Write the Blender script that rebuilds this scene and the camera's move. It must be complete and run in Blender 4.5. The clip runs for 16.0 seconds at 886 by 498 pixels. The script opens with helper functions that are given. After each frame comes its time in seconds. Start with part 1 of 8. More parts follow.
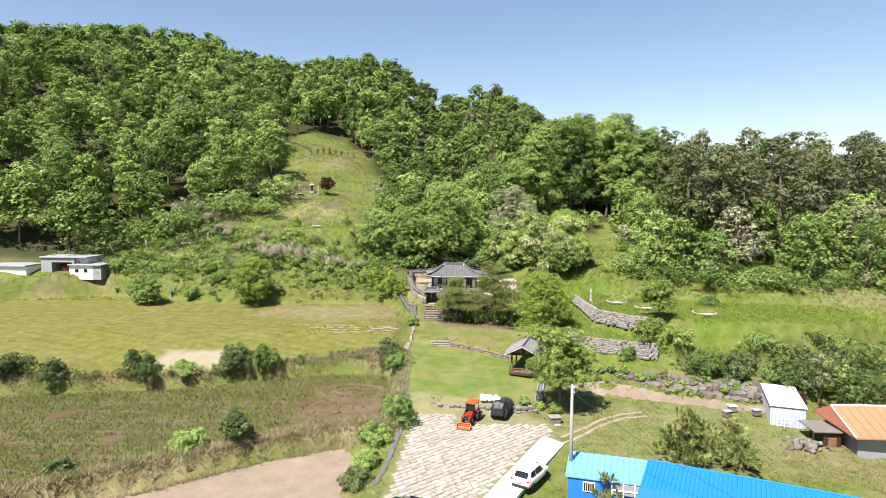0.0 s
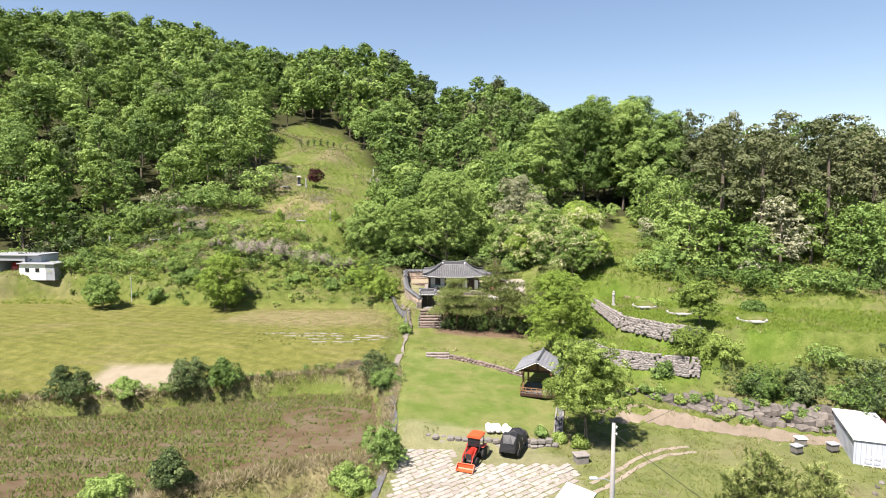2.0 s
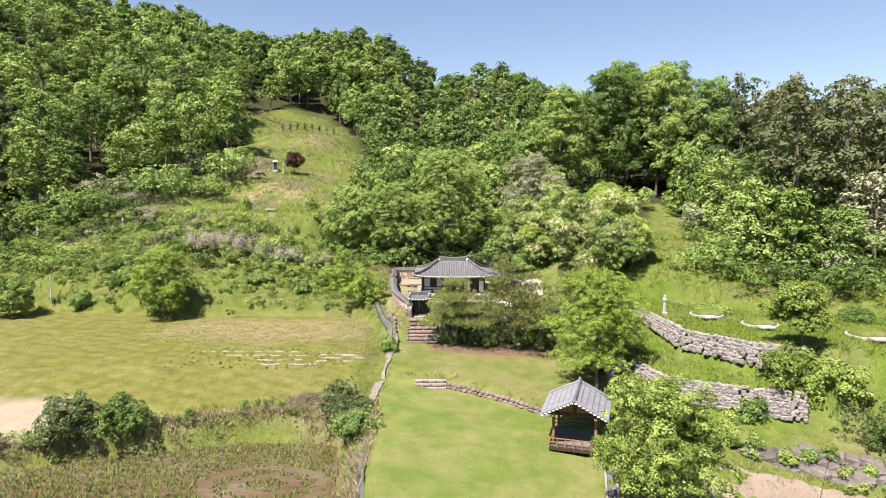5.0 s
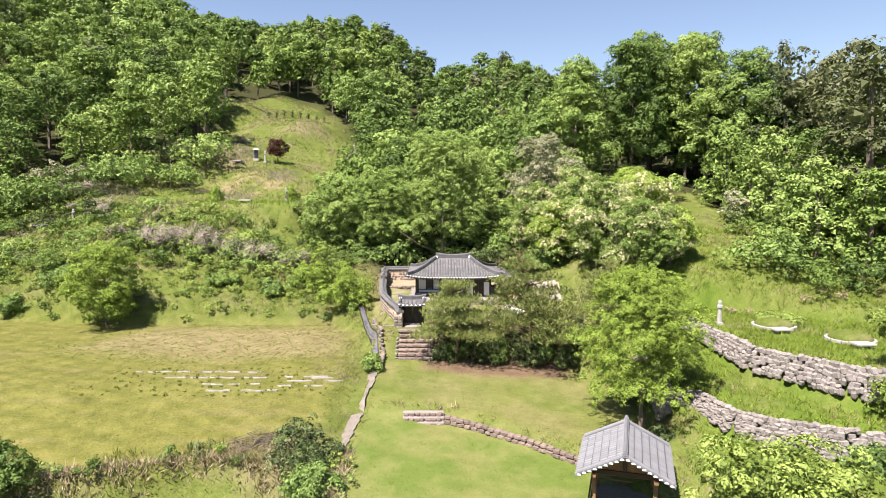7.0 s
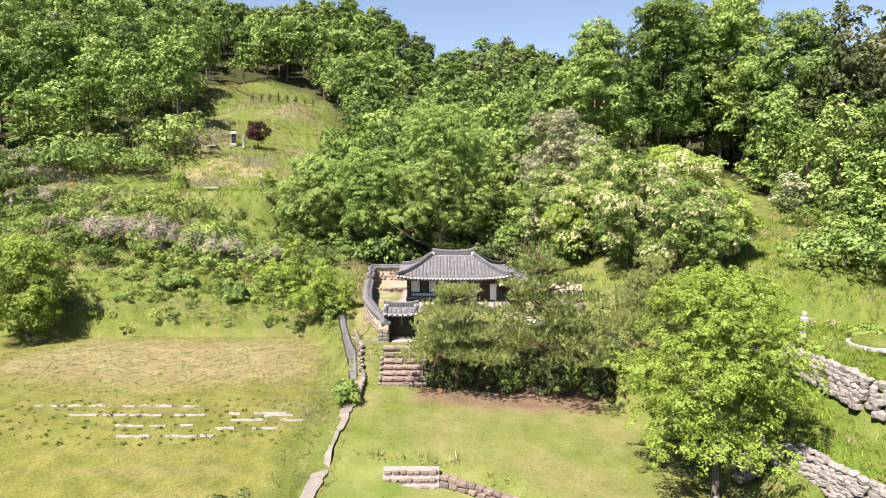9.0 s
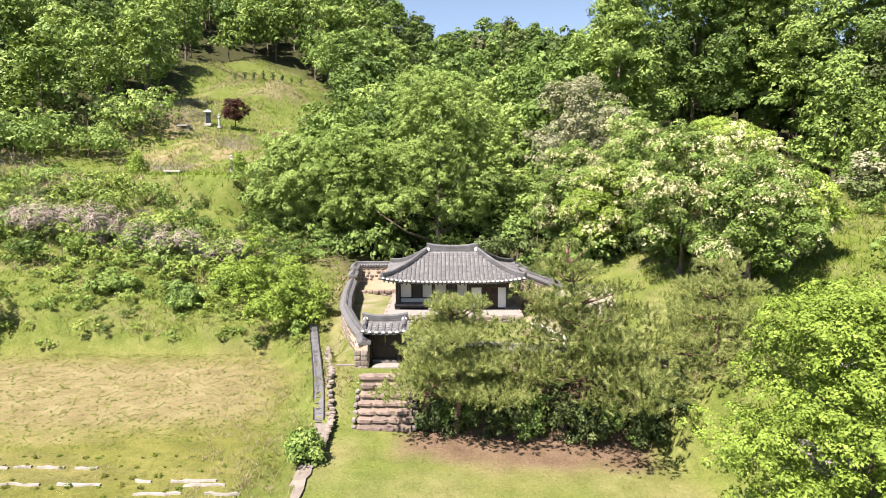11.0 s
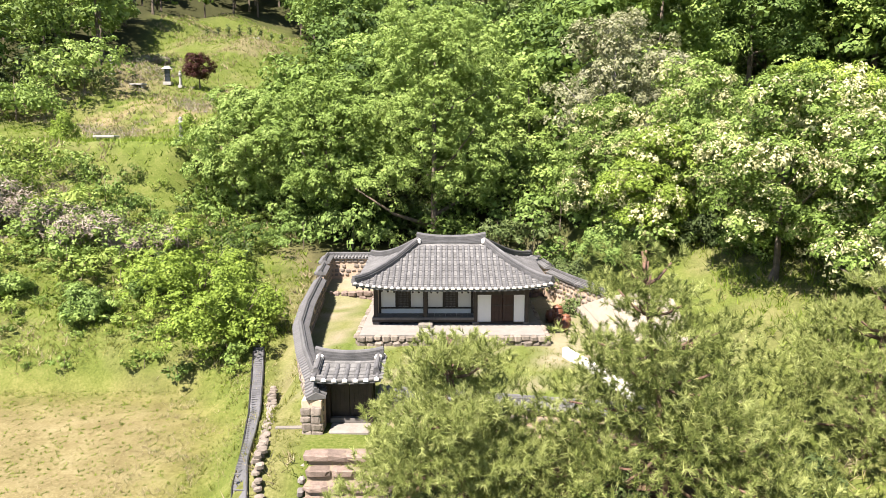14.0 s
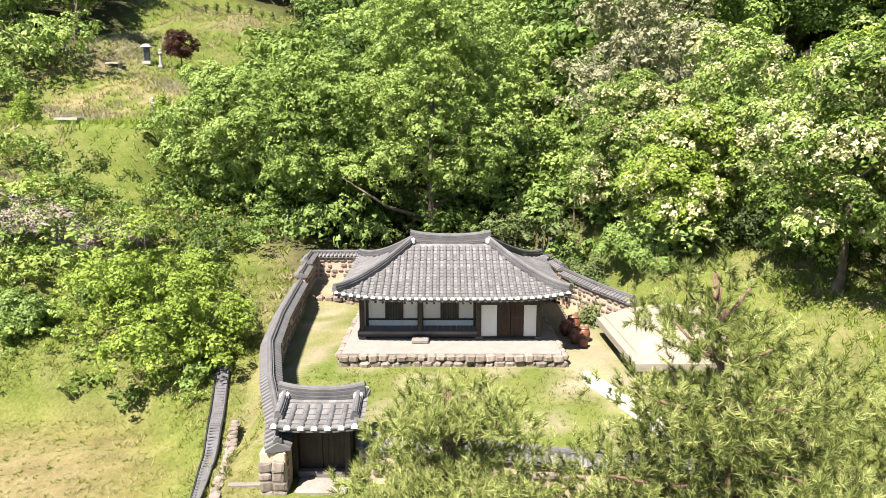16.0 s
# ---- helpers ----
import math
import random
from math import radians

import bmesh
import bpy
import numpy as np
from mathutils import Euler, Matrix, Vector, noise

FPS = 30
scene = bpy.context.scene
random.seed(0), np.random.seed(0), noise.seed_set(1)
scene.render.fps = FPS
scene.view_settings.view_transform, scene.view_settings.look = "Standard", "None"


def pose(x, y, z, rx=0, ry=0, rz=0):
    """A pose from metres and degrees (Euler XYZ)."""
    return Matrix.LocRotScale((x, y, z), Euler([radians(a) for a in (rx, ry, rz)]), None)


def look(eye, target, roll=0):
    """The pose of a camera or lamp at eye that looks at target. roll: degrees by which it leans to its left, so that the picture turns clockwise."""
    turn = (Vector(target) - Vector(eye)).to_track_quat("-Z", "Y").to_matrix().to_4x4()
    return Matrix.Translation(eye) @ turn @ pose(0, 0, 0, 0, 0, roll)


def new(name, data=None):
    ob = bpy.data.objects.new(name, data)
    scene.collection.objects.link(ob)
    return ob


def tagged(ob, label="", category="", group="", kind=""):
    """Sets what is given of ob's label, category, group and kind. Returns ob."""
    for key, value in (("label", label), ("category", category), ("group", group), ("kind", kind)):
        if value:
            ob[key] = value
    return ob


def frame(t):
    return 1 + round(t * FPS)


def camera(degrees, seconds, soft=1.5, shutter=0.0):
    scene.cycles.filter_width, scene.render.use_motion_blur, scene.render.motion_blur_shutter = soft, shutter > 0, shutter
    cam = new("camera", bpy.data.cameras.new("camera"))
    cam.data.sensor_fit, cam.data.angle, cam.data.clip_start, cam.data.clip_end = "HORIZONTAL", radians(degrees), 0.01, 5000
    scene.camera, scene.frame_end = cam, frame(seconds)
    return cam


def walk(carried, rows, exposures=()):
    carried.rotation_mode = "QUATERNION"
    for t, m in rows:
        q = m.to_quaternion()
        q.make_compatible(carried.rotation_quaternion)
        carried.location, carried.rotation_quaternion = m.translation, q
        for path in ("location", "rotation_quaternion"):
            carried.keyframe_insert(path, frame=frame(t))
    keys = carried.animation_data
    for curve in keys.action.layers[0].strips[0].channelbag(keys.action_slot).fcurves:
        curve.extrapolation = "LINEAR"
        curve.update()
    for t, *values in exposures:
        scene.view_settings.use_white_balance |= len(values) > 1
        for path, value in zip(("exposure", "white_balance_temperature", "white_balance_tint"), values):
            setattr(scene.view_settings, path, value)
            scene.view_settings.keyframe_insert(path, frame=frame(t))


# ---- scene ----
cam = camera(71.2, 16.0, 0.5)
METRES, EYE, TILT, LEAN, TURN = 80.0, 21.8, -5.0, 0.0, 0.0
ROWS = [
    (0.0, 0.0, 0.0, 0.0, -0.0, 0.0, 0.0),
    (0.5, 0.0011, 0.0401, -0.0018, 0.0, 0.04, -0.01),
    (1.0, 0.0023, 0.0796, -0.0036, 0.03, 0.04, -0.01),
    (1.5, 0.0032, 0.1189, -0.0057, 0.04, 0.03, -0.01),
    (2.0, 0.0043, 0.158, -0.0079, 0.05, 0.06, -0.0),
    (2.5, 0.0051, 0.197, -0.0101, 0.06, 0.08, 0.01),
    (3.0, 0.0061, 0.236, -0.012, 0.07, 0.07, 0.02),
    (3.5, 0.0067, 0.2748, -0.0137, 0.08, 0.07, 0.03),
    (4.0, 0.008, 0.3135, -0.0154, 0.1, 0.07, 0.03),
    (6.5, 0.0124, 0.5012, -0.0227, 0.16, 0.05, 0.07),
    (7.0, 0.0131, 0.5373, -0.0239, 0.17, 0.04, 0.07),
    (7.5, 0.0139, 0.5728, -0.0246, 0.18, -0.02, 0.07),
    (8.0, 0.0143, 0.6072, -0.0248, 0.17, -0.1, 0.09),
    (8.5, 0.015, 0.641, -0.0244, 0.17, -0.24, 0.1),
    (9.0, 0.0155, 0.6741, -0.0238, 0.18, -0.44, 0.11),
    (11.5, 0.0182, 0.8254, -0.0183, 0.19, -1.75, 0.08),
    (12.0, 0.0185, 0.8518, -0.0169, 0.17, -2.12, 0.08),
    (12.5, 0.0188, 0.8765, -0.0149, 0.16, -2.62, 0.07),
    (13.0, 0.019, 0.8997, -0.013, 0.14, -3.17, 0.05),
    (13.5, 0.0193, 0.9211, -0.0112, 0.13, -3.71, 0.06),
    (14.0, 0.0195, 0.9407, -0.0094, 0.11, -4.16, 0.05),
    (14.5, 0.0198, 0.9584, -0.008, 0.11, -4.52, 0.05),
    (15.0, 0.0201, 0.974, -0.0067, 0.1, -4.89, 0.03),
    (15.5, 0.0204, 0.9875, -0.0057, 0.11, -5.23, 0.03),
    (16.0, 0.0205, 0.9986, -0.0049, 0.11, -5.51, 0.0),
]
walk(cam, [(t, pose(0, 0, EYE, TILT, LEAN, TURN) @ pose(METRES * x, METRES * y, METRES * z, 90 + pitch, roll, yaw)) for t, x, y, z, yaw, pitch, roll in ROWS],
     exposures=((0.0, 1.52, 6700, 15), (6.5, 1.64, 6900, 19), (9.0, 1.74, 6950, 19), (13.0, 1.86, 7050, 17), (16.0, 1.9, 7100, 16)))

# ---- light ----
SUN_WAY = Vector((0.38, 0.48, -1.0)).normalized()
world = bpy.data.worlds.new("world")
scene.world = world
world.use_nodes = True
_wn = world.node_tree.nodes
_sky = _wn.new("ShaderNodeTexSky")
_sky.sky_type, _sky.sun_disc = "NISHITA", False
_sky.sun_elevation = math.asin(-SUN_WAY.z)
_sky.sun_rotation = math.atan2(-SUN_WAY.x, -SUN_WAY.y)
_sky.air_density, _sky.dust_density, _sky.ozone_density = 1.05, 0.35, 2.0
world.node_tree.links.new(_sky.outputs[0], _wn["Background"].inputs[0])
_wn["Background"].inputs[1].default_value = 0.056
sun_data = bpy.data.lights.new("sun", "SUN")
sun_data.energy, sun_data.angle, sun_data.color = 5.0, radians(0.6), (1.0, 0.965, 0.91)
sun = new("sun", sun_data)
sun.matrix_world = look((0, 0, 120), Vector((0, 0, 120)) + SUN_WAY)

# ---- materials ----
def material(name):
    m = bpy.data.materials.new(name)
    m.use_nodes = True
    nt = m.node_tree
    return m, nt, nt.nodes["Principled BSDF"]


def ramp(nt, fac, stops):
    r = nt.nodes.new("ShaderNodeValToRGB")
    el = r.color_ramp.elements
    while len(el) < len(stops):
        el.new(0.5)
    for e, (p, c) in zip(el, stops):
        e.position, e.color = p, (*c, 1)
    nt.links.new(fac, r.inputs[0])
    return r.outputs[0]


def noise_out(nt, scale, detail=4, rough=0.6, coord="Object", stretch=None):
    tc = nt.nodes.new("ShaderNodeTexCoord")
    n = nt.nodes.new("ShaderNodeTexNoise")
    n.inputs["Scale"].default_value, n.inputs["Detail"].default_value = scale, detail
    n.inputs["Roughness"].default_value = rough
    if stretch:
        mp = nt.nodes.new("ShaderNodeMapping")
        mp.inputs["Scale"].default_value = stretch
        nt.links.new(tc.outputs[coord], mp.inputs[0])
        nt.links.new(mp.outputs[0], n.inputs["Vector"])
    else:
        nt.links.new(tc.outputs[coord], n.inputs["Vector"])
    return n.outputs["Fac"]


def mix(nt, fac, a, b, mode="MIX"):
    m = nt.nodes.new("ShaderNodeMix")
    m.data_type, m.blend_type = "RGBA", mode
    for sock, v in ((m.inputs[0], fac), (m.inputs[6], a), (m.inputs[7], b)):
        if isinstance(v, (int, float)):
            sock.default_value = v
        elif isinstance(v, tuple):
            sock.default_value = (*v, 1)
        else:
            nt.links.new(v, sock)
    return m.outputs[2]


def maths(nt, op, a, b=0.0):
    m = nt.nodes.new("ShaderNodeMath")
    m.operation = op
    for sock, v in zip(m.inputs, (a, b)):
        if isinstance(v, (int, float)):
            sock.default_value = v
        else:
            nt.links.new(v, sock)
    return m.outputs[0]


def bump(nt, bsdf, height, strength=0.4, dist=0.02):
    b = nt.nodes.new("ShaderNodeBump")
    b.inputs["Strength"].default_value, b.inputs["Distance"].default_value = strength, dist
    nt.links.new(height, b.inputs["Height"])
    nt.links.new(b.outputs[0], bsdf.inputs["Normal"])


def surface(name, dark, light, scale=3.0, fine=25.0, rough=0.85, metal=0.0, relief=0.3, dist=0.02, vary=0.0, stretch=None, spec=0.4):
    """A surface that varies between two colours at two scales; vary: by how much single pieces differ."""
    m, nt, b = material(name)
    n1, n2 = noise_out(nt, scale, stretch=stretch), noise_out(nt, fine, 3, stretch=stretch)
    f = maths(nt, "ADD", maths(nt, "MULTIPLY", n1, 0.6), maths(nt, "MULTIPLY", n2, 0.4))
    c = ramp(nt, f, [(0.33, dark), (0.67, light)])
    if vary:
        oi, gi = nt.nodes.new("ShaderNodeObjectInfo"), nt.nodes.new("ShaderNodeNewGeometry")
        r = maths(nt, "FRACT", maths(nt, "ADD", oi.outputs["Random"], gi.outputs["Random Per Island"]))
        v = maths(nt, "ADD", maths(nt, "MULTIPLY", r, 2 * vary), 1 - vary)
        hs = nt.nodes.new("ShaderNodeHueSaturation")
        nt.links.new(v, hs.inputs["Value"])
        nt.links.new(c, hs.inputs["Color"])
        c = hs.outputs[0]
    nt.links.new(c, b.inputs["Base Color"])
    b.inputs["Roughness"].default_value, b.inputs["Metallic"].default_value = rough, metal
    b.inputs["Specular IOR Level"].default_value = spec
    if relief:
        bump(nt, b, f, relief, dist)
    return m


def foliage(name, stops, through_light=0.35, rough=0.55):
    """Leaves: colour by clump and by tree, part of the light shines through."""
    m, nt, b = material(name)
    oi, gi = nt.nodes.new("ShaderNodeObjectInfo"), nt.nodes.new("ShaderNodeNewGeometry")
    at = nt.nodes.new("ShaderNodeAttribute")
    at.attribute_name = "tint"
    t = maths(nt, "FRACT", maths(nt, "ADD", at.outputs["Fac"], oi.outputs["Random"]))
    f = maths(nt, "ADD", maths(nt, "MULTIPLY", t, 0.6), maths(nt, "MULTIPLY", gi.outputs["Random Per Island"], 0.4))
    c = ramp(nt, f, stops)
    nt.links.new(c, b.inputs["Base Color"])
    b.inputs["Roughness"].default_value = rough
    b.inputs["Specular IOR Level"].default_value = 0.12
    tr = nt.nodes.new("ShaderNodeBsdfTranslucent")
    nt.links.new(mix(nt, 0.35, c, (0.22, 0.3, 0.035)), tr.inputs[0])
    mx = nt.nodes.new("ShaderNodeMixShader")
    mx.inputs[0].default_value = through_light
    nt.links.new(b.outputs[0], mx.inputs[1])
    nt.links.new(tr.outputs[0], mx.inputs[2])
    nt.links.new(mx.outputs[0], nt.nodes["Material Output"].inputs[0])
    return m


LEAF = foliage("leaf_green", [(0.1, (0.0355, 0.0639, 0.0151)), (0.5, (0.106, 0.174, 0.0419)), (0.9, (0.202, 0.291, 0.0834))], 0.2)
LEAF_LIGHT = foliage("leaf_light", [(0.1, (0.0591, 0.097, 0.0198)), (0.5, (0.158, 0.24, 0.0559)), (0.9, (0.278, 0.372, 0.111))], 0.22)
LEAF_SPRING = foliage("leaf_spring", [(0.1, (0.101, 0.153, 0.024)), (0.5, (0.202, 0.29, 0.0491)), (0.9, (0.293, 0.391, 0.0819))], 0.24)
LEAF_DARK = foliage("leaf_dark", [(0.1, (0.0218, 0.0357, 0.0129)), (0.5, (0.0694, 0.102, 0.0359)), (0.9, (0.142, 0.181, 0.0683))], 0.16)
LEAF_YELLOW = foliage("leaf_yellow", [(0.1, (0.0623, 0.0929, 0.0164)), (0.5, (0.161, 0.229, 0.0466)), (0.9, (0.27, 0.35, 0.0913))], 0.22)
LEAF_PALE = foliage("leaf_pale", [(0.1, (0.128, 0.144, 0.068)), (0.5, (0.232, 0.24, 0.14)), (0.9, (0.416, 0.4, 0.304))], 0.22)
LEAF_RED = foliage("leaf_red", [(0.1, (0.024, 0.0096, 0.0112)), (0.5, (0.0528, 0.016, 0.0176)), (0.9, (0.088, 0.0288, 0.0272))], 0.2)
NEEDLE = foliage("needle", [(0.1, (0.0488, 0.0662, 0.0173)), (0.5, (0.18, 0.218, 0.0631)), (0.9, (0.372, 0.41, 0.159))], 0.24)
NEEDLE_BROWN = foliage("needle_brown", [(0.1, (0.0499, 0.0656, 0.0275)), (0.5, (0.0954, 0.109, 0.0485)), (0.9, (0.149, 0.158, 0.0792))], 0.16)
BLOSSOM = foliage("blossom", [(0.1, (0.435, 0.427, 0.227)), (0.9, (0.603, 0.586, 0.34))], 0.22)
BRUSH = foliage("dry_brush", [(0.1, (0.152, 0.124, 0.1)), (0.5, (0.24, 0.2, 0.168)), (0.9, (0.336, 0.292, 0.252))], 0.1)
GRASS = foliage("grass_blades", [(0.1, (0.0496, 0.062, 0.00992)), (0.5, (0.135, 0.155, 0.0294)), (0.9, (0.244, 0.244, 0.0781))], 0.3)
LUSH = foliage("lush_grass", [(0.1, (0.0422, 0.0744, 0.00794)), (0.5, (0.118, 0.184, 0.0212)), (0.9, (0.224, 0.283, 0.0537))], 0.3)
STRAW = foliage("dry_grass", [(0.1, (0.2, 0.16, 0.0912)), (0.5, (0.292, 0.241, 0.146)), (0.9, (0.383, 0.332, 0.228))], 0.25)
BARK = surface("bark", (0.05, 0.04, 0.03), (0.16, 0.13, 0.1), 4, 30, 0.95, relief=0.6)
BARK_GREY = surface("bark_grey", (0.1, 0.09, 0.08), (0.24, 0.22, 0.2), 4, 30, 0.95, relief=0.5)
BARK_PINE = surface("bark_pine", (0.06, 0.04, 0.03), (0.2, 0.12, 0.085), 4, 30, 0.95, relief=0.6)
STONE = surface("stone", (0.108, 0.0913, 0.0741), (0.243, 0.208, 0.179), 2, 14, 0.9, relief=0.5, dist=0.03, vary=0.25)
STONE_RED = surface("stone_red", (0.0944, 0.07, 0.058), (0.197, 0.151, 0.126), 2, 14, 0.9, relief=0.5, dist=0.03, vary=0.25)
BOULDER = surface("boulder", (0.0544, 0.048, 0.0422), (0.147, 0.128, 0.109), 1.2, 8, 0.92, relief=0.6, dist=0.05, vary=0.3)
CONCRETE = surface("concrete", (0.336, 0.324, 0.304), (0.432, 0.42, 0.4), 1.2, 18, 0.85, relief=0.15)
PLASTER = surface("plaster", (0.64, 0.619, 0.582), (0.697, 0.681, 0.644), 1.5, 20, 0.9, relief=0.1)
WOOD_DARK = surface("wood_dark", (0.018, 0.013, 0.01), (0.05, 0.036, 0.027), 3, 30, 0.6, relief=0.2)
WOOD_BROWN = surface("wood_brown", (0.025, 0.011, 0.007), (0.05, 0.025, 0.015), 3, 30, 0.65, relief=0.2)
TILE = surface("roof_tile", (0.0544, 0.0557, 0.0589), (0.115, 0.115, 0.118), 1.5, 16, 0.65, relief=0.3, vary=0.13)
TILE_FLAT = surface("roof_tile_flat", (0.0768, 0.0768, 0.0768), (0.154, 0.154, 0.152), 2.5, 16, 0.7, relief=0.3, vary=0.2)
TILE_PALE = surface("roof_tile_pale", (0.109, 0.114, 0.124), (0.173, 0.178, 0.189), 1.5, 16, 0.55, relief=0.2, vary=0.12)
LIME = surface("lime_plaster", (0.66, 0.64, 0.6), (0.8, 0.78, 0.74), 3, 20, 0.9, relief=0.2)
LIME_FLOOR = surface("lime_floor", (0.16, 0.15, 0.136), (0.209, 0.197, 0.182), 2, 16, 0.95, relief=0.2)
CLAY = surface("clay_wall", (0.32, 0.232, 0.168), (0.464, 0.36, 0.273), 1.5, 14, 0.95, relief=0.4, vary=0.08)
THATCH = surface("thatch", (0.184, 0.162, 0.128), (0.256, 0.23, 0.192), 1.0, 22, 0.95, relief=0.6, stretch=(1, 1, 6))
WOOD_GREY = surface("wood_grey", (0.0768, 0.0704, 0.064), (0.166, 0.154, 0.141), 2, 30, 0.75, relief=0.2, stretch=(1, 8, 1))
WOOD_WARM = surface("wood_warm", (0.128, 0.064, 0.0288), (0.23, 0.128, 0.064), 2, 24, 0.7, relief=0.2)
STONE_PALE = surface("stone_pale", (0.102, 0.0944, 0.0832), (0.192, 0.176, 0.157), 2, 14, 0.9, relief=0.4, vary=0.15)
STONE_WALL = surface("stone_wall_pale", (0.128, 0.116, 0.107), (0.216, 0.197, 0.18), 2, 14, 0.9, relief=0.3, vary=0.2)
STONE_WHITE = surface("stone_white", (0.245, 0.238, 0.224), (0.34, 0.33, 0.313), 2, 14, 0.85, relief=0.2)
MORTAR = surface("mortar", (0.156, 0.14, 0.125), (0.226, 0.207, 0.187), 2, 16, 0.9, relief=0.2)
PATH_STONE = surface("path_stone", (0.11, 0.095, 0.08), (0.19, 0.168, 0.143), 1.5, 7, 0.95, relief=0.5, dist=0.04)
SOIL = surface("soil", (0.131, 0.102, 0.0736), (0.198, 0.162, 0.12), 0.5, 6, 0.95, relief=0.4, dist=0.05)
SAND = surface("sand", (0.173, 0.141, 0.106), (0.25, 0.211, 0.166), 0.6, 6, 0.95, relief=0.3, dist=0.03)

def paint(name, colour, rough=0.4, metal=0.0, coat=0.0, dirt=0.15):
    """A painted or plastic surface with a little dust and wear."""
    dark = tuple(c * (1 - dirt) for c in colour)
    m = surface(name, dark, tuple(min(0.9, c * (1 + 0.4 * dirt)) for c in colour), 1.5, 12, rough, metal, 0.05)
    m.node_tree.nodes["Principled BSDF"].inputs["Coat Weight"].default_value = coat
    return m


WHITE_PAINT = paint("white_paint", (0.78, 0.78, 0.77), 0.25, 0, 0.6, 0.04)
BLACK_PAINT = paint("dark_paint", (0.02, 0.024, 0.03), 0.2, 0, 0.6, 0.3)
RED_PAINT = paint("red_paint", (0.33, 0.022, 0.012), 0.4, 0, 0.2)
ORANGE_PAINT = paint("orange_paint", (0.5, 0.075, 0.022), 0.45)
BLUE_ROOF = paint("blue_metal", (0.008, 0.15, 0.5), 0.35, 0, 0.2, 0.1)
BLUE_WALL = paint("blue_wall", (0.015, 0.15, 0.48), 0.5)
BLUE_LIGHT = paint("pale_blue_sheet", (0.11, 0.33, 0.56), 0.45)
ORANGE_ROOF = paint("orange_roof", (0.4, 0.145, 0.075), 0.6)
RED_ROOF = paint("red_roof", (0.25, 0.085, 0.055), 0.6)
PALE_SHEET = paint("pale_sheet_metal", (0.36, 0.385, 0.43), 0.45, 0, 0, 0.06)
GREY_SHEET = paint("grey_sheet_metal", (0.24, 0.25, 0.265), 0.5, 0, 0, 0.1)
RUBBER = paint("rubber", (0.018, 0.018, 0.018), 0.85)
STEEL = paint("steel", (0.45, 0.45, 0.44), 0.4, 0.8)
TARP = paint("black_tarp", (0.016, 0.016, 0.018), 0.55, 0, 0, 0.3)
DARK_GLASS = paint("dark_glass", (0.012, 0.014, 0.016), 0.06)
RED_LAMP = paint("red_lamp", (0.4, 0.01, 0.01), 0.2)
PLASTIC_FILM = paint("mulch_film", (0.2, 0.19, 0.17), 0.4)
DRAIN = paint("grey_channel", (0.096, 0.0976, 0.104), 0.75, 0, 0, 0.35)
POLE_MAT = surface("pole_concrete", (0.192, 0.186, 0.173), (0.269, 0.256, 0.243), 2, 20, 0.85, relief=0.1)


def paddy_material():
    m, nt, b = material("paddy_water")
    n1, n2 = noise_out(nt, 0.25, 4), noise_out(nt, 2.2, 5, 0.7, stretch=(0.35, 1.4, 1))
    f = maths(nt, "ADD", maths(nt, "MULTIPLY", n1, 0.5), maths(nt, "MULTIPLY", n2, 0.5))
    nt.links.new(ramp(nt, f, [(0.36, (0.06, 0.036, 0.016)), (0.5, (0.085, 0.06, 0.033)), (0.62, (0.11, 0.088, 0.058))]), b.inputs["Base Color"])
    nt.links.new(ramp(nt, f, [(0.42, (0.55, 0.55, 0.55)), (0.6, (0.85, 0.85, 0.85))]), b.inputs["Roughness"])
    b.inputs["Specular IOR Level"].default_value = 0.25
    bump(nt, b, n2, 0.25, 0.03)
    return m


PADDY_MAT = paddy_material()

# ---- ground ----
STATIONS = (-130.0, -70.0, -30.0, 0.0, 25.0, 60.0, 140.0)
PROFILES = (
    ((0, -4), (45, -3), (60, 0), (100, 8), (140, 30), (200, 60), (260, 78), (340, 95), (520, 100)),
    ((0, -4), (45, -3), (62, 1), (100, 6), (115, 9), (140, 21), (190, 40), (230, 53), (300, 72), (520, 78)),
    ((0, -4), (50, -3), (66, 1), (72, 3), (100, 4.6), (108, 8), (118, 12.5), (127, 14.8), (140, 18), (154, 22.5), (186, 33), (215, 37.5), (240, 50), (300, 77), (520, 84)),
    ((0, -3), (50, -0.6), (62, 0.4), (80, 2), (92, 3.2), (108, 5.4), (116, 6.6), (130, 10), (160, 17), (200, 28), (260, 46), (310, 61), (520, 66)),
    ((0, -3), (50, -1), (64, -0.3), (70, 1.6), (80, 5), (92, 8.2), (105, 12), (125, 17), (160, 24), (220, 39), (300, 62), (520, 66)),
    ((0, -3), (50, -1.5), (64, 0), (74, 4), (84, 8), (100, 12), (130, 17), (170, 23), (250, 38), (520, 40)),
    ((0, -3), (50, -2), (80, 5), (110, 11), (160, 15), (520, 8)),
)


def smooth(a, b, v):
    u = np.clip((v - a) / (b - a), 0, 1)
    return u * u * (3 - 2 * u)


def wave(x, y, s, seed=0.0):
    """A soft rolling field between -1 and 1, about s metres from crest to crest."""
    k = 2 * math.pi / s
    return (np.sin(k * (x + 0.3 * y) + seed) * np.cos(k * (0.8 * y - 0.25 * x) + 1.7 * seed)
            + 0.5 * np.sin(k * 2.1 * (0.6 * x - y) + 3.1 * seed) * np.cos(k * 1.7 * (x + 0.5 * y) - seed)) / 1.5


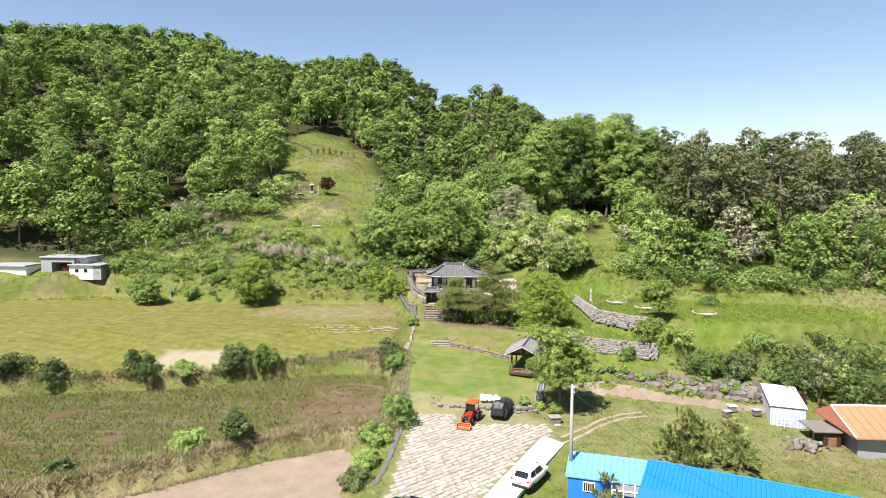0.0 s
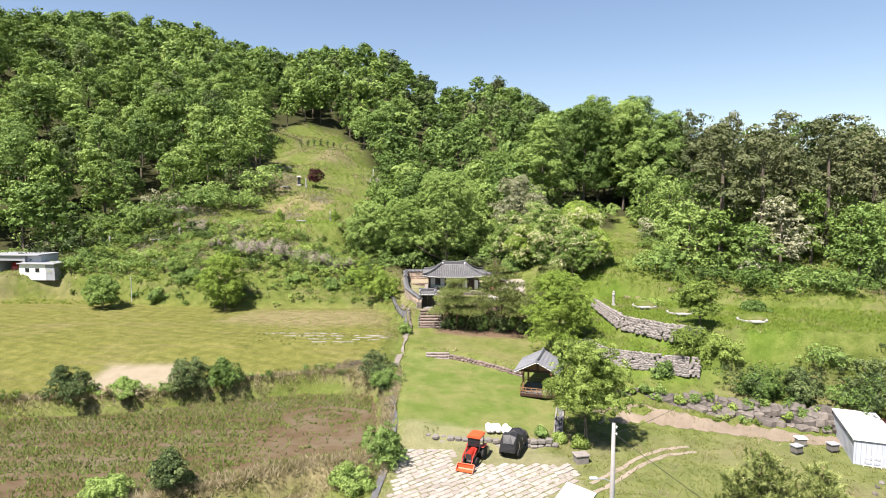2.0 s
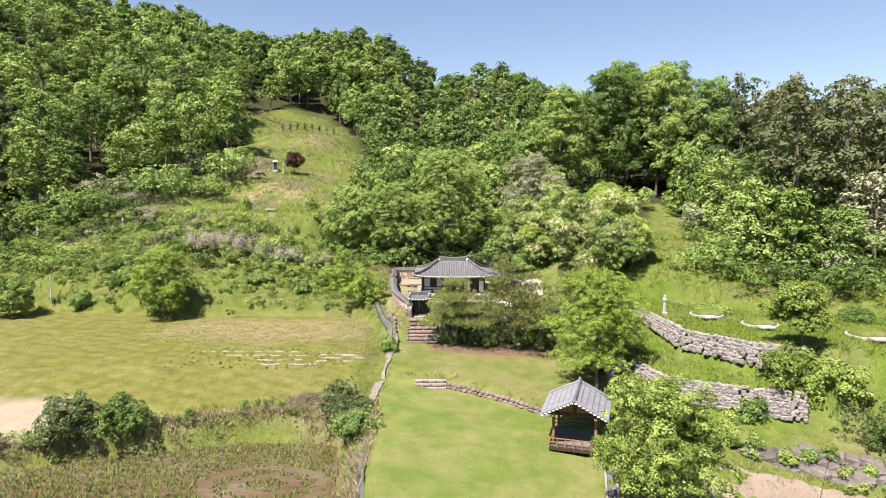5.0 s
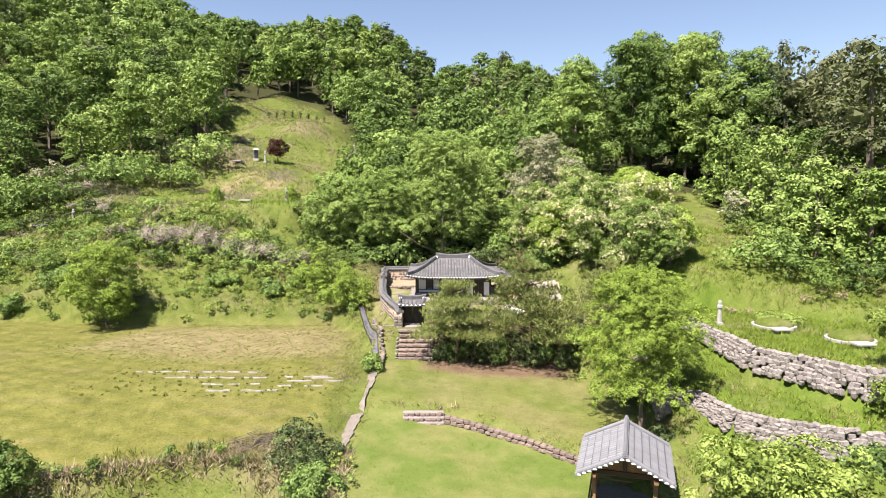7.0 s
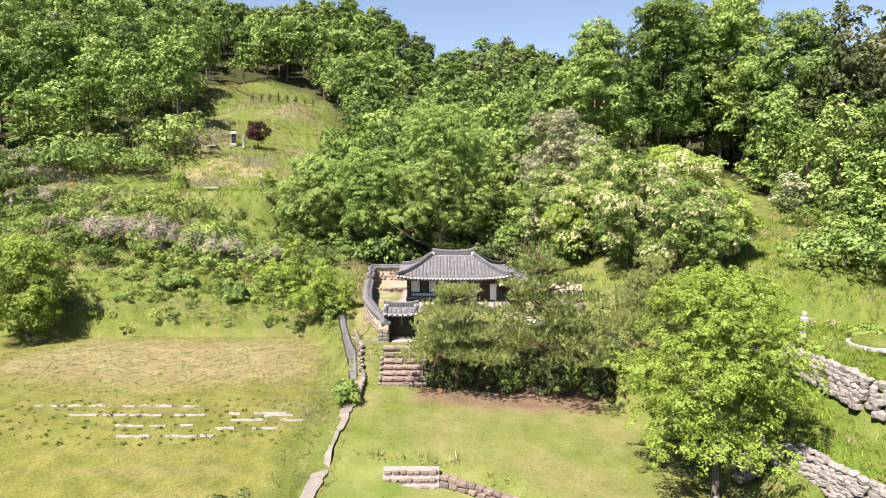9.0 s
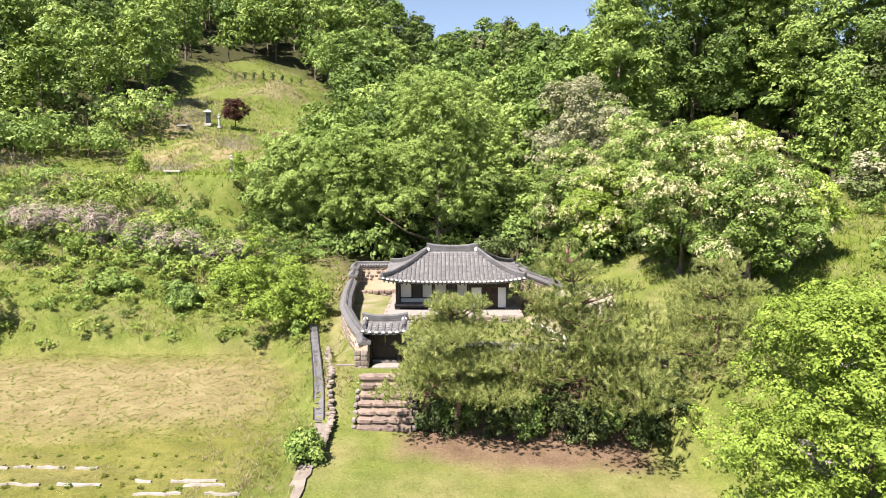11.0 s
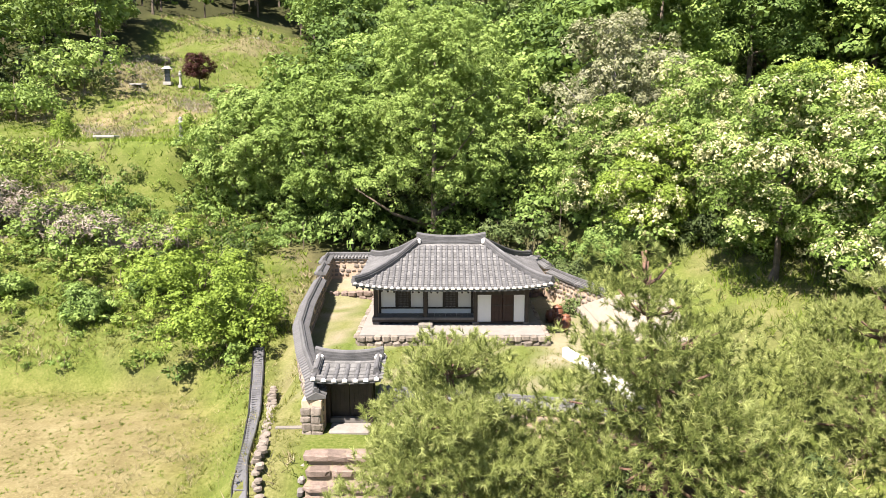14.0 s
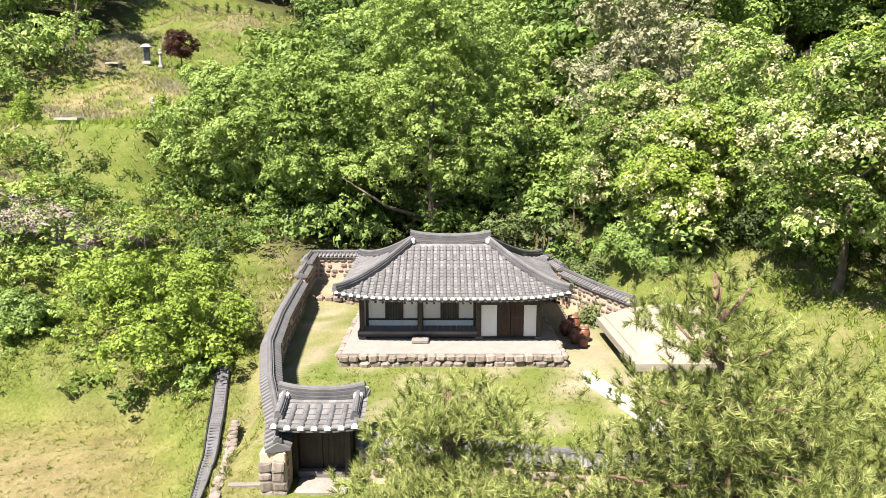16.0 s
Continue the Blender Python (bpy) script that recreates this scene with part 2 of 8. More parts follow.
def edge_distance(x, y, poly):
    """Signed distance to a polygon's edge, positive inside."""
    x, y = np.asarray(x, float), np.asarray(y, float)
    d, inside = np.full(x.shape, 1e9), np.zeros(x.shape, bool)
    for (ax, ay), (bx, by) in zip(poly, poly[1:] + poly[:1]):
        ex, ey = bx - ax, by - ay
        u = np.clip(((x - ax) * ex + (y - ay) * ey) / (ex * ex + ey * ey), 0, 1)
        d = np.minimum(d, np.hypot(x - ax - u * ex, y - ay - u * ey))
        if ey:
            inside ^= ((ay > y) != (by > y)) & (x < (y - ay) / ey * ex + ax)
    return np.where(inside, d, -d)


PADDY = [(-70, 65), (-48.4, 65.9), (-42.5, 66.5), (-30.7, 67.9), (-19.1, 72.2), (-12.7, 74), (-6.6, 73.3), (-5.6, 67), (-5.4, 58.8), (-10, 58), (-16, 54.5), (-23, 50.4), (-30, 46.2), (-38, 40), (-70, 36)]
DIRT = [(-38, 35), (-29.2, 43.6), (-22.6, 47.4), (-15.9, 52.4), (-9.2, 55.6), (-7.0, 52.0), (-8.2, 45.4), (-9.5, 34)]
FIELD = [(-75, 104), (-61, 108), (-45, 104), (-28, 101.5), (-10, 101.5), (-7.2, 98), (-6.2, 88), (-6.4, 78), (-9, 75.8), (-19, 73.6), (-26, 70.4), (-36, 68.4), (-75, 68)]
LAWN = [(-3.6, 61.4), (-4.4, 76), (-3.6, 82), (1.4, 81.6), (4, 79.5), (8.8, 76.4), (10.4, 72), (10.2, 63.0), (6.5, 61.2)]
LAWN_UPPER = [(-4.2, 82), (-4.4, 91.4), (11.5, 91), (15, 84), (13.5, 76.5), (9, 77), (1.4, 82)]
LOT = [(-3.2, 62.8), (6.5, 61.4), (10.2, 58), (10.4, 53), (2.5, 42), (-3, 30), (-6, 30), (-4.4, 45), (-3.6, 54)]
YARD = [(10.2, 62), (17, 65.6), (24, 64), (33, 62.8), (37.5, 60), (36, 54), (20, 48), (12, 46)]
LANDING = [(-4.4, 93), (-4.6, 97), (13.5, 97), (14.5, 92.4), (8, 93.0), (-0.2, 93.1)]
COURT_BACK = [(-6.0, 111.2), (-6.2, 115.2), (8, 115.2), (7.9, 112.4)]
COURT = [(-4.0, 97.0), (-5.2, 104), (-5.6, 114), (9, 114), (10.5, 105), (13.5, 96.2)]
HILL_GRAVE = [(-34.5, 122), (-34, 131), (-20, 131.5), (-18.5, 121.5)]
GRAVES = [(20.4, 93), (20.6, 80.6), (23.6, 76.4), (28, 73.2), (40, 70), (52, 72), (52, 83), (38, 86), (30, 89), (24, 94)]
TERRACE = [(16.0, 92), (16.0, 82), (17.2, 76), (19.5, 74.6), (24, 73.0), (34, 70.2), (45, 69), (45, 76), (24, 80), (20, 92)]
SAND_PATCH = [(-34.6, 69.4), (-34.8, 76.3), (-27, 76.6), (-25.4, 71.4)]
BUND = [(-5, 58.9), (-10, 58.1), (-16, 54.6), (-23, 50.5), (-30, 46.3), (-38, 40.1), (-37.4, 39.0), (-29.5, 45.2), (-22.5, 49.4), (-15.6, 53.5), (-9.8, 56.9), (-5, 57.7)]
PADS = (  # polygon, height at its middle, slope in x, slope in y, middle, softness
    (FIELD, 3.35, -0.004, 0.022, (-20, 88), 1.6),
    (DIRT, -1.65, 0.0, 0.0, (-15, 50), 1.5),
    (PADDY, -0.25, 0.0, 0.0, (-20, 62), 0.9),
    (BUND, 0.14, 0.0, 0.0, (-20, 50), 0.7),
    (LOT, -0.2, 0.0, 0.03, (2, 54), 1.5),
    (YARD, -0.35, -0.018, 0.03, (22, 58), 2.0),
    (LAWN, 1.4, -0.08, 0.04, (2, 70), 0.8),
    (LAWN_UPPER, 2.45, -0.06, 0.05, (4, 85), 0.8),
    (HILL_GRAVE, 15.2, 0.0, 0.03, (-27, 126), 3.5),
    (TERRACE, 4.5, 0.0, 0.06, (20, 78), 0.8),
    (GRAVES, 6.75, 0.0, -0.01, (28, 82), 0.8),
    (LANDING, 4.9, -0.02, 0.0, (-2, 94), 1.2),
    (COURT, 5.45, 0.0, 0.005, (2, 102), 0.6),
    (COURT_BACK, 6.15, 0.0, 0.03, (2, 113), 0.3),
)


def ground_z(x, y):
    x, y = np.asarray(x, float), np.asarray(y, float)
    zs = np.array([np.interp(y, *zip(*p)) for p in PROFILES])
    s = np.clip(np.interp(x, STATIONS, range(len(STATIONS))), 0, len(STATIONS) - 1.0001)
    i = s.astype(int)
    u = s - i
    u = 0.5 * u + 0.5 * u * u * (3 - 2 * u)
    z = np.take_along_axis(zs, i[None], 0)[0] * (1 - u) + np.take_along_axis(zs, i[None] + 1, 0)[0] * u
    far = smooth(100, 180, y)
    z = z + (0.25 + 2.2 * far) * wave(x, y, 34, 0.4) + 0.12 * wave(x, y, 7, 1.3)
    for poly, h, sx, sy, (mx, my), soft in PADS:
        m = smooth(-soft, 0, edge_distance(x, y, poly))
        fall = 0.13 * np.clip(83 - y, 0, 12) if poly is FIELD else 0.0
        z = z * (1 - m) + (h + sx * (x - mx) + sy * (y - my) - fall + 0.03 * wave(x, y, 5, h)) * m
    return z


def gz(x, y):
    return float(ground_z(np.array([x]), np.array([y]))[0])


def mesh_of(name, verts, faces, mat, smooth_shade=False):
    me = bpy.data.meshes.new(name)
    me.from_pydata([tuple(v) for v in verts], [], [tuple(f) for f in faces])
    me.materials.append(mat)
    if smooth_shade:
        me.shade_smooth()
    return me


def quads_mesh(name, v, mat, n=4, tint=None):
    """A mesh of separate n-cornered faces from an array (count * n, 3); tint: one value a corner."""
    count = len(v) // n
    me = bpy.data.meshes.new(name)
    me.vertices.add(len(v))
    me.vertices.foreach_set("co", np.ascontiguousarray(v, np.float32).ravel())
    me.loops.add(len(v))
    me.loops.foreach_set("vertex_index", np.arange(len(v), dtype=np.int32))
    me.polygons.add(count)
    me.polygons.foreach_set("loop_start", np.arange(0, len(v), n, dtype=np.int32))
    if tint is not None:
        a = me.attributes.new("tint", "FLOAT", "POINT")
        a.data.foreach_set("value", np.ascontiguousarray(tint, np.float32))
    me.update(calc_edges=True)
    me.materials.append(mat)
    return me


def spaced(lo, hi, fine_lo, fine_hi, step):
    """Grid lines, even between fine_lo and fine_hi and ever wider outside."""
    mid = list(np.arange(fine_lo, fine_hi + 1e-6, step))
    s, v, out = step, fine_hi, []
    while v < hi:
        s *= 1.06
        v += s
        out.append(v)
    s, v, low = step, fine_lo, []
    while v > lo:
        s *= 1.06
        v -= s
        low.append(v)
    return np.array(low[::-1] + mid + out)


GX, GY = spaced(-2500, 2500, -46, 40, 0.8), spaced(-600, 3800, 44, 118, 0.8)
gxx, gyy = np.meshgrid(GX, GY)
gzz = ground_z(gxx, gyy)
_nx, _ny = len(GX), len(GY)
_idx = np.arange(_nx * _ny).reshape(_ny, _nx)
_f = np.stack([_idx[:-1, :-1], _idx[:-1, 1:], _idx[1:, 1:], _idx[1:, :-1]], -1).reshape(-1, 4)
ground_me = bpy.data.meshes.new("ground")
ground_me.vertices.add(_nx * _ny)
ground_me.vertices.foreach_set("co", np.stack([gxx, gyy, gzz], -1).astype(np.float32).ravel())
ground_me.loops.add(_f.size)
ground_me.loops.foreach_set("vertex_index", _f.astype(np.int32).ravel())
ground_me.polygons.add(len(_f))
ground_me.polygons.foreach_set("loop_start", np.arange(0, _f.size, 4, dtype=np.int32))
ground_me.update(calc_edges=True)
ground_me.shade_smooth()
CLEARING = [(-80, 98), (-64, 121), (-46, 138), (-40, 155), (-45, 175), (-51, 200), (-46, 217), (-34, 219), (-26, 200), (-19, 180), (-13, 160), (-16, 140), (-14, 126), (-7, 115), (-5, 95)]


def zone(name, fields):
    """How much of one kind of cover the ground has at each place, as a mask."""
    a = ground_me.attributes.new(name, "FLOAT", "POINT")
    a.data.foreach_set("value", np.clip(fields, 0, 1).astype(np.float32).ravel())


def inside(poly, soft=0.6):
    return smooth(-soft, soft, edge_distance(gxx, gyy, poly) + 0.35 * wave(gxx, gyy, 3.1, 0.7))


zone("lawn", inside(LAWN) + 0.45 * inside(LAWN_UPPER) + 0.6 * inside(COURT) + 0.8 * inside(HILL_GRAVE, 1.5))
zone("hay", np.maximum(inside(FIELD, 1.2), 0.55 * inside(LAWN_UPPER)))
VERGE = [(-6.6, 105), (-4.6, 105), (-3.6, 97), (-3.4, 92), (-4.4, 91.5), (-5.3, 97)]
STUBBLE = [(-30, 93), (-26, 100.5), (-10, 100.5), (-8, 96), (-8, 91.5), (-18, 90)]
WEST_BED = [(-5.2, 99), (-3.9, 99.5), (-3.3, 104), (-3.4, 111), (-5.8, 111)]
SOIL_BED = [(6.2, 100), (5.8, 105), (6.4, 112), (8.5, 111), (9, 100)]
PADDY_BANK = [(-41, 37), (-30, 45.4), (-23, 49.6), (-16, 53.8), (-9.8, 57.4), (-5.6, 58.2), (-6.4, 55.6), (-9.4, 56.1), (-16.2, 53.0), (-23, 48.2), (-40, 34)]
DRY_KNOLL = [(-36, 134.5), (-22, 136), (-21.5, 147), (-36, 149)]
zone("stubble", 0.85 * inside(PADDY_BANK, 0.6) + 0.9 * inside(DRY_KNOLL, 1.5) * smooth(-0.3, 0.3, wave(gxx, gyy, 7.5, 0.4)) + 0.72 * inside(STUBBLE, 2.2) + 0.45 * inside(VERGE, 0.4) + 0.5 * inside(LAWN_UPPER, 1.0) * smooth(-0.4, 0.5, wave(gxx, gyy, 9, 2.0)))
LITTER = [(-0.6, 88.8), (5, 88.2), (10.5, 88.6), (11.5, 93), (0, 93)]
LUSH_BANK = [(14.5, 97), (22, 98), (27, 90.5), (46, 83), (46, 74), (33, 70.5), (16, 72)]
zone("lush", 0.22 * inside(COURT, 0.8) * smooth(-0.5, 0.3, wave(gxx, gyy, 5, 1.1)) + 0.6 * inside(HILL_GRAVE, 1.5) + inside(LUSH_BANK, 1.0) * smooth(-0.9, 0.3, wave(gxx, gyy, 12, 0.4)))
zone("litter", inside(LITTER, 0.7))
SLOPE_PATH = [(23.5, 96), (28.8, 95), (34.5, 122), (30.5, 122)]
# wooded ground and the slope behind the house, darkened as if shaded
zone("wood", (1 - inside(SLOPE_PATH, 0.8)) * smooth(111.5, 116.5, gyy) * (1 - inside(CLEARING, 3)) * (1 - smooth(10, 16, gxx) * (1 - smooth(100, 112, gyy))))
zone("bare", 0.45 * inside(LOT, 0.8) + 0.15 * inside(YARD, 2.0) + inside(SAND_PATCH, 0.8) + 0.9 * inside(SOIL_BED, 0.6)  + 0.8 * inside(COURT) * smooth(0.0, 0.5, wave(gxx, gyy, 3.4, 0.9)) + 0.6 * inside(WEST_BED, 0.5) * smooth(-0.5, 0.3, wave(gxx, gyy, 2.6, 0.2)) + inside(COURT_BACK, 0.4))


def ground_material():
    m, nt, b = material("ground_cover")

    def mask(n):
        at = nt.nodes.new("ShaderNodeAttribute")
        at.attribute_name = n
        return at.outputs["Fac"]

    big, mid, fine = noise_out(nt, 0.09, 4), noise_out(nt, 0.8, 5, 0.65), noise_out(nt, 9, 3, 0.7)
    v = maths(nt, "ADD", maths(nt, "MULTIPLY", mid, 0.5), maths(nt, "MULTIPLY", fine, 0.5))
    rough_grass = ramp(nt, v, [(0.32, (0.06, 0.085, 0.018)), (0.5, (0.13, 0.165, 0.038)), (0.68, (0.235, 0.235, 0.09))])
    dry = ramp(nt, v, [(0.32, (0.13, 0.105, 0.06)), (0.68, (0.3, 0.25, 0.16))])
    c = mix(nt, ramp(nt, big, [(0.5, (0, 0, 0)), (0.66, (0.75, 0.75, 0.75))]), rough_grass, dry)
    hay_green = ramp(nt, v, [(0.34, (0.085, 0.095, 0.022)), (0.5, (0.158, 0.164, 0.043)), (0.66, (0.245, 0.232, 0.08))])
    hay_dry = ramp(nt, v, [(0.34, (0.14, 0.11, 0.055)), (0.66, (0.31, 0.255, 0.145))])
    strips = noise_out(nt, 1.0, 3, 0.6, stretch=(0.05, 1.1, 1.0))
    hay = mix(nt, ramp(nt, maths(nt, "ADD", maths(nt, "MULTIPLY", strips, 0.5), maths(nt, "MULTIPLY", big, 0.5)), [(0.5, (0, 0, 0)), (0.72, (0.75, 0.75, 0.75))]), hay_green, hay_dry)
    tc, mp, lines = nt.nodes.new("ShaderNodeTexCoord"), nt.nodes.new("ShaderNodeMapping"), nt.nodes.new("ShaderNodeTexWave")
    mp.inputs["Rotation"].default_value = (0, 0, radians(-68))
    lines.inputs["Scale"].default_value, lines.inputs["Distortion"].default_value, lines.inputs["Detail"].default_value, lines.inputs["Detail Scale"].default_value = 0.22, 5.0, 3.0, 0.25
    nt.links.new(tc.outputs["Object"], mp.inputs[0])
    nt.links.new(mp.outputs[0], lines.inputs["Vector"])
    hay = mix(nt, 1.0, hay, ramp(nt, lines.outputs["Fac"], [(0.0, (0.93, 0.93, 0.92)), (0.7, (1.06, 1.03, 1.02))]), "MULTIPLY")
    c = mix(nt, mask("hay"), c, hay)
    c = mix(nt, mask("stubble"), c, ramp(nt, v, [(0.34, (0.165, 0.12, 0.068)), (0.5, (0.265, 0.21, 0.125)), (0.66, (0.37, 0.305, 0.205))]))
    patches = noise_out(nt, 0.3, 3)
    lawn = mix(nt, ramp(nt, patches, [(0.4, (0, 0, 0)), (0.62, (0.7, 0.7, 0.7))]), ramp(nt, v, [(0.3, (0.095, 0.145, 0.028)), (0.7, (0.175, 0.225, 0.058))]), ramp(nt, v, [(0.3, (0.19, 0.19, 0.065)), (0.7, (0.31, 0.285, 0.135))]))
    c = mix(nt, mask("lawn"), c, lawn)
    # woodland floor near black: the trees' shade is put into its colour
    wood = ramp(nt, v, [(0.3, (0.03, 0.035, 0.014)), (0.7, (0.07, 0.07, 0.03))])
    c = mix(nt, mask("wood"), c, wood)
    bare = ramp(nt, v, [(0.3, (0.27, 0.22, 0.16)), (0.7, (0.42, 0.36, 0.29))])
    c = mix(nt, mask("bare"), c, bare)
    c = mix(nt, mask("lush"), c, ramp(nt, v, [(0.32, (0.06, 0.105, 0.014)), (0.5, (0.11, 0.17, 0.026)), (0.68, (0.2, 0.24, 0.055))]))
    c = mix(nt, mask("litter"), c, ramp(nt, v, [(0.34, (0.11, 0.07, 0.048)), (0.66, (0.25, 0.17, 0.125))]))
    c = mix(nt, 1.0, c, (0.62, 0.635, 0.58), "MULTIPLY")
    nt.links.new(c, b.inputs["Base Color"])
    b.inputs["Roughness"].default_value, b.inputs["Specular IOR Level"].default_value = 0.95, 0.1
    bump(nt, b, v, 0.7, 0.12)
    return m


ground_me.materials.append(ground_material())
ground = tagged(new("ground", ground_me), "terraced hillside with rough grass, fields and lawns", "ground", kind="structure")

# ---- plants: shapes ----
def tube(points, radii, sides=7):
    """A tapered round limb along points, as vertices and quads."""
    pts = [Vector(p) for p in points]
    v, f = [], []
    for i, (p, r) in enumerate(zip(pts, radii)):
        d = (pts[min(i + 1, len(pts) - 1)] - pts[max(i - 1, 0)]).normalized()
        a = d.orthogonal().normalized()
        c = d.cross(a)
        for k in range(sides):
            w = 2 * math.pi * k / sides
            v.append(p + r * (math.cos(w) * a + math.sin(w) * c))
    for i in range(len(pts) - 1):
        for k in range(sides):
            q = (k + 1) % sides
            f.append((i * sides + k, i * sides + q, (i + 1) * sides + q, (i + 1) * sides + k))
    f.append(tuple(reversed(range(sides))))
    f.append(tuple(range((len(pts) - 1) * sides, len(pts) * sides)))
    return v, f


def joined(pieces):
    v, f = [], []
    for pv, pf in pieces:
        o = len(v)
        v += list(pv)
        f += [tuple(i + o for i in q) for q in pf]
    return v, f


def crown_lobes(rng, height, base, radius, count, flat=0.75, peak=0.0):
    """Overlapping clumps (centre, radii) that fill an uneven crown between base and height."""
    lobes = []
    for k in range(count):
        u = (k + 0.5) / count
        z = base + (height - base) * (0.12 + 0.74 * u)
        wide = radius * (math.sin(math.pi * (0.2 + 0.62 * u)) ** 0.8) * (1 - peak * u)
        a = k * 2.4 + rng.uniform(-0.5, 0.5)
        off = wide * rng.uniform(0.3, 1.0) * (1 - 0.45 * u)
        r = radius * rng.uniform(0.17, 0.37) * (1 - 0.35 * peak * u)
        lobes.append(((off * math.cos(a), off * math.sin(a), z), (r, r, r * flat)))
    return lobes


def leaves(rng, lobes, count, size, droop=0.0, lift=0.8, per=40, spread=5.0, inner=40):
    """Leaves in domed clumps on the skins of the lobes, and larger ones inside: (n * 3, 3) corners of pointed leaves."""
    c, r = np.array([l[0] for l in lobes]), np.array([l[1] for l in lobes])
    w = r[:, 0] * r[:, 2]
    m = max(1, count // per)
    k = rng.choice(len(lobes), m, p=w / w.sum())
    d = unit(rng.normal(size=(m, 3)))
    d[:, 2] = np.where(rng.random(m) < 0.78, np.abs(d[:, 2]), d[:, 2])
    p = c[k] + r[k] * d * (0.78 + 0.28 * rng.random(m))[:, None]
    axis = unit(d * 0.8 + rng.normal(size=(m, 3)) * 0.25 + np.array([0, 0, lift]))
    reach = size * spread * (0.65 + 0.7 * rng.random(m))
    p, axis, reach = np.repeat(p, per, 0), np.repeat(axis, per, 0), np.repeat(reach, per)[:, None]
    n = len(p)
    e = unit(rng.normal(size=(n, 3)))
    along_axis = (e * axis).sum(1)[:, None]
    e = np.where((along_axis < 0) & (rng.random(n)[:, None] < 0.88), e - 2 * along_axis * axis, e)
    q = p + reach * e * (0.7 + 0.35 * rng.random(n)[:, None])
    q = q - axis * reach * 0.35 * (e * axis).sum(1)[:, None] - np.array([0, 0, droop]) * reach * rng.random(n)[:, None]
    face = unit(e + 0.45 * axis + rng.normal(size=(n, 3)) * 0.28)
    s = size * (0.6 + 0.8 * rng.random(n))
    if inner:
        mi = inner * len(lobes)
        di = unit(rng.normal(size=(mi, 3)))
        ki = np.repeat(np.arange(len(lobes)), inner)
        q, face = np.concatenate([q, c[ki] + r[ki] * di * (0.35 + 0.3 * rng.random(mi))[:, None]]), np.concatenate([face, unit(di + rng.normal(size=(mi, 3)) * 0.2)])
        s = np.concatenate([s, np.full(mi, size * 1.9)])
    a = unit(np.cross(face, rng.normal(size=face.shape)))
    b = np.cross(face, a)
    s = s[:, None]
    return np.stack([q - 0.62 * s * b - 0.5 * s * a, q + s * a - face * s * 0.22, q + 0.62 * s * b - 0.5 * s * a], 1).reshape(-1, 3)


def unit(v):
    return v / np.linalg.norm(v, axis=1)[:, None]


def tints(rng, v, per, amount):
    """One random value for each run of per corners."""
    return np.repeat(rng.random(len(v) // per + 1) * amount, per)[:len(v)]


def limbs(rng, height, base, radius, thick, count=6, lean=0.0):
    """A tapered trunk with limbs that rise into the crown."""
    top = Vector((lean * height * 0.3, 0, base + (height - base) * 0.72))
    mid = Vector((lean * height * 0.08 + rng.uniform(-0.1, 0.1), rng.uniform(-0.1, 0.1), base * 0.8))
    pieces = [tube([(0, 0, -0.35), (0, 0, 0.15), mid, top], [thick * 1.5, thick, thick * 0.72, thick * 0.2])]
    for k in range(count):
        a = 2.4 * k + rng.uniform(-0.4, 0.4)
        u = rng.uniform(0.0, 0.75)
        s = mid.lerp(top, u)
        reach = radius * rng.uniform(0.55, 0.85) * (1 - 0.4 * u)
        e = s + Vector((reach * math.cos(a), reach * math.sin(a), reach * rng.uniform(0.35, 0.8)))
        h = s.lerp(e, 0.5) + Vector((0, 0, -0.08 * reach))
        t = thick * (0.5 - 0.3 * u)
        pieces.append(tube([s, h, e], [t, t * 0.65, t * 0.2], 5))
    return joined(pieces)


def part(name, me, parent, label=""):
    ob = new(name, me)
    ob.parent = parent
    return tagged(ob, label)


def thing(name, label, category, x=0, y=0, z=0, turn=0, group=""):
    ob = new(name)
    ob.empty_display_size = 0.3
    ob.matrix_basis = pose(x, y, z, 0, 0, turn)
    return tagged(ob, label, category, group)


def make_tree(name, label, x, y, height, base, radius, mat, seed, count=3500, size=0.3, thick=0.2, lobes=11, flat=0.75, peak=0.0, group="", bark=None, extra=None, sink=0.0, category="tree", droop=0.0):
    rng = np.random.default_rng(seed)
    t = thing(name, label, category, x, y, gz(x, y) - sink, rng.uniform(0, 360), group)
    part("trunk", mesh_of("trunk", *limbs(rng, height, base, radius, thick), bark or BARK, True), t)
    lb = crown_lobes(rng, height, base, radius, int(lobes * 1.7), flat, peak)
    v = leaves(rng, lb, int(count * 1.7), size * 0.74, droop, per=60, spread=5.0)
    part("crown", quads_mesh("crown", v, mat, 3, tints(rng, v, 180, 0.5)), t)
    if extra:
        emat, en, es = extra
        part("blossom", quads_mesh("blossom", leaves(rng, lb[::2], en, es * 1.1, 1.2, 0.3, 14, 2.6, 0), emat, 3), t, "hanging white blossom clusters")
    return t


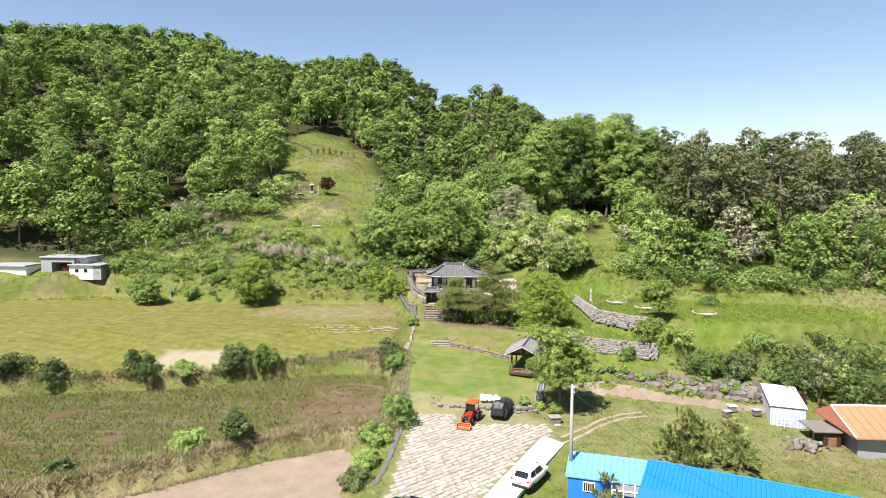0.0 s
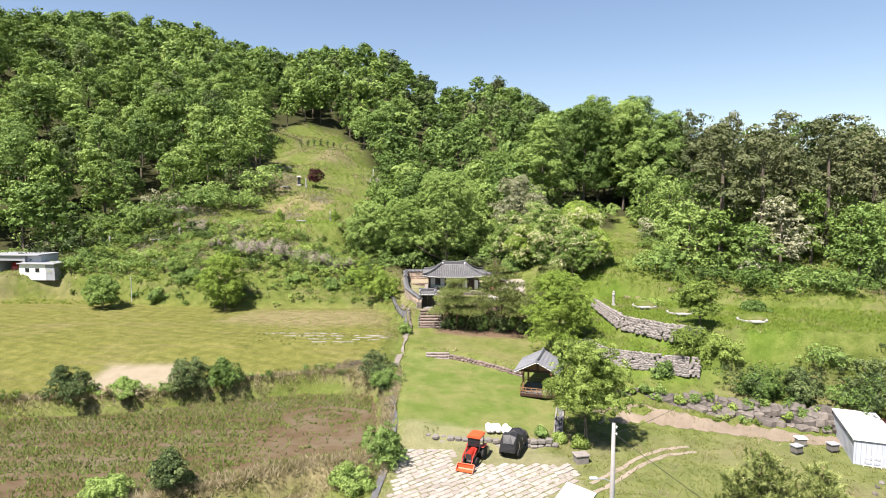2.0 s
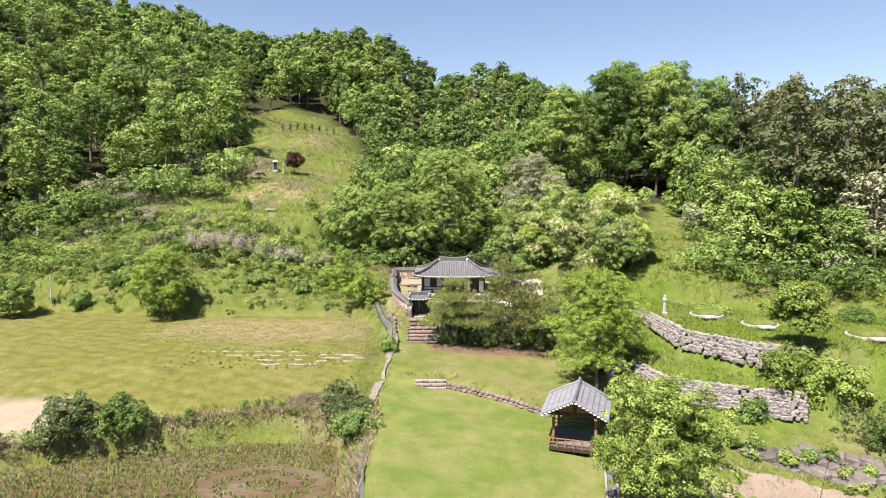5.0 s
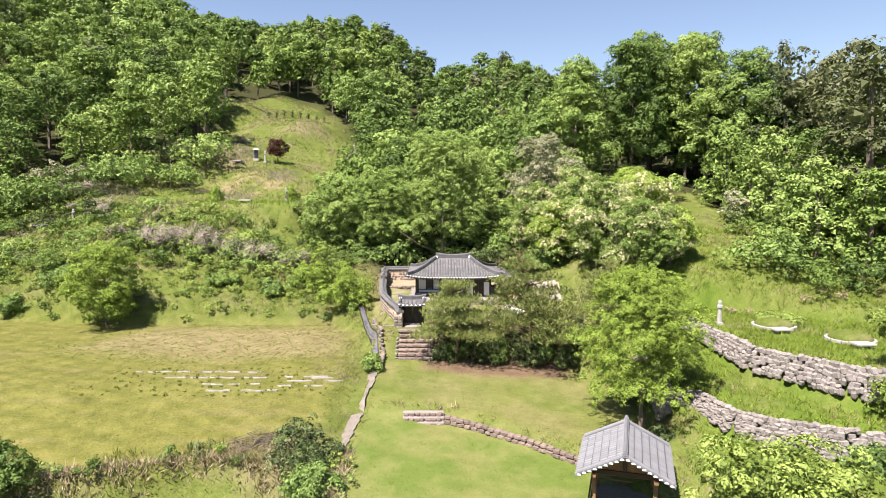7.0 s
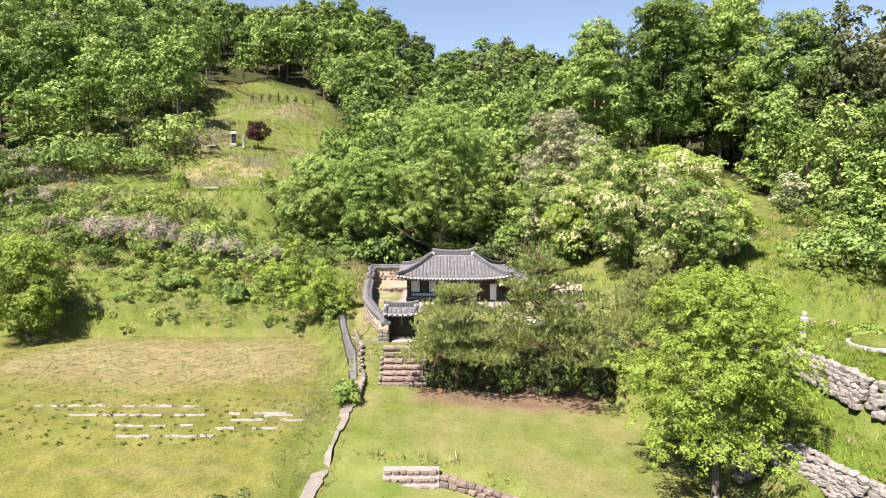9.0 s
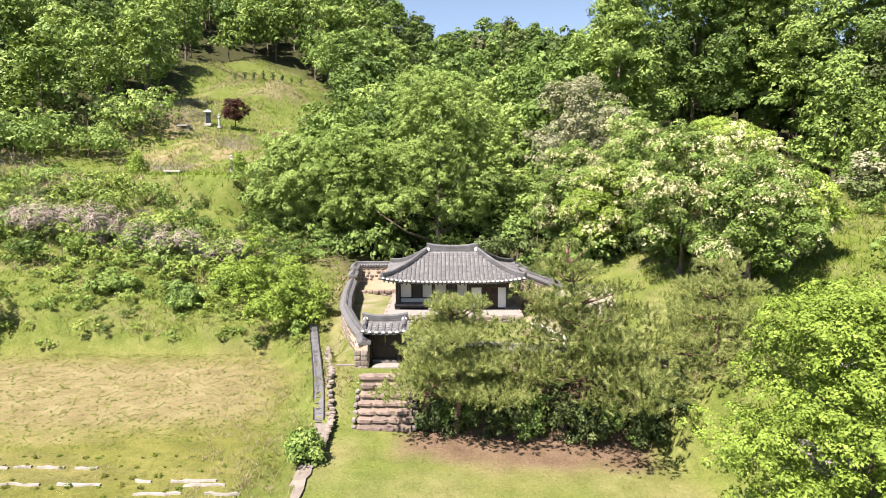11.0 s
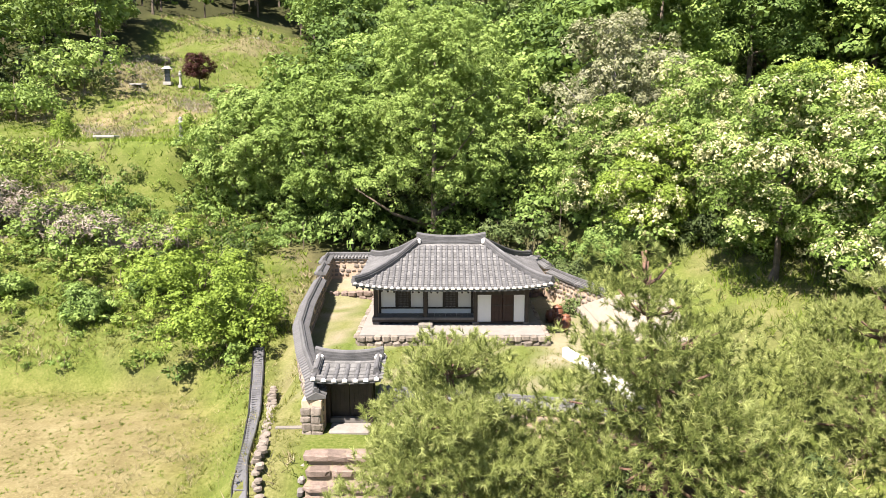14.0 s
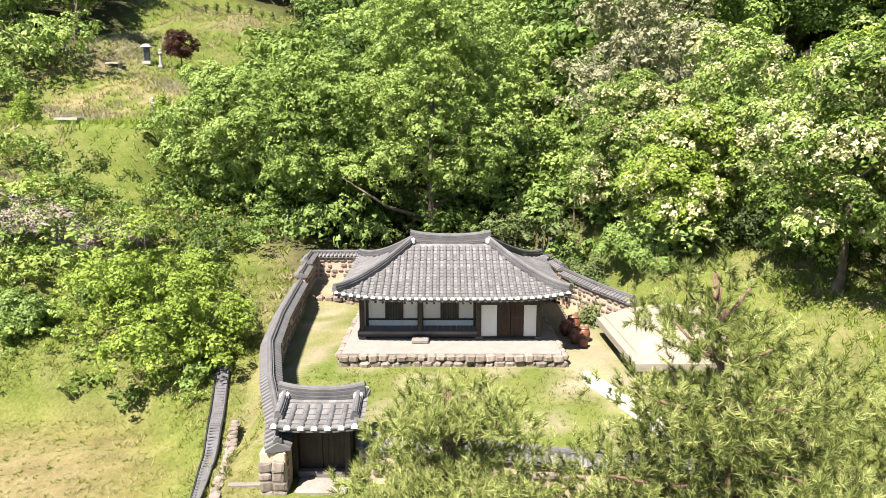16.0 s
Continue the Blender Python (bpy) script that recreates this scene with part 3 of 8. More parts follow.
def pine_pads(rng, height, base, radius, count, shift=0.0, thick=1.0):
    lobes = []
    for k in range(count):
        u = (k // 7 + 0.45) / math.ceil(count / 7)
        z = base + (height - base) * u + rng.uniform(-0.16, 0.16)
        wide = radius * (1 - 0.8 * u ** 1.4)
        a = 2.4 * k + rng.uniform(-0.4, 0.4)
        off = wide * rng.uniform(0.3, 0.75)
        r = wide * rng.uniform(0.26, 0.42) + 0.22
        lobes.append(((off * math.cos(a) + shift * (0.8 - 1.6 * u), off * math.sin(a), z), (r, r, (0.16 + r * 0.16) * thick)))
    for k in range(4):
        r = 0.16 + 0.13 * k
        lobes.append(((rng.uniform(-0.15, 0.15) * k - 0.8 * shift, rng.uniform(-0.15, 0.15) * k, height - 0.15 - 0.3 * k), (r, r, 0.3)))
    return lobes


def needles(rng, lobes, count, size, per=56, wide=0.06):
    """Tufts of long thin needles that fan out from upright shoots on flat pads."""
    c, r = np.array([l[0] for l in lobes]), np.array([l[1] for l in lobes])
    w = r[:, 0] ** 2
    m = count // per
    k = rng.choice(len(lobes), m, p=w / w.sum())
    d = rng.normal(size=(m, 3))
    d /= np.linalg.norm(d, axis=1)[:, None]
    p = c[k] + r[k] * d * (0.25 + 0.75 * rng.random(m)[:, None] ** 0.5)
    up = d * np.array([0.5, 0.5, 0.2]) + rng.normal(size=(m, 3)) * 0.45 + np.array([0, 0, 0.7])
    up /= np.linalg.norm(up, axis=1)[:, None]
    p, up = np.repeat(p, per, 0), np.repeat(up, per, 0)
    n = m * per
    u = rng.random(n)[:, None]
    p = p + up * size * 1.3 * u
    way = up * (0.5 + 0.8 * u) + rng.normal(size=(n, 3)) * 0.6
    way /= np.linalg.norm(way, axis=1)[:, None]
    side = np.cross(way, rng.normal(size=(n, 3)))
    side /= np.linalg.norm(side, axis=1)[:, None]
    s = size * (0.6 + 0.8 * rng.random(n))[:, None]
    return np.stack([p + side * s * wide, p + way * s, p - side * s * wide], 1).reshape(-1, 3)


def make_pine(name, label, x, y, height, base, radius, seed, count=6000, size=0.4, thick=0.2, pads=16, mat=None, group="", sink=0.0, shift=0.0, wide=0.06):
    rng = np.random.default_rng(seed)
    t = thing(name, label, "tree", x, y, gz(x, y) - sink, rng.uniform(0, 360) if not shift else 0, group)
    lb = pine_pads(rng, height, base, radius, pads, shift)
    bend = Vector((rng.uniform(-0.25, 0.25), rng.uniform(-0.25, 0.25), base))
    top = Vector((bend.x * -0.5 - shift * 0.8, bend.y * -0.5, height * 0.97))
    pieces = [tube([(0, 0, -0.3), (0, 0, 0.2), bend, bend.lerp(top, 0.5), top], [thick * 1.4, thick, thick * 0.8, thick * 0.5, 0.03])]
    for c, r in lb:
        s = bend.lerp(top, max(0.0, min(0.95, (c[2] - 0.4 - base) / (height - base))))
        e = Vector(c) + Vector((0, 0, -0.1))
        pieces.append(tube([s, s.lerp(e, 0.5) + Vector((0, 0, -0.12)), e], [thick * 0.35, thick * 0.24, 0.03], 5))
    part("trunk", mesh_of("trunk", *joined(pieces), BARK_PINE, True), t)
    v = needles(rng, lb, count, size, 56, wide)
    part("crown", quads_mesh("crown", v, mat or NEEDLE, 3, tints(rng, v, 168, 0.6)), t)
    return t


def make_shrub(name, label, x, y, height, radius, mat, seed, count=900, size=0.18, group="", category="shrub", sink=0.1, long=1.0, turn=0.0):
    rng = np.random.default_rng(seed)
    t = thing(name, label, category, x, y, gz(x, y) - sink, turn, group)
    stems = []
    for k in range(6):
        a = 1.05 * k + rng.uniform(-0.3, 0.3)
        e = (radius * 0.6 * math.cos(a) * long, radius * 0.6 * math.sin(a), height * rng.uniform(0.55, 0.8))
        stems.append(tube([(0.05 * math.cos(a), 0.05 * math.sin(a), -0.2), (e[0] * 0.4, e[1] * 0.4, e[2] * 0.55), e], [0.035, 0.025, 0.01], 4))
    part("stem", mesh_of("stem", *joined(stems), BARK), t)
    lb = []
    for k in range(18):
        a, d = rng.uniform(0, 2 * math.pi), radius * rng.uniform(0.1, 1.0)
        top = height * rng.uniform(0.35, 1.0) * (1 - 0.5 * (d / radius) ** 2)
        r = radius * rng.uniform(0.22, 0.4)
        lb.append(((d * math.cos(a) * long, d * math.sin(a), top * 0.52), (r, r, max(0.15, top * 0.5))))
    v = leaves(rng, lb, int(count * 1.9), size * 0.78, 0.0, 0.6, 40, 4.2, 16)
    part("foliage", quads_mesh("foliage", v, mat, 3, tints(rng, v, 120, 0.5)), t)
    return t

# ---- building shapes ----
class Shape:
    """Collects the faces of one part."""

    def __init__(self):
        self.v, self.f = [], []

    def add(self, v, f):
        o = len(self.v)
        self.v += [Vector(p) for p in v]
        self.f += [tuple(i + o for i in q) for q in f]
        return self

    def box(self, x0, y0, z0, x1, y1, z1, m=None):
        v = [Vector((x, y, z)) for z in (z0, z1) for y in (y0, y1) for x in (x0, x1)]
        if m:
            v = [m @ p for p in v]
        return self.add(v, [(0, 2, 3, 1), (4, 5, 7, 6), (0, 1, 5, 4), (1, 3, 7, 5), (3, 2, 6, 7), (2, 0, 4, 6)])

    def rod(self, a, b, r0, r1=None, sides=8):
        return self.add(*tube([a, b], [r0, r0 if r1 is None else r1], sides))

    def prism(self, poly, z0, z1):
        n = len(poly)
        v = [(x, y, z0) for x, y in poly] + [(x, y, z1) for x, y in poly]
        return self.add(v, [tuple(reversed(range(n))), tuple(range(n, 2 * n))] + [(i, (i + 1) % n, n + (i + 1) % n, n + i) for i in range(n)])

    def extrude_x(self, poly, x0, x1):
        """A profile in (y, z), drawn out along x."""
        n = len(poly)
        v = [(x0, y, z) for y, z in poly] + [(x1, y, z) for y, z in poly]
        return self.add(v, [tuple(range(n)), tuple(reversed(range(n, 2 * n)))] + [(n + i, n + (i + 1) % n, (i + 1) % n, i) for i in range(n)])

    def mesh(self, name, mat, bevel=0.0, smooth_shade=False, segments=1):
        me = mesh_of(name, self.v, self.f, mat, smooth_shade)
        bm = bmesh.new()
        bm.from_mesh(me)
        bmesh.ops.recalc_face_normals(bm, faces=bm.faces)
        if bevel:
            bmesh.ops.bevel(bm, geom=bm.edges[:], offset=bevel, segments=segments, affect="EDGES", clamp_overlap=True)
        bm.to_mesh(me)
        bm.free()
        return me


def boxed(name, parent, mat, x0, y0, z0, x1, y1, z1, bevel=0.012, label=""):
    return part(name, Shape().box(x0, y0, z0, x1, y1, z1).mesh(name, mat, bevel), parent, label)


def piece(name, me, parent, m):
    """One piece of a wall, roof or pavement, on a mesh that alike pieces share."""
    ob = new(name, me)
    ob.parent = parent
    ob.matrix_basis = m
    return ob


def rock_mesh(name, mat, seed, square=0.35):
    """An uneven stone about 1 across: a chamfered block with pushed corners."""
    rng = random.Random(seed)
    bm = bmesh.new()
    bmesh.ops.create_cube(bm, size=1.0)
    bmesh.ops.bevel(bm, geom=bm.edges[:], offset=0.16 + 0.1 * rng.random(), segments=1, affect="EDGES")
    for v in bm.verts:
        v.co += Vector((rng.uniform(-1, 1), rng.uniform(-1, 1), rng.uniform(-1, 1))) * (0.5 - square) * 0.42
    bmesh.ops.triangulate(bm, faces=bm.faces[:])
    me = bpy.data.meshes.new(name)
    bm.to_mesh(me)
    bm.free()
    me.materials.append(mat)
    return me


ROCKS = {k: [rock_mesh("stone", mt, 100 * i + s) for s in range(5)] for i, (k, mt) in enumerate((("tan", STONE), ("red", STONE_RED), ("grey", BOULDER), ("pale", STONE_PALE), ("wall", STONE_WALL)))}


def along(points, step):
    """Places and headings at even steps along a line of (x, y) or (x, y, z) points."""
    pts = [Vector((*p, 0)) if len(p) == 2 else Vector(p) for p in points]
    out, left = [], step / 2
    for a, b in zip(pts, pts[1:]):
        d, n = (b - a), (b - a).length
        while left <= n:
            out.append((a + d * (left / n), math.degrees(math.atan2(d.y, d.x))))
            left += step
        left -= n
    return out


def stone_rows(parent, points, base, rows, length, height, depth, kind, seed, lean=0.0, uneven=0.12, name="stone"):
    """Courses of single stones along a line; base(x, y) gives the height of the foot."""
    rng = random.Random(seed)
    for r in range(rows):
        step = length * rng.uniform(0.92, 1.08)
        for p, a in along(points, step):
            nx, ny = -math.sin(radians(a)), math.cos(radians(a))
            sx, sy, sz = step * rng.uniform(0.85, 1.12), depth * rng.uniform(0.85, 1.15), height * rng.uniform(0.9, 1.2)
            x, y = p.x + nx * (lean * r + rng.uniform(-1, 1) * uneven * depth), p.y + ny * (lean * r + rng.uniform(-1, 1) * uneven * depth)
            m = pose(x, y, base(p.x, p.y) + height * (r + 0.45) + rng.uniform(-0.06, 0.06) * height, rng.uniform(-7, 7), rng.uniform(-6, 6), a + rng.uniform(-8, 8)) @ Matrix.Diagonal((sx, sy, sz, 1))
            piece(name, rng.choice(ROCKS[kind]), parent, m)

# ---- woods on the hills ----
def scatter(rng, box, gap, keep):
    """Places at least about gap apart in a box (x0, y0, x1, y1), where keep(x, y) holds."""
    x0, y0, x1, y1 = box
    xs, ys = np.meshgrid(np.arange(x0, x1, gap), np.arange(y0, y1, gap))
    xs = xs + (np.arange(xs.shape[0]) % 2)[:, None] * gap * 0.5
    xs, ys = xs + rng.uniform(-0.33, 0.33, xs.shape) * gap, ys + rng.uniform(-0.33, 0.33, ys.shape) * gap
    ok = keep(xs, ys)
    return xs[ok], ys[ok]


def wood(name, label, seed, box, gap, keep, mats, heights, count, size, slim=1.0, low=False, base=0.2, flat=0.72):
    """A far wood as one thing: many small crowns of leaf clumps on bare stems."""
    rng = np.random.default_rng(seed)
    xs, ys = scatter(rng, box, gap, keep)
    zs = ground_z(xs, ys)
    shares = np.cumsum([s for _, s in mats])
    kind = np.searchsorted(shares, rng.random(len(xs)) * shares[-1])
    out, tint, stems = [[] for _ in mats], [[] for _ in mats], []
    shapes = []
    for k in range(9):
        lb = [(c, (1.2 * r[0], 1.2 * r[1], 1.2 * r[2])) for c, r in crown_lobes(rng, 1.0, base, 0.37 * slim, 20, flat, 0.25)]
        if low:
            lb = [((rng.uniform(-0.6, 0.6), rng.uniform(-0.6, 0.6), rng.uniform(0.15, 0.65)), (0.4, 0.4, rng.uniform(0.22, 0.36))) for _ in range(9)]
        shapes.append((lb, [leaves(rng, lb, int(count * 1.9), size * 0.74, per=24, spread=3.4, inner=12) for _ in range(2)]))
    for x, y, z, k in zip(xs, ys, zs, kind):
        h = rng.uniform(*heights)
        v = shapes[rng.integers(9)][1][rng.integers(2)]
        a = rng.uniform(0, 2 * math.pi)
        ca, sa = math.cos(a), math.sin(a)
        wv = h * rng.uniform(0.85, 1.2)
        p = np.stack([(v[:, 0] * ca - v[:, 1] * sa) * wv + x, (v[:, 0] * sa + v[:, 1] * ca) * wv + y, v[:, 2] * h + z], -1)
        out[k].append(p)
        tint[k].append(np.full(len(p), rng.random() * 0.9))
        stems.append(tube([(x, y, z - 0.5), (x + 0.1, y, z + h * 0.4), (x, y + 0.2, z + h * 0.75)], [0.02 * h, 0.014 * h, 0.005 * h], 4))
    w = tagged(new(name), label, "undergrowth" if low else "woodland", kind="stuff")
    part("trunks", mesh_of("trunks", *joined(stems), BARK), w)
    for (m, _), o, t in zip(mats, out, tint):
        if o:
            part("crowns", quads_mesh("crowns", np.concatenate(o), m, 3, np.concatenate(t)), w)
    return w


def out_of(poly, margin):
    return lambda x, y: edge_distance(x, y, poly) < -margin


_clear = out_of(CLEARING, 1.5)
wood("left_hill_wood", "dense green broadleaf wood covering a steep hillside", 11, (-175, 112, -13, 205), 7.0,
     lambda x, y: _clear(x, y) & (x < -14) & (np.abs(x) < 0.78 * y + 6) & (y > np.where(x < -66, 113.5, 122 - 0.1 * (x + 60))), ((LEAF, 0.44), (LEAF_DARK, 0.06), (LEAF_LIGHT, 0.5)), (10, 15.5), 1250, 0.026)
wood("upper_left_wood", "dense green broadleaf wood along a hill crest", 12, (-215, 205, -16, 315), 8.4,
     lambda x, y: _clear(x, y) & (np.abs(x) < 0.78 * y), ((LEAF, 0.5), (LEAF_DARK, 0.05), (LEAF_LIGHT, 0.45)), (10.5, 15), 300, 0.045)
wood("far_hill_wood", "green mixed wood on the farther hill", 13, (-16, 152, 150, 325), 8.4,
     lambda x, y: (x < 0.42 * y) & (y > 150) & _clear(x, y), ((LEAF, 0.65), (LEAF_DARK, 0.2), (LEAF_LIGHT, 0.1), (NEEDLE_BROWN, 0.05)), (8.5, 13), 330, 0.044)
wood("ravine_wood", "green broadleaf wood filling the ravine", 14, (-16, 126, 18, 152), 6.0,
     lambda x, y: _clear(x, y), ((LEAF, 0.45), (LEAF_LIGHT, 0.55)), (10, 14), 1900, 0.025, 1.1, False, 0.05)
wood("right_pine_wood", "tall brownish pine wood behind broadleaf trees", 15, (38, 99, 125, 128), 5.6,
     lambda x, y: (x < 0.85 * y) & (x > 37 + 0.2 * (y - 99)), ((NEEDLE_BROWN, 0.88), (LEAF_DARK, 0.06), (LEAF, 0.06)), (15, 21), 1500, 0.0165, 0.75, flat=0.4)
wood("right_edge_wood", "green broadleaf trees along the edge of the slope", 16, (28, 86, 110, 124), 5.2,
     lambda x, y: (y > 101 - 0.22 * x) & (x < 0.95 * y) & ((y < 102) | (x < 44)) & (x > 29 + 0.26 * (y - 97)), ((LEAF, 0.6), (LEAF_LIGHT, 0.3), (LEAF_PALE, 0.1)), (7, 12), 1900, 0.022, 1.1, False, 0.0)
wood("slope_wood", "green broadleaf wood behind the tall trees", 17, (17, 122, 66, 152), 6.0,
     lambda x, y: x > 33 - 2.2 * (y - 128), ((LEAF, 0.6), (LEAF_DARK, 0.4)), (10, 15), 900, 0.03, 1.0, False, 0.05)

wood("hillside_scrub", "tangled green scrub and brambles on the slope", 21, (-62, 106, -9, 124), 1.9,
     lambda x, y: (edge_distance(x, y, CLEARING) > 0) & (edge_distance(x, y, HILL_GRAVE) < -1.0) & (y > 108.5) & (wave(x, y, 17, 0.9) > -0.6),
     ((LEAF_LIGHT, 0.35), (LEAF, 0.25), (LEAF_YELLOW, 0.3), (LEAF_DARK, 0.1)), (0.8, 2.4), 320, 0.068, 1.0, True)
wood("wood_edge_bushes", "pale and green bushes along the wood's lower edge", 23, (-80, 114, -34, 150), 3.4,
     lambda x, y: (np.abs(edge_distance(x, y, CLEARING) - 1.2) < 4.6) & (x < -36), ((LEAF, 0.4), (LEAF_LIGHT, 0.3), (LEAF_PALE, 0.06), (LEAF_DARK, 0.12)), (3.0, 6.0), 760, 0.046, 1.0, True)
wood("ravine_bushes", "green bushes along the clearing's edge above the house", 24, (-20, 108, 34, 130), 2.6,
     lambda x, y: ((np.abs(edge_distance(x, y, CLEARING) + 1.5) < 2.6) & (y > 113) & ((y > 116.8) | (x < -8))) | ((y > 116.3) & (y < 126) & (x > -8) & (x < 29)) | ((y > 108.5) & (x > 11.5 - 0.55 * (y - 108)) & (x > 8.6) & (x < 24)) | ((y > 112.8) & (x > 4) & (x < 18)), ((LEAF, 0.5), (LEAF_LIGHT, 0.35), (LEAF_DARK, 0.15)), (1.8, 4.0), 520, 0.06, 1.0, True)
wood("slope_edge_bushes", "green bushes at the foot of the trees above the terraces", 25, (20, 84, 105, 122), 2.6,
     lambda x, y: ((np.abs(y - (99.5 - 0.22 * x)) < 2.4) & (x > 30)) | ((np.abs(x - (30.5 + 0.26 * (y - 97))) < 1.8) & (y > 95.5)), ((LEAF, 0.45), (LEAF_LIGHT, 0.35), (LEAF_PALE, 0.08), (LEAF_DARK, 0.12)), (1.8, 3.8), 520, 0.06, 1.0, True)
wood("slope_heather", "low yellowish weeds on the slope above the graves", 26, (24, 86, 62, 99), 1.5,
     lambda x, y: (y < 98 - 0.22 * x) & (y > 90.5 - 0.17 * (x - 24)) & (wave(x, y, 8, 0.3) > -0.5), ((LEAF_YELLOW, 0.35), (STRAW, 0.55), (LEAF_LIGHT, 0.1)), (0.3, 0.7), 110, 0.09, 1.0, True)
wood("terrace_thicket", "dense bushes and bamboo below the grave terrace", 27, (27, 65, 60, 73), 2.2,
     lambda x, y: (np.abs(y - (69.6 - 0.08 * (x - 27))) < 1.6) & (x > 28.5), ((LEAF, 0.35), (LEAF_DARK, 0.4), (LEAF_YELLOW, 0.25)), (1.4, 3.2), 900, 0.042, 1.0, True)
wood("bamboo_thicket", "dense yellowish bamboo thicket beside the shed", 28, (38, 58, 62, 68), 2.2,
     lambda x, y: (y > 62.5 - 0.1 * (x - 38)), ((LEAF_YELLOW, 0.3), (LEAF, 0.3), (LEAF_DARK, 0.4)), (3.2, 5.4), 1200, 0.031, 1.0, True)

wood("field_weeds", "small green weeds scattered between the film rows", 29, (-40, 78, -6, 101), 0.8,
     lambda x, y: (edge_distance(x, y, FIELD) > 0.4) & (y > 82) & (y < 88) & (x > -23) & (wave(x, y, 4.3, 0.4) > -0.4), ((GRASS, 0.6), (LUSH, 0.4)), (0.08, 0.2), 30, 0.12, 1.0, True)
wood("bank_weeds", "rank green weeds on the bank above the field", 30, (-60, 101, -7, 110), 1.3,
     lambda x, y: (edge_distance(x, y, FIELD) < -0.2) & (wave(x, y, 5.3, 1.4) > -0.3) & (x < -7.6), ((LEAF_YELLOW, 0.45), (LEAF_LIGHT, 0.35), (LEAF, 0.2)), (0.4, 1.2), 110, 0.09, 1.0, True)
wood("paddy_bank_scrub", "low green scrub and weeds on the paddy bank", 34, (-62, 63, -4, 79), 1.5,
     lambda x, y: (edge_distance(x, y, PADDY) < -0.5) & (edge_distance(x, y, PADDY) > -2.8) & (edge_distance(x, y, FIELD) < 0.3) & (wave(x, y, 9, 0.6) > -0.3) & (y > 64), ((LEAF, 0.4), (LEAF_DARK, 0.2), (LEAF_YELLOW, 0.25), (STRAW, 0.15)), (0.5, 1.3), 130, 0.085, 1.0, True)

# ---- trees and shrubs that stand alone ----
make_tree("zelkova_tree", "round light-green tree beside the stone wall", 11.9, 61.0, 8.8, 2.4, 3.9, LEAF_YELLOW, 1, 30000, 0.095, 0.16, 30)
make_tree("maple_tree", "bright green layered tree at the edge of the lawn", 13.1, 79.6, 11, 1.6, 4.6, LEAF_SPRING, 2, 62000, 0.074, 0.2, 46, 0.5)
make_tree("oak_tree", "tall broad green tree behind the house", 0.9, 119.5, 17.5, 1.5, 7.4, LEAF_LIGHT, 3, 80000, 0.108, 0.35, 44)
make_tree("oak_tree", "broad green tree behind the courtyard wall", -7.0, 120, 12, 0.8, 5.2, LEAF_LIGHT, 4, 32000, 0.13, 0.26, 30)
make_tree("oak_tree", "low spreading green tree beside the grave clearing", -13.2, 121.5, 9.5, 0.5, 4.6, LEAF_LIGHT, 6, 26000, 0.13, 0.22, 26)
make_tree("pale_blossom_tree", "pale tree covered in white blossom", 12.8, 117, 13.0, 3, 5.2, LEAF_PALE, 5, 15000, 0.13, 0.26, 26, bark=BARK_GREY)
for k, (x, y, h, r) in enumerate(((16, 101.5, 9.4, 4.2), (20.6, 106, 7.6, 4.0), (15, 108.5, 10, 4.2), (21.8, 111, 6.4, 3.6), (18.3, 97.6, 7.8, 3.7), (21.6, 99.2, 5.6, 3.0), (11.2, 112.5, 8.4, 3.4), (12.6, 107.8, 7.0, 3.0))):
    make_tree("locust_tree", "flowering locust tree hung with white blossom", x, y, h, 0.6, r, (LEAF_LIGHT, LEAF_SPRING)[k % 2], 20 + k, 19000, 0.105, 0.2, 26, group="flowering locust trees", extra=(BLOSSOM, 11000, 0.07))
for k, (x, y, h, r) in enumerate(((18, 124, 20, 5.5), (26, 126, 21.5, 6), (33.5, 127, 21.5, 6), (41, 125, 19.5, 5.5), (30, 132, 21.5, 6), (37.5, 133, 21.5, 6))):
    make_tree("ash_tree", "tall light-green tree with a deep uneven crown", x, y, h, 2.5, r, (LEAF_LIGHT, LEAF)[k % 2], 30 + k, 20000, 0.2, 0.28, 36, group="tall trees on the slope")
for k, (x, y, h, b, r) in enumerate(((1.9, 91.0, 6.8, 2.0, 4.2), (7.7, 91.3, 9.2, 2.3, 4.9), (14.2, 92.4, 6.6, 1.6, 4.6))):
    make_pine("pine_tree", "spreading red pine in front of the courtyard wall", x, y, h, b, r, 40 + k, (170000, 210000, 140000)[k], 0.17, 0.17, (28, 44, 32)[k], group="pines before the wall", shift=(0.2, 0.9, -0.4)[k], wide=0.045)
make_tree("red_maple", "small dark red maple on the grassy hill", -28.6, 153.5, 4.6, 1.0, 2.4, LEAF_RED, 50, 6000, 0.11, 0.12, 14)
make_tree("broadleaf_tree", "round bright green tree at the field's edge", -31.2, 100.8, 8.4, 0.2, 4.2, LEAF_SPRING, 51, 22000, 0.11, 0.16, 24)
make_tree("broadleaf_tree", "small round tree at the field's edge", -49, 101, 5.0, 0.1, 3.0, LEAF_LIGHT, 52, 9000, 0.135, 0.14, 20)


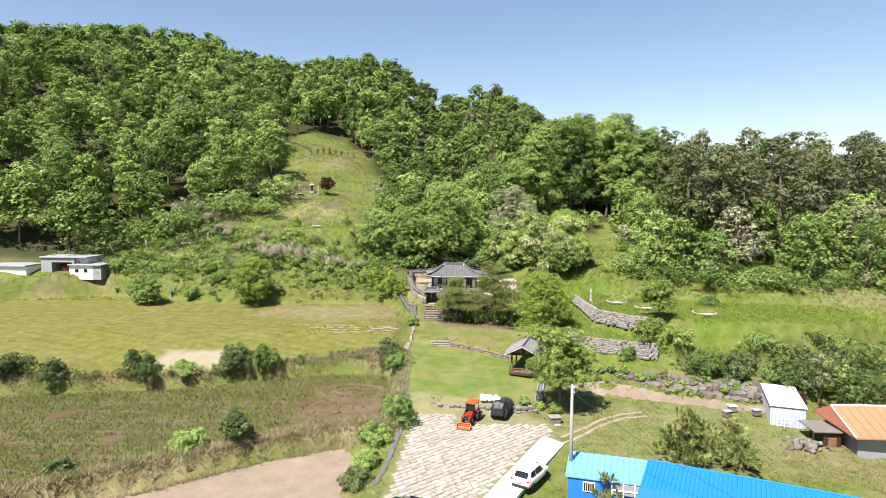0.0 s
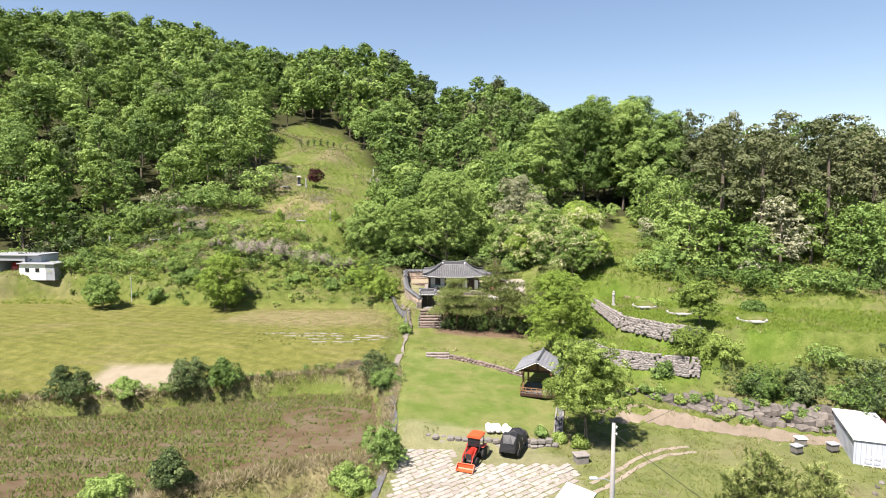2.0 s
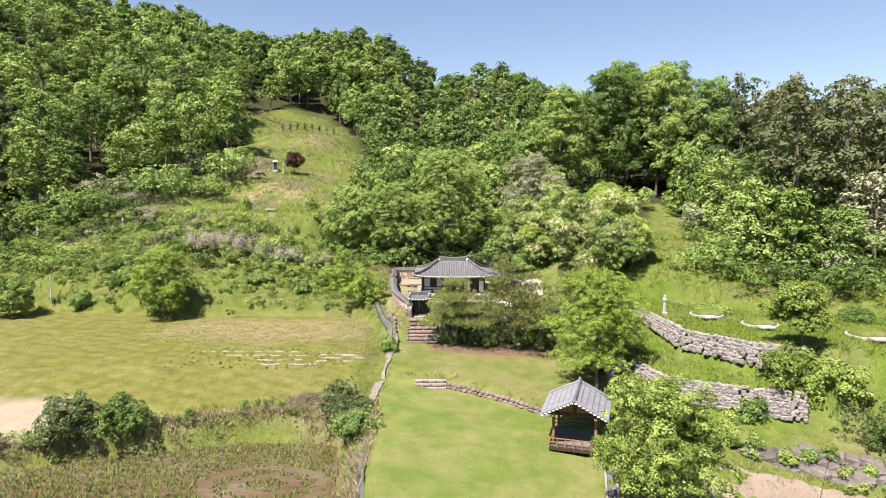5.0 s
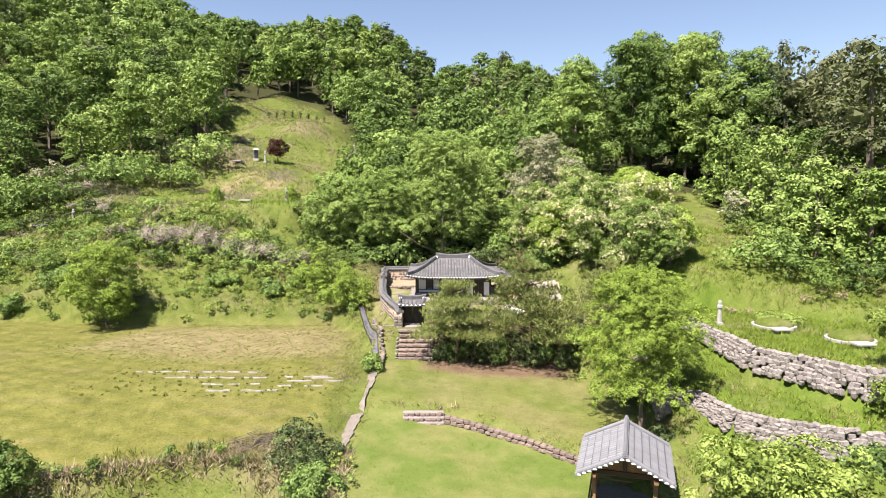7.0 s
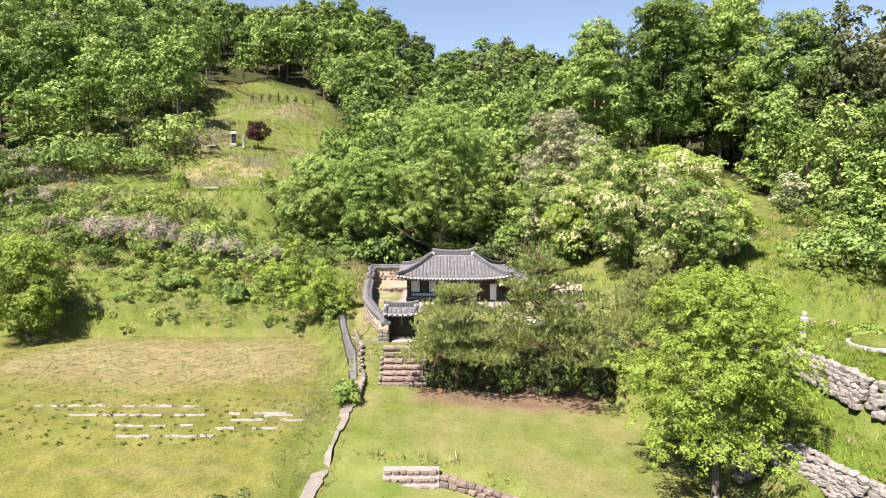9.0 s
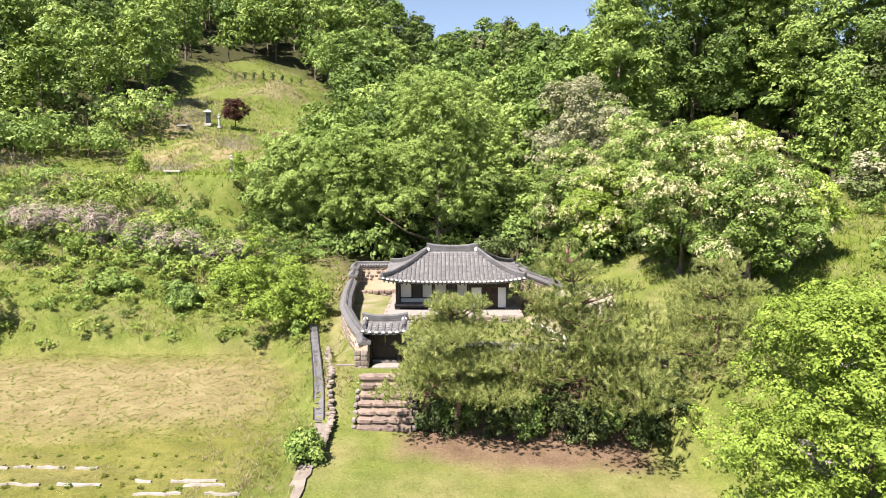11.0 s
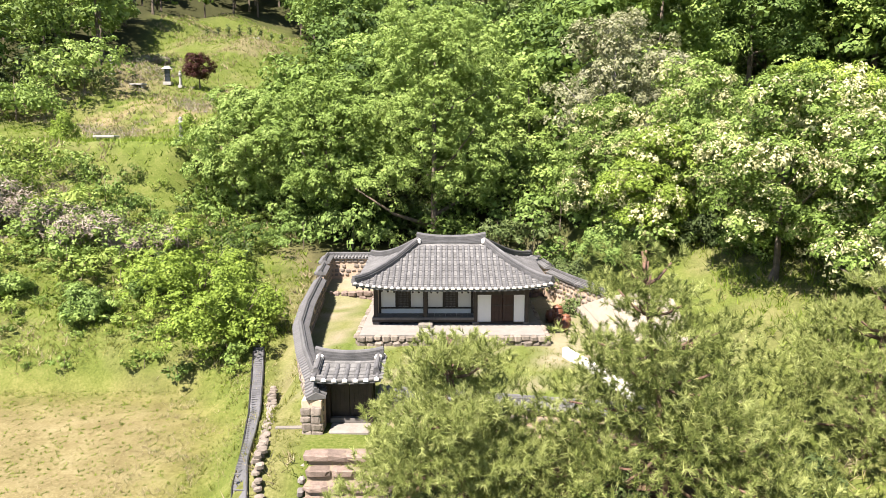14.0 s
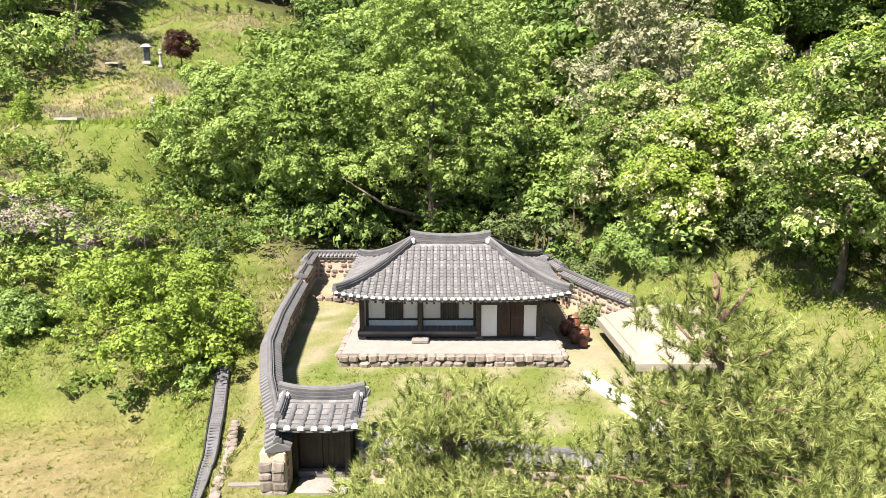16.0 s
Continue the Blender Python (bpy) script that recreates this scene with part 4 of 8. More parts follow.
# shrubs along the banks and fields
SHRUBS = ((-34.5, 68.6, 3.2, 2.4, 0), (-29.8, 69.6, 1.6, 2.0, 2), (-24.4, 71.0, 3.6, 2.2, 0), (-21.4, 72.2, 2.8, 1.9, 1), (-47.8, 67.6, 3.0, 2.4, 0), (-43.4, 67.4, 2.4, 1.9, 0),
          (-21.8, 51.8, 2.2, 1.7, 2), (-18.2, 53.4, 3.0, 1.7, 0), (-6.6, 74.6, 3.2, 1.6, 0), (-5.4, 71.2, 2.4, 1.3, 1), (-4.2, 57.8, 3.4, 1.9, 1), (-6.2, 55.2, 1.8, 1.5, 2),
          (-6.2, 50.6, 1.9, 1.3, 2), (-6.9, 47.4, 1.7, 1.3, 0), (-30.2, 46.8, 1.6, 1.1, 0), (-4.3, 88.0, 1.6, 0.9, 2), (-8.5, 103.4, 4.0, 2.5, 3), (-11.4, 106.0, 5.2, 3.1, 3), (-16.5, 105.4, 2.2, 1.2, 1),
          (-52.5, 106.5, 3.6, 2.6, 1), (-42.6, 104.2, 2.2, 1.5, 1), (-42, 109.5, 2.6, 2.2, 2), (-38, 106, 2.4, 2.2, 1), (-22, 106.5, 1.6, 1.4, 2), (-57.5, 110.5, 3.4, 2.2, 1), (-14, 108, 2.4, 1.6, 1),
          (9.6, 111.4, 2.8, 1.7, 0), (10.8, 109.4, 2.2, 1.5, 1), (12.4, 110.6, 3.0, 1.9, 0), (8.9, 113.6, 3.0, 1.9, 1), (13.2, 108.6, 2.6, 1.6, 0), (11.2, 107.6, 2.2, 1.4, 1), (15.2, 107.0, 2.4, 1.7, 0), (16.6, 104.6, 2.4, 1.6, 1), (9.4, 108.8, 1.8, 1.2, 0))
for k, (x, y, h, r, c) in enumerate(SHRUBS):
    make_shrub("shrub", ("dark-green leafy shrub on the grassy bank", "green leafy shrub on the grassy bank", "fresh green leafy shrub on the grassy bank", "bright green leafy shrub beside the courtyard wall")[c], x, y, h, r, (LEAF_DARK, LEAF, LEAF_LIGHT, LEAF_SPRING)[c], 200 + k, int(2600 * r), 0.1, "shrubs on the banks")
for k in range(10):
    make_shrub("hedge_shrub", "dark-green trimmed camellia shrub below the pines", 0.9 + 1.22 * k, 91.3 + 0.25 * (k % 2) - 0.04 * k, 2.5 + 0.25 * (k % 3), 1.0, (LEAF_DARK, LEAF)[k % 3 == 1], 300 + k, 2600, 0.08, "hedge below the pines")
for k, (x, y, h, r) in enumerate(((-30.2, 127.4, 2.7, 1.15), (-20.1, 128.4, 2.6, 1.15))):
    make_shrub("round_bush", "round golden-green juniper bush on the grave terrace", x, y, h, r, LEAF_SPRING, 320 + k, 4500, 0.07, "bushes on the grave terrace")
for k, (x, y, h, r, c) in enumerate(((25.5, 73.6, 3.4, 2.3, 2), (27.8, 72.4, 2.8, 2.0, 2), (30.2, 68.6, 3.2, 2.2, 1), (33.4, 68.8, 3.6, 2.4, 0), (22.4, 72.6, 1.6, 1.2, 1), (25.6, 87.4, 1.2, 1.7, 2), (37.0, 84, 1.3, 1.6, 1), (14.4, 84.8, 3.0, 1.6, 0), (13.6, 77, 1.6, 1.0, 0), (11.2, 60.9, 1.2, 0.7, 2), (9.8, 61.6, 0.8, 0.6, 2), (8.4, 62.0, 0.6, 0.5, 1))):
    make_shrub("shrub", ("dark-green shrub beside the terrace", "green shrub beside the terrace", "yellow-green shrub beside the terrace")[c], x, y, h, r, (LEAF_DARK, LEAF, LEAF_YELLOW)[c], 340 + k, int(1600 * r), 0.12, "shrubs by the terraces")
make_tree("broadleaf_tree", "light-green young tree below the grave terrace", 26.4, 74.6, 4.6, 1.0, 2.4, LEAF_YELLOW, 55, 8000, 0.14, 0.1, 16)
make_pine("young_pine", "bushy young pine beside the blue-roofed building", 20.6, 50.8, 4.4, 0.3, 2.9, 60, 34000, 0.26, 0.12, 26, wide=0.075)
make_pine("young_pine", "bushy young pine beside the blue-roofed building", 24.2, 50.2, 3.8, 0.2, 2.7, 61, 30000, 0.26, 0.12, 24, wide=0.075)
make_pine("young_pine", "small pine before the blue building", 11.9, 43.6, 3.0, 0.8, 1.1, 62, 3200, 0.26, 0.08, 10)
make_tree("bare_tree", "nearly leafless grey tree beside the bamboo", 39.6, 63.4, 6.0, 1.5, 2.4, LEAF_PALE, 63, 300, 0.1, 0.16, 10)
make_shrub("red_shrub", "dark red shrub behind the white shed", 36.6, 62.4, 2.0, 1.1, LEAF_RED, 64, 1800, 0.12)

def make_brush(x, y, h, r, seed, long=1.0, turn=0.0, green=0.2):
    """A heap of dry vines and cut brush: arching grey twigs over a mound, with some green shoots."""
    rng = np.random.default_rng(seed)
    t = thing("brush_mound", "mound of tangled grey-brown dry vines on the slope", "brush", x, y, gz(x, y) - 0.15, turn, "brush mounds on the slope")
    lb = [((rng.uniform(-0.75, 0.75) * r * long, rng.uniform(-0.75, 0.75) * r, h * rng.uniform(0.0, 0.4)), (r * rng.uniform(0.2, 0.45), r * rng.uniform(0.2, 0.45), h * rng.uniform(0.25, 0.6))) for _ in range(20)]
    n = int(1700 * r * long)
    k = rng.integers(len(lb), size=n)
    c, rr = np.array([l[0] for l in lb])[k], np.array([l[1] for l in lb])[k]
    d = unit(rng.normal(size=(n, 3)))
    d[:, 2] = np.abs(d[:, 2])
    p = c + rr * d * (0.7 + 0.4 * rng.random(n))[:, None]
    way = unit(np.cross(d, rng.normal(size=(n, 3))) + 0.35 * rng.normal(size=(n, 3)))
    side = unit(np.cross(way, d)) * (0.02 + 0.03 * rng.random(n))[:, None]
    s = (0.15 + 0.4 * rng.random(n))[:, None]
    v = np.stack([p + side, p + way * s, p - side], 1).reshape(-1, 3)
    part("vines", quads_mesh("vines", v, BRUSH, 3, tints(rng, v, 90, 0.6)), t)
    if green:
        v = leaves(rng, lb, int(n * green), 0.09, 0.0, 0.8, 24, 4.0, 0)
        tagged(part("regrowth", quads_mesh("regrowth", v, LEAF_LIGHT, 3, tints(rng, v, 72, 0.5)), t, "fresh green shoots"), kind="stuff")
    return t


for k, (x, y, h, r, ln, g) in enumerate(((-28.4, 113.6, 3.0, 3.0, 1.3, 0.2), (-31.8, 114.6, 2.4, 2.4, 1.3, 0.35), (-25.0, 112.8, 2.2, 2.4, 1.4, 0.9), (-20.8, 112.6, 2.4, 2.6, 1.5, 1.0), (-16.8, 113.0, 2.0, 2.0, 1.2, 1.0),
                                         (-36.8, 117.2, 1.7, 1.9, 1.4, 0.7), (-44.2, 124.0, 2.2, 2.6, 1.5, 0.4), (-50.5, 130.5, 2.4, 3.0, 1.6, 0.4), (-56.0, 127.0, 2.2, 2.4, 1.5, 0.5),
                                         (-16.2, 166.0, 1.8, 2.4, 1.2, 0.5), (-39.5, 164.0, 1.6, 2.4, 1.4, 0.5))):
    make_brush(x, y, h, r, 600 + k, ln, 25 * math.sin(k * 1.7), g)

# ---- the tiled house and its walls ----
class Slope:
    """The bent surface of a hipped roof: height over a place in plan."""

    def __init__(self, x0, x1, y0, y1, rx0, rx1, eave, ridge, lift=0.28, sag=0.16):
        self.x0, self.x1, self.y0, self.y1, self.rx0, self.rx1 = x0, x1, y0, y1, rx0, rx1
        self.eave, self.ridge, self.lift, self.sag, self.yr = eave, ridge, lift, sag, (y0 + y1) / 2

    def at(self, x, y):
        vs = [(y - self.y0) / (self.yr - self.y0), (self.y1 - y) / (self.y1 - self.yr)]
        if self.rx0 > self.x0:
            vs += [(x - self.x0) / (self.rx0 - self.x0), (self.x1 - x) / (self.x1 - self.rx1)]
        v = max(0.0, min(1.0, min(vs)))
        cx, hx, hy = (self.x0 + self.x1) / 2, (self.x1 - self.x0) / 2, (self.y1 - self.y0) / 2
        sx, sy = min(1, abs(x - cx) / hx), min(1, abs(y - self.yr) / hy)
        corner = (sx ** 4 * sy ** 2 if self.rx0 > self.x0 else sx ** 3 * 0.8) * (1 - 0.6 * v)
        return self.eave + (self.ridge - self.eave) * v - self.sag * math.sin(math.pi * v) + self.lift * corner


def half_round(r0, r1, length, mat, sides=6):
    """A half-round cover tile along +y, from z 0."""
    s = Shape()
    v = []
    for y, r in ((0, r0), (length, r1)):
        v += [(r * math.cos(math.pi * k / sides), y, r * math.sin(math.pi * k / sides)) for k in range(sides + 1)]
    n = sides + 1
    s.add(v, [(k + 1, k, n + k, n + k + 1) for k in range(sides)] + [tuple(range(n))])
    return s.mesh("cover_tile", mat, smooth_shade=False)


COVER = half_round(0.085, 0.075, 0.33, TILE)
COVER_END = half_round(0.088, 0.088, 0.1, LIME)


def tile_columns(roof, slope, xs, y_from, top_of, way=1, axis="y", single=True, rest=None):
    """Columns of cover tiles up a slope; axis y: up the front or rear, axis x: up a side."""
    for c in xs:
        e, t = y_from, top_of(c)
        n = max(1, int(abs(t - e) / 0.3))
        for k in range(n):
            u0, u1 = e + way * 0.3 * k, e + way * 0.3 * (k + 1)
            if axis == "y":
                a, b = Vector((c, u0, slope.at(c, u0))), Vector((c, u1, slope.at(c, u1)))
            else:
                a, b = Vector((u0, c, slope.at(u0, c))), Vector((u1, c, slope.at(u1, c)))
            d = (b - a).normalized()
            side = d.cross(Vector((0, 0, 1))).normalized()
            up = side.cross(d)
            m = Matrix((side, d, up)).transposed().to_4x4()
            m.translation = a + up * (0.012 + 0.004 * (k % 2))
            if single:
                piece("cover_tile", COVER, roof, m)
                if k == 0:
                    m2 = m.copy()
                    m2.translation = a - d * 0.09 + up * 0.012
                    piece("tile_end", COVER_END, roof, m2)
            else:
                rest.add([m @ v.co for v in COVER.vertices], [tuple(p.vertices) for p in COVER.polygons])
                if k == 0:
                    m.translation = a - d * 0.09 + up * 0.012
                    rest.add([m @ v.co for v in COVER_END.vertices], [tuple(p.vertices) for p in COVER_END.polygons])


def slab(slope, name, mat, nx=44, ny=36, thick=0.12):
    """The bed of flat tiles: stepped courses that follow the bent slopes."""
    s = Shape()
    xs = [slope.x0 + (slope.x1 - slope.x0) * i / nx for i in range(nx + 1)]
    ys = [slope.y0 + (slope.y1 - slope.y0) * j / ny for j in range(ny + 1)]
    n = nx + 1
    v = [(x, y, slope.at(x, y)) for y in ys for x in xs] + [(x, y, slope.at(x, y) - thick) for y in ys for x in xs]
    o = n * (ny + 1)
    f = []
    for j in range(ny):
        for i in range(nx):
            a = j * n + i
            f += [(a, a + 1, a + n + 1, a + n), (o + a + n, o + a + n + 1, o + a + 1, o + a)]
    for i in range(nx):
        f += [(o + i, o + i + 1, i + 1, i), (ny * n + i, ny * n + i + 1, o + ny * n + i + 1, o + ny * n + i)]
    for j in range(ny):
        f += [(j * n, (j + 1) * n, o + (j + 1) * n, o + j * n), (o + j * n + nx, o + (j + 1) * n + nx, (j + 1) * n + nx, j * n + nx)]
    return s.add(v, f).mesh(name, mat)


def flat_tiles(slope, x0, x1, y0, y1, width, course, top_of=None, flip=1):
    """Single flat tiles in overlapping courses between the columns, as one joined bed."""
    s = Shape()
    y = y0
    while (y1 - y) * flip > 0:
        x = x0
        while x < x1 - 1e-6:
            if top_of is None or (top_of(x + width / 2) - y) * flip > course * 0.5:
                q = y + flip * course * 1.15
                za, zb = 0.05, 0.015
                s.add([(x, y, slope.at(x, y) + za), (x + width, y, slope.at(x + width, y) + za), (x + width, q, slope.at(x + width, q) + zb), (x, q, slope.at(x, q) + zb),
                       (x, y, slope.at(x, y) + 0.005), (x + width, y, slope.at(x + width, y) + 0.005)],
                      [(0, 1, 2, 3), (4, 5, 1, 0)] if flip > 0 else [(3, 2, 1, 0), (0, 1, 5, 4)])
            x += width
        y += flip * course
    return s


def ridge_band(points, width, height, layers=4, flare=0.0):
    """A ridge of stacked thin tiles with a round cap along points."""
    s = Shape()
    pts = [Vector(p) for p in points]
    n = len(pts)
    for k in range(layers):
        w = width * (1 - 0.1 * k) * (1.08 if k % 2 else 0.94) / 2
        z0, z1 = height * k / layers, height * (k + 0.86) / layers
        v = []
        for i, p in enumerate(pts):
            d = (pts[min(i + 1, n - 1)] - pts[max(i - 1, 0)])
            side = Vector((-d.y, d.x, 0)).normalized()
            rise = flare * (abs(2 * i / (n - 1) - 1) ** 3)
            for sgn, z in ((-1, z0), (1, z0), (1, z1), (-1, z1)):
                v.append(p + side * w * sgn + Vector((0, 0, z * (1 + rise))))
        f = [(0, 1, 2, 3), tuple(4 * (n - 1) + q for q in (3, 2, 1, 0))]
        for i in range(n - 1):
            for q in range(4):
                r = (q + 1) % 4
                f.append((4 * i + q, 4 * (i + 1) + q, 4 * (i + 1) + r, 4 * i + r))
        s.add(v, f)
    caps = [p + Vector((0, 0, height * (1 + flare * abs(2 * i / (n - 1) - 1) ** 3))) for i, p in enumerate(pts)]
    s.add(*tube(caps, [width * 0.3] * n, 8))
    return s


HX0, HX1, HY0, HY1 = -2.78, 6.72, 103.4, 111.2
RX0, RX1 = 0.25, 3.6
house = thing("house", "old Korean house with grey tiled hip roof and white plaster walls", "house")
slope = Slope(HX0, HX1, HY0, HY1, RX0, RX1, 7.98, 9.62)
roof = part("roof", slab(slope, "roof", TILE), house, "grey clay tile hip roof with upturned corners")


def front_top(x):
    u = 1.0
    if x < RX0:
        u = (x - HX0) / (RX0 - HX0)
    elif x > RX1:
        u = (HX1 - x) / (HX1 - RX1)
    return HY0 + (slope.yr - HY0) * u - 0.05


def side_top(y):
    u = min(1.0, (y - HY0) / (slope.yr - HY0), (HY1 - y) / (HY1 - slope.yr))
    return u


COLS = [HX0 + 0.14 + i * (HX1 - HX0 - 0.28) / 32 for i in range(33)]
tile_columns(roof, slope, COLS, HY0, front_top)
rest = Shape()
tile_columns(roof, slope, COLS, HY1, lambda x: 2 * slope.yr - front_top(x), -1, "y", False, rest)
SIDE = [HY0 + 0.3 + i * (HY1 - HY0 - 0.6) / 24 for i in range(25)]
tile_columns(roof, slope, SIDE, HX0, lambda y: HX0 + (RX0 - HX0) * side_top(y), 1, "x", False, rest)
tile_columns(roof, slope, SIDE, HX1, lambda y: HX1 - (HX1 - RX1) * side_top(y), -1, "x", False, rest)
tagged(part("side_tiles", rest.mesh("side_tiles", TILE), roof), kind="stuff")
_w = COLS[1] - COLS[0]
tagged(part("flat_tiles", flat_tiles(slope, COLS[0], COLS[-1], HY0 - 0.04, slope.yr, _w, 0.21, front_top).mesh("flat_tiles", TILE_FLAT), roof), kind="stuff")
part("main_ridge", ridge_band([(RX0 - 0.15 + (RX1 - RX0 + 0.3) * i / 10, slope.yr, slope.ridge - 0.05 + 0.09 * abs(i / 5 - 1) ** 2) for i in range(11)], 0.34, 0.35, 5, 0.25).mesh("main_ridge", TILE), roof, "stacked tile ridge curving up at both ends")
for sx, rx, ex in ((-1, RX0, HX0), (1, RX1, HX1)):
    part("ridge_end", Shape().box(rx + sx * 0.02 - 0.1, slope.yr - 0.26, slope.ridge - 0.05, rx + sx * 0.02 + 0.1, slope.yr + 0.02, slope.ridge + 0.22).mesh("ridge_end", LIME, 0.05), roof, "white lime plaster ridge end")
    for ey in (HY0, HY1):
        pts = []
        for i in range(12):
            u = i / 11 * 0.985
            x, y = rx + (ex - rx) * u, slope.yr + (ey - slope.yr) * u
            pts.append((x, y, slope.at(x, y) + 0.02))
        part("hip_ridge", ridge_band(pts, 0.27, 0.26, 3).mesh("hip_ridge", TILE), roof, "stacked tile hip ridge")
# rafters, walls and porch
WALL_Y, PORCH_Y, BACK_Y, FLOOR = 104.65, 105.3, 110.1, 5.95
for i in range(32):
    x = HX0 + 0.2 + i * (HX1 - HX0 - 0.4) / 31
    part("rafter", Shape().rod((x, HY0 + 0.12, slope.at(x, HY0) - 0.2), (x, WALL_Y + 0.3, 8.28), 0.05, sides=6).mesh("rafter", WOOD_DARK), house)
BAYS = (-1.82, 0.62, 3.1, 5.62)
for i, x in enumerate(BAYS):
    boxed("column", house, WOOD_DARK, x - 0.1, WALL_Y - 0.1, FLOOR + 0.08, x + 0.1, WALL_Y + 0.1, 8.2, 0.02)
    boxed("column_base", house, STONE, x - 0.17, WALL_Y - 0.17, FLOOR - 0.02, x + 0.17, WALL_Y + 0.17, FLOOR + 0.1, 0.04)
boxed("lintel", house, WOOD_DARK, -1.95, WALL_Y - 0.09, 7.72, 5.75, WALL_Y + 0.09, 7.95, 0.02)
boxed("rear_wall", house, PLASTER, -1.9, BACK_Y - 0.16, FLOOR, 5.7, BACK_Y, 8.3, 0.0)
boxed("side_wall", house, CLAY, -1.9, PORCH_Y + 0.1, FLOOR, -1.74, BACK_Y - 0.16, 8.3, 0.0)
boxed("side_wall", house, CLAY, 5.54, WALL_Y + 0.1, FLOOR, 5.7, BACK_Y - 0.16, 8.3, 0.0)
boxed("porch_wall", house, PLASTER, -1.74, PORCH_Y, FLOOR + 0.2, 3.02, PORCH_Y + 0.16, 8.3, 0.0, "white plaster wall behind the porch")
boxed("partition", house, PLASTER, 3.02, WALL_Y + 0.1, FLOOR, 3.16, PORCH_Y + 0.16, 8.3, 0.0)
porch = boxed("porch_floor", house, WOOD_GREY, -2.0, WALL_Y - 0.18, FLOOR + 0.22, 3.02, WALL_Y - 0.1, FLOOR + 0.35, 0.01, "grey weathered wooden porch floor")
for i in range(18):
    x0 = -1.98 + i * 0.277
    piece("plank", Shape().box(0.004, 0, 0, 0.27, PORCH_Y - WALL_Y + 0.1, 0.05).mesh("plank", WOOD_GREY), porch, pose(x0, WALL_Y - 0.1, FLOOR + 0.3))
boxed("porch_beam", house, WOOD_DARK, -2.0, WALL_Y - 0.14, FLOOR + 0.1, 3.02, WALL_Y + 0.02, FLOOR + 0.22, 0.015)
boxed("step_stone", house, STONE_PALE, 0.3, WALL_Y - 0.75, FLOOR - 0.01, 1.0, WALL_Y - 0.35, FLOOR + 0.17, 0.04)
for x0, x1 in ((-1.74, 0.62), (0.62, 3.02)):
    mid = (x0 + x1) / 2 + 0.05
    boxed("wall_rail", house, WOOD_DARK, x0, PORCH_Y - 0.05, FLOOR + 0.6, x1, PORCH_Y + 0.02, FLOOR + 0.68, 0.01)
    boxed("wall_rail", house, WOOD_DARK, x0, PORCH_Y - 0.05, FLOOR + 1.98, x1, PORCH_Y + 0.02, FLOOR + 2.1, 0.01)
    for px in (x0 + 0.06, x1 - 0.06):
        boxed("wall_post", house, WOOD_DARK, px - 0.06, PORCH_Y - 0.06, FLOOR + 0.35, px + 0.06, PORCH_Y + 0.01, FLOOR + 2.15, 0.01)
    win = boxed("lattice_window", house, WOOD_GREY, mid - 0.26, PORCH_Y - 0.03, FLOOR + 0.7, mid + 0.26, PORCH_Y + 0.0, FLOOR + 1.96, 0.0, "dim lattice window behind dark wooden bars")
    for fx in (mid - 0.39, mid + 0.26):
        boxed("window_post", win, WOOD_DARK, fx, PORCH_Y - 0.08, FLOOR + 0.68, fx + 0.13, PORCH_Y + 0.005, FLOOR + 1.98, 0.01)
    for i in range(8):
        lx = mid - 0.24 + i * 0.068
        boxed("lattice_bar", win, WOOD_DARK, lx - 0.012, PORCH_Y - 0.055, FLOOR + 0.7, lx + 0.012, PORCH_Y - 0.03, FLOOR + 1.96, 0.0)
    for i in range(14):
        lz = FLOOR + 0.75 + i * 0.088
        boxed("lattice_bar", win, WOOD_DARK, mid - 0.26, PORCH_Y - 0.062, lz - 0.011, mid + 0.26, PORCH_Y - 0.04, lz + 0.011, 0.0)
boxed("store_wall", house, PLASTER, 3.2, WALL_Y - 0.03, FLOOR + 0.1, 3.86, WALL_Y + 0.09, 7.72, 0.0, "white plaster panel beside the door")
boxed("store_wall", house, PLASTER, 5.0, WALL_Y - 0.03, FLOOR + 0.1, 5.52, WALL_Y + 0.09, 7.72, 0.0, "white plaster panel beside the door")
boxed("sill_beam", house, WOOD_DARK, 3.2, WALL_Y - 0.08, FLOOR, 5.52, WALL_Y + 0.09, FLOOR + 0.1, 0.01)
boxed("head_beam", house, WOOD_DARK, 3.2, WALL_Y - 0.08, 7.42, 5.52, WALL_Y - 0.035, 7.72, 0.01)
for x0, x1 in ((3.88, 4.43), (4.44, 4.99)):
    leaf = boxed("door_leaf", house, WOOD_BROWN, x0, WALL_Y - 0.02, FLOOR + 0.1, x1, WALL_Y + 0.03, 7.55, 0.008, "dark brown plank door leaf")
    for k in range(3):
        boxed("door_board", leaf, WOOD_BROWN, x0 + 0.01 + k * 0.18, WALL_Y - 0.035, FLOOR + 0.13, x0 + 0.175 + k * 0.18, WALL_Y - 0.02, 7.52, 0.004)
    boxed("door_strap", leaf, WOOD_DARK, x0 + 0.02, WALL_Y - 0.05, FLOOR + 0.9, x1 - 0.02, WALL_Y - 0.035, FLOOR + 0.98, 0.004)
# unseen ceiling, made white to bounce light onto the shaded porch wall
boxed("bounce_ceiling", house, PLASTER, -1.9, WALL_Y, 8.22, 5.7, BACK_Y, 8.28, 0.0)
podium = thing("house_podium", "low earthen podium with a white top and rough stone edge", "podium")
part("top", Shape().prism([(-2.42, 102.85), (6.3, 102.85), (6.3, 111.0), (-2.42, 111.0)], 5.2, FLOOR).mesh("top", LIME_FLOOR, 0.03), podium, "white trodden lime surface")
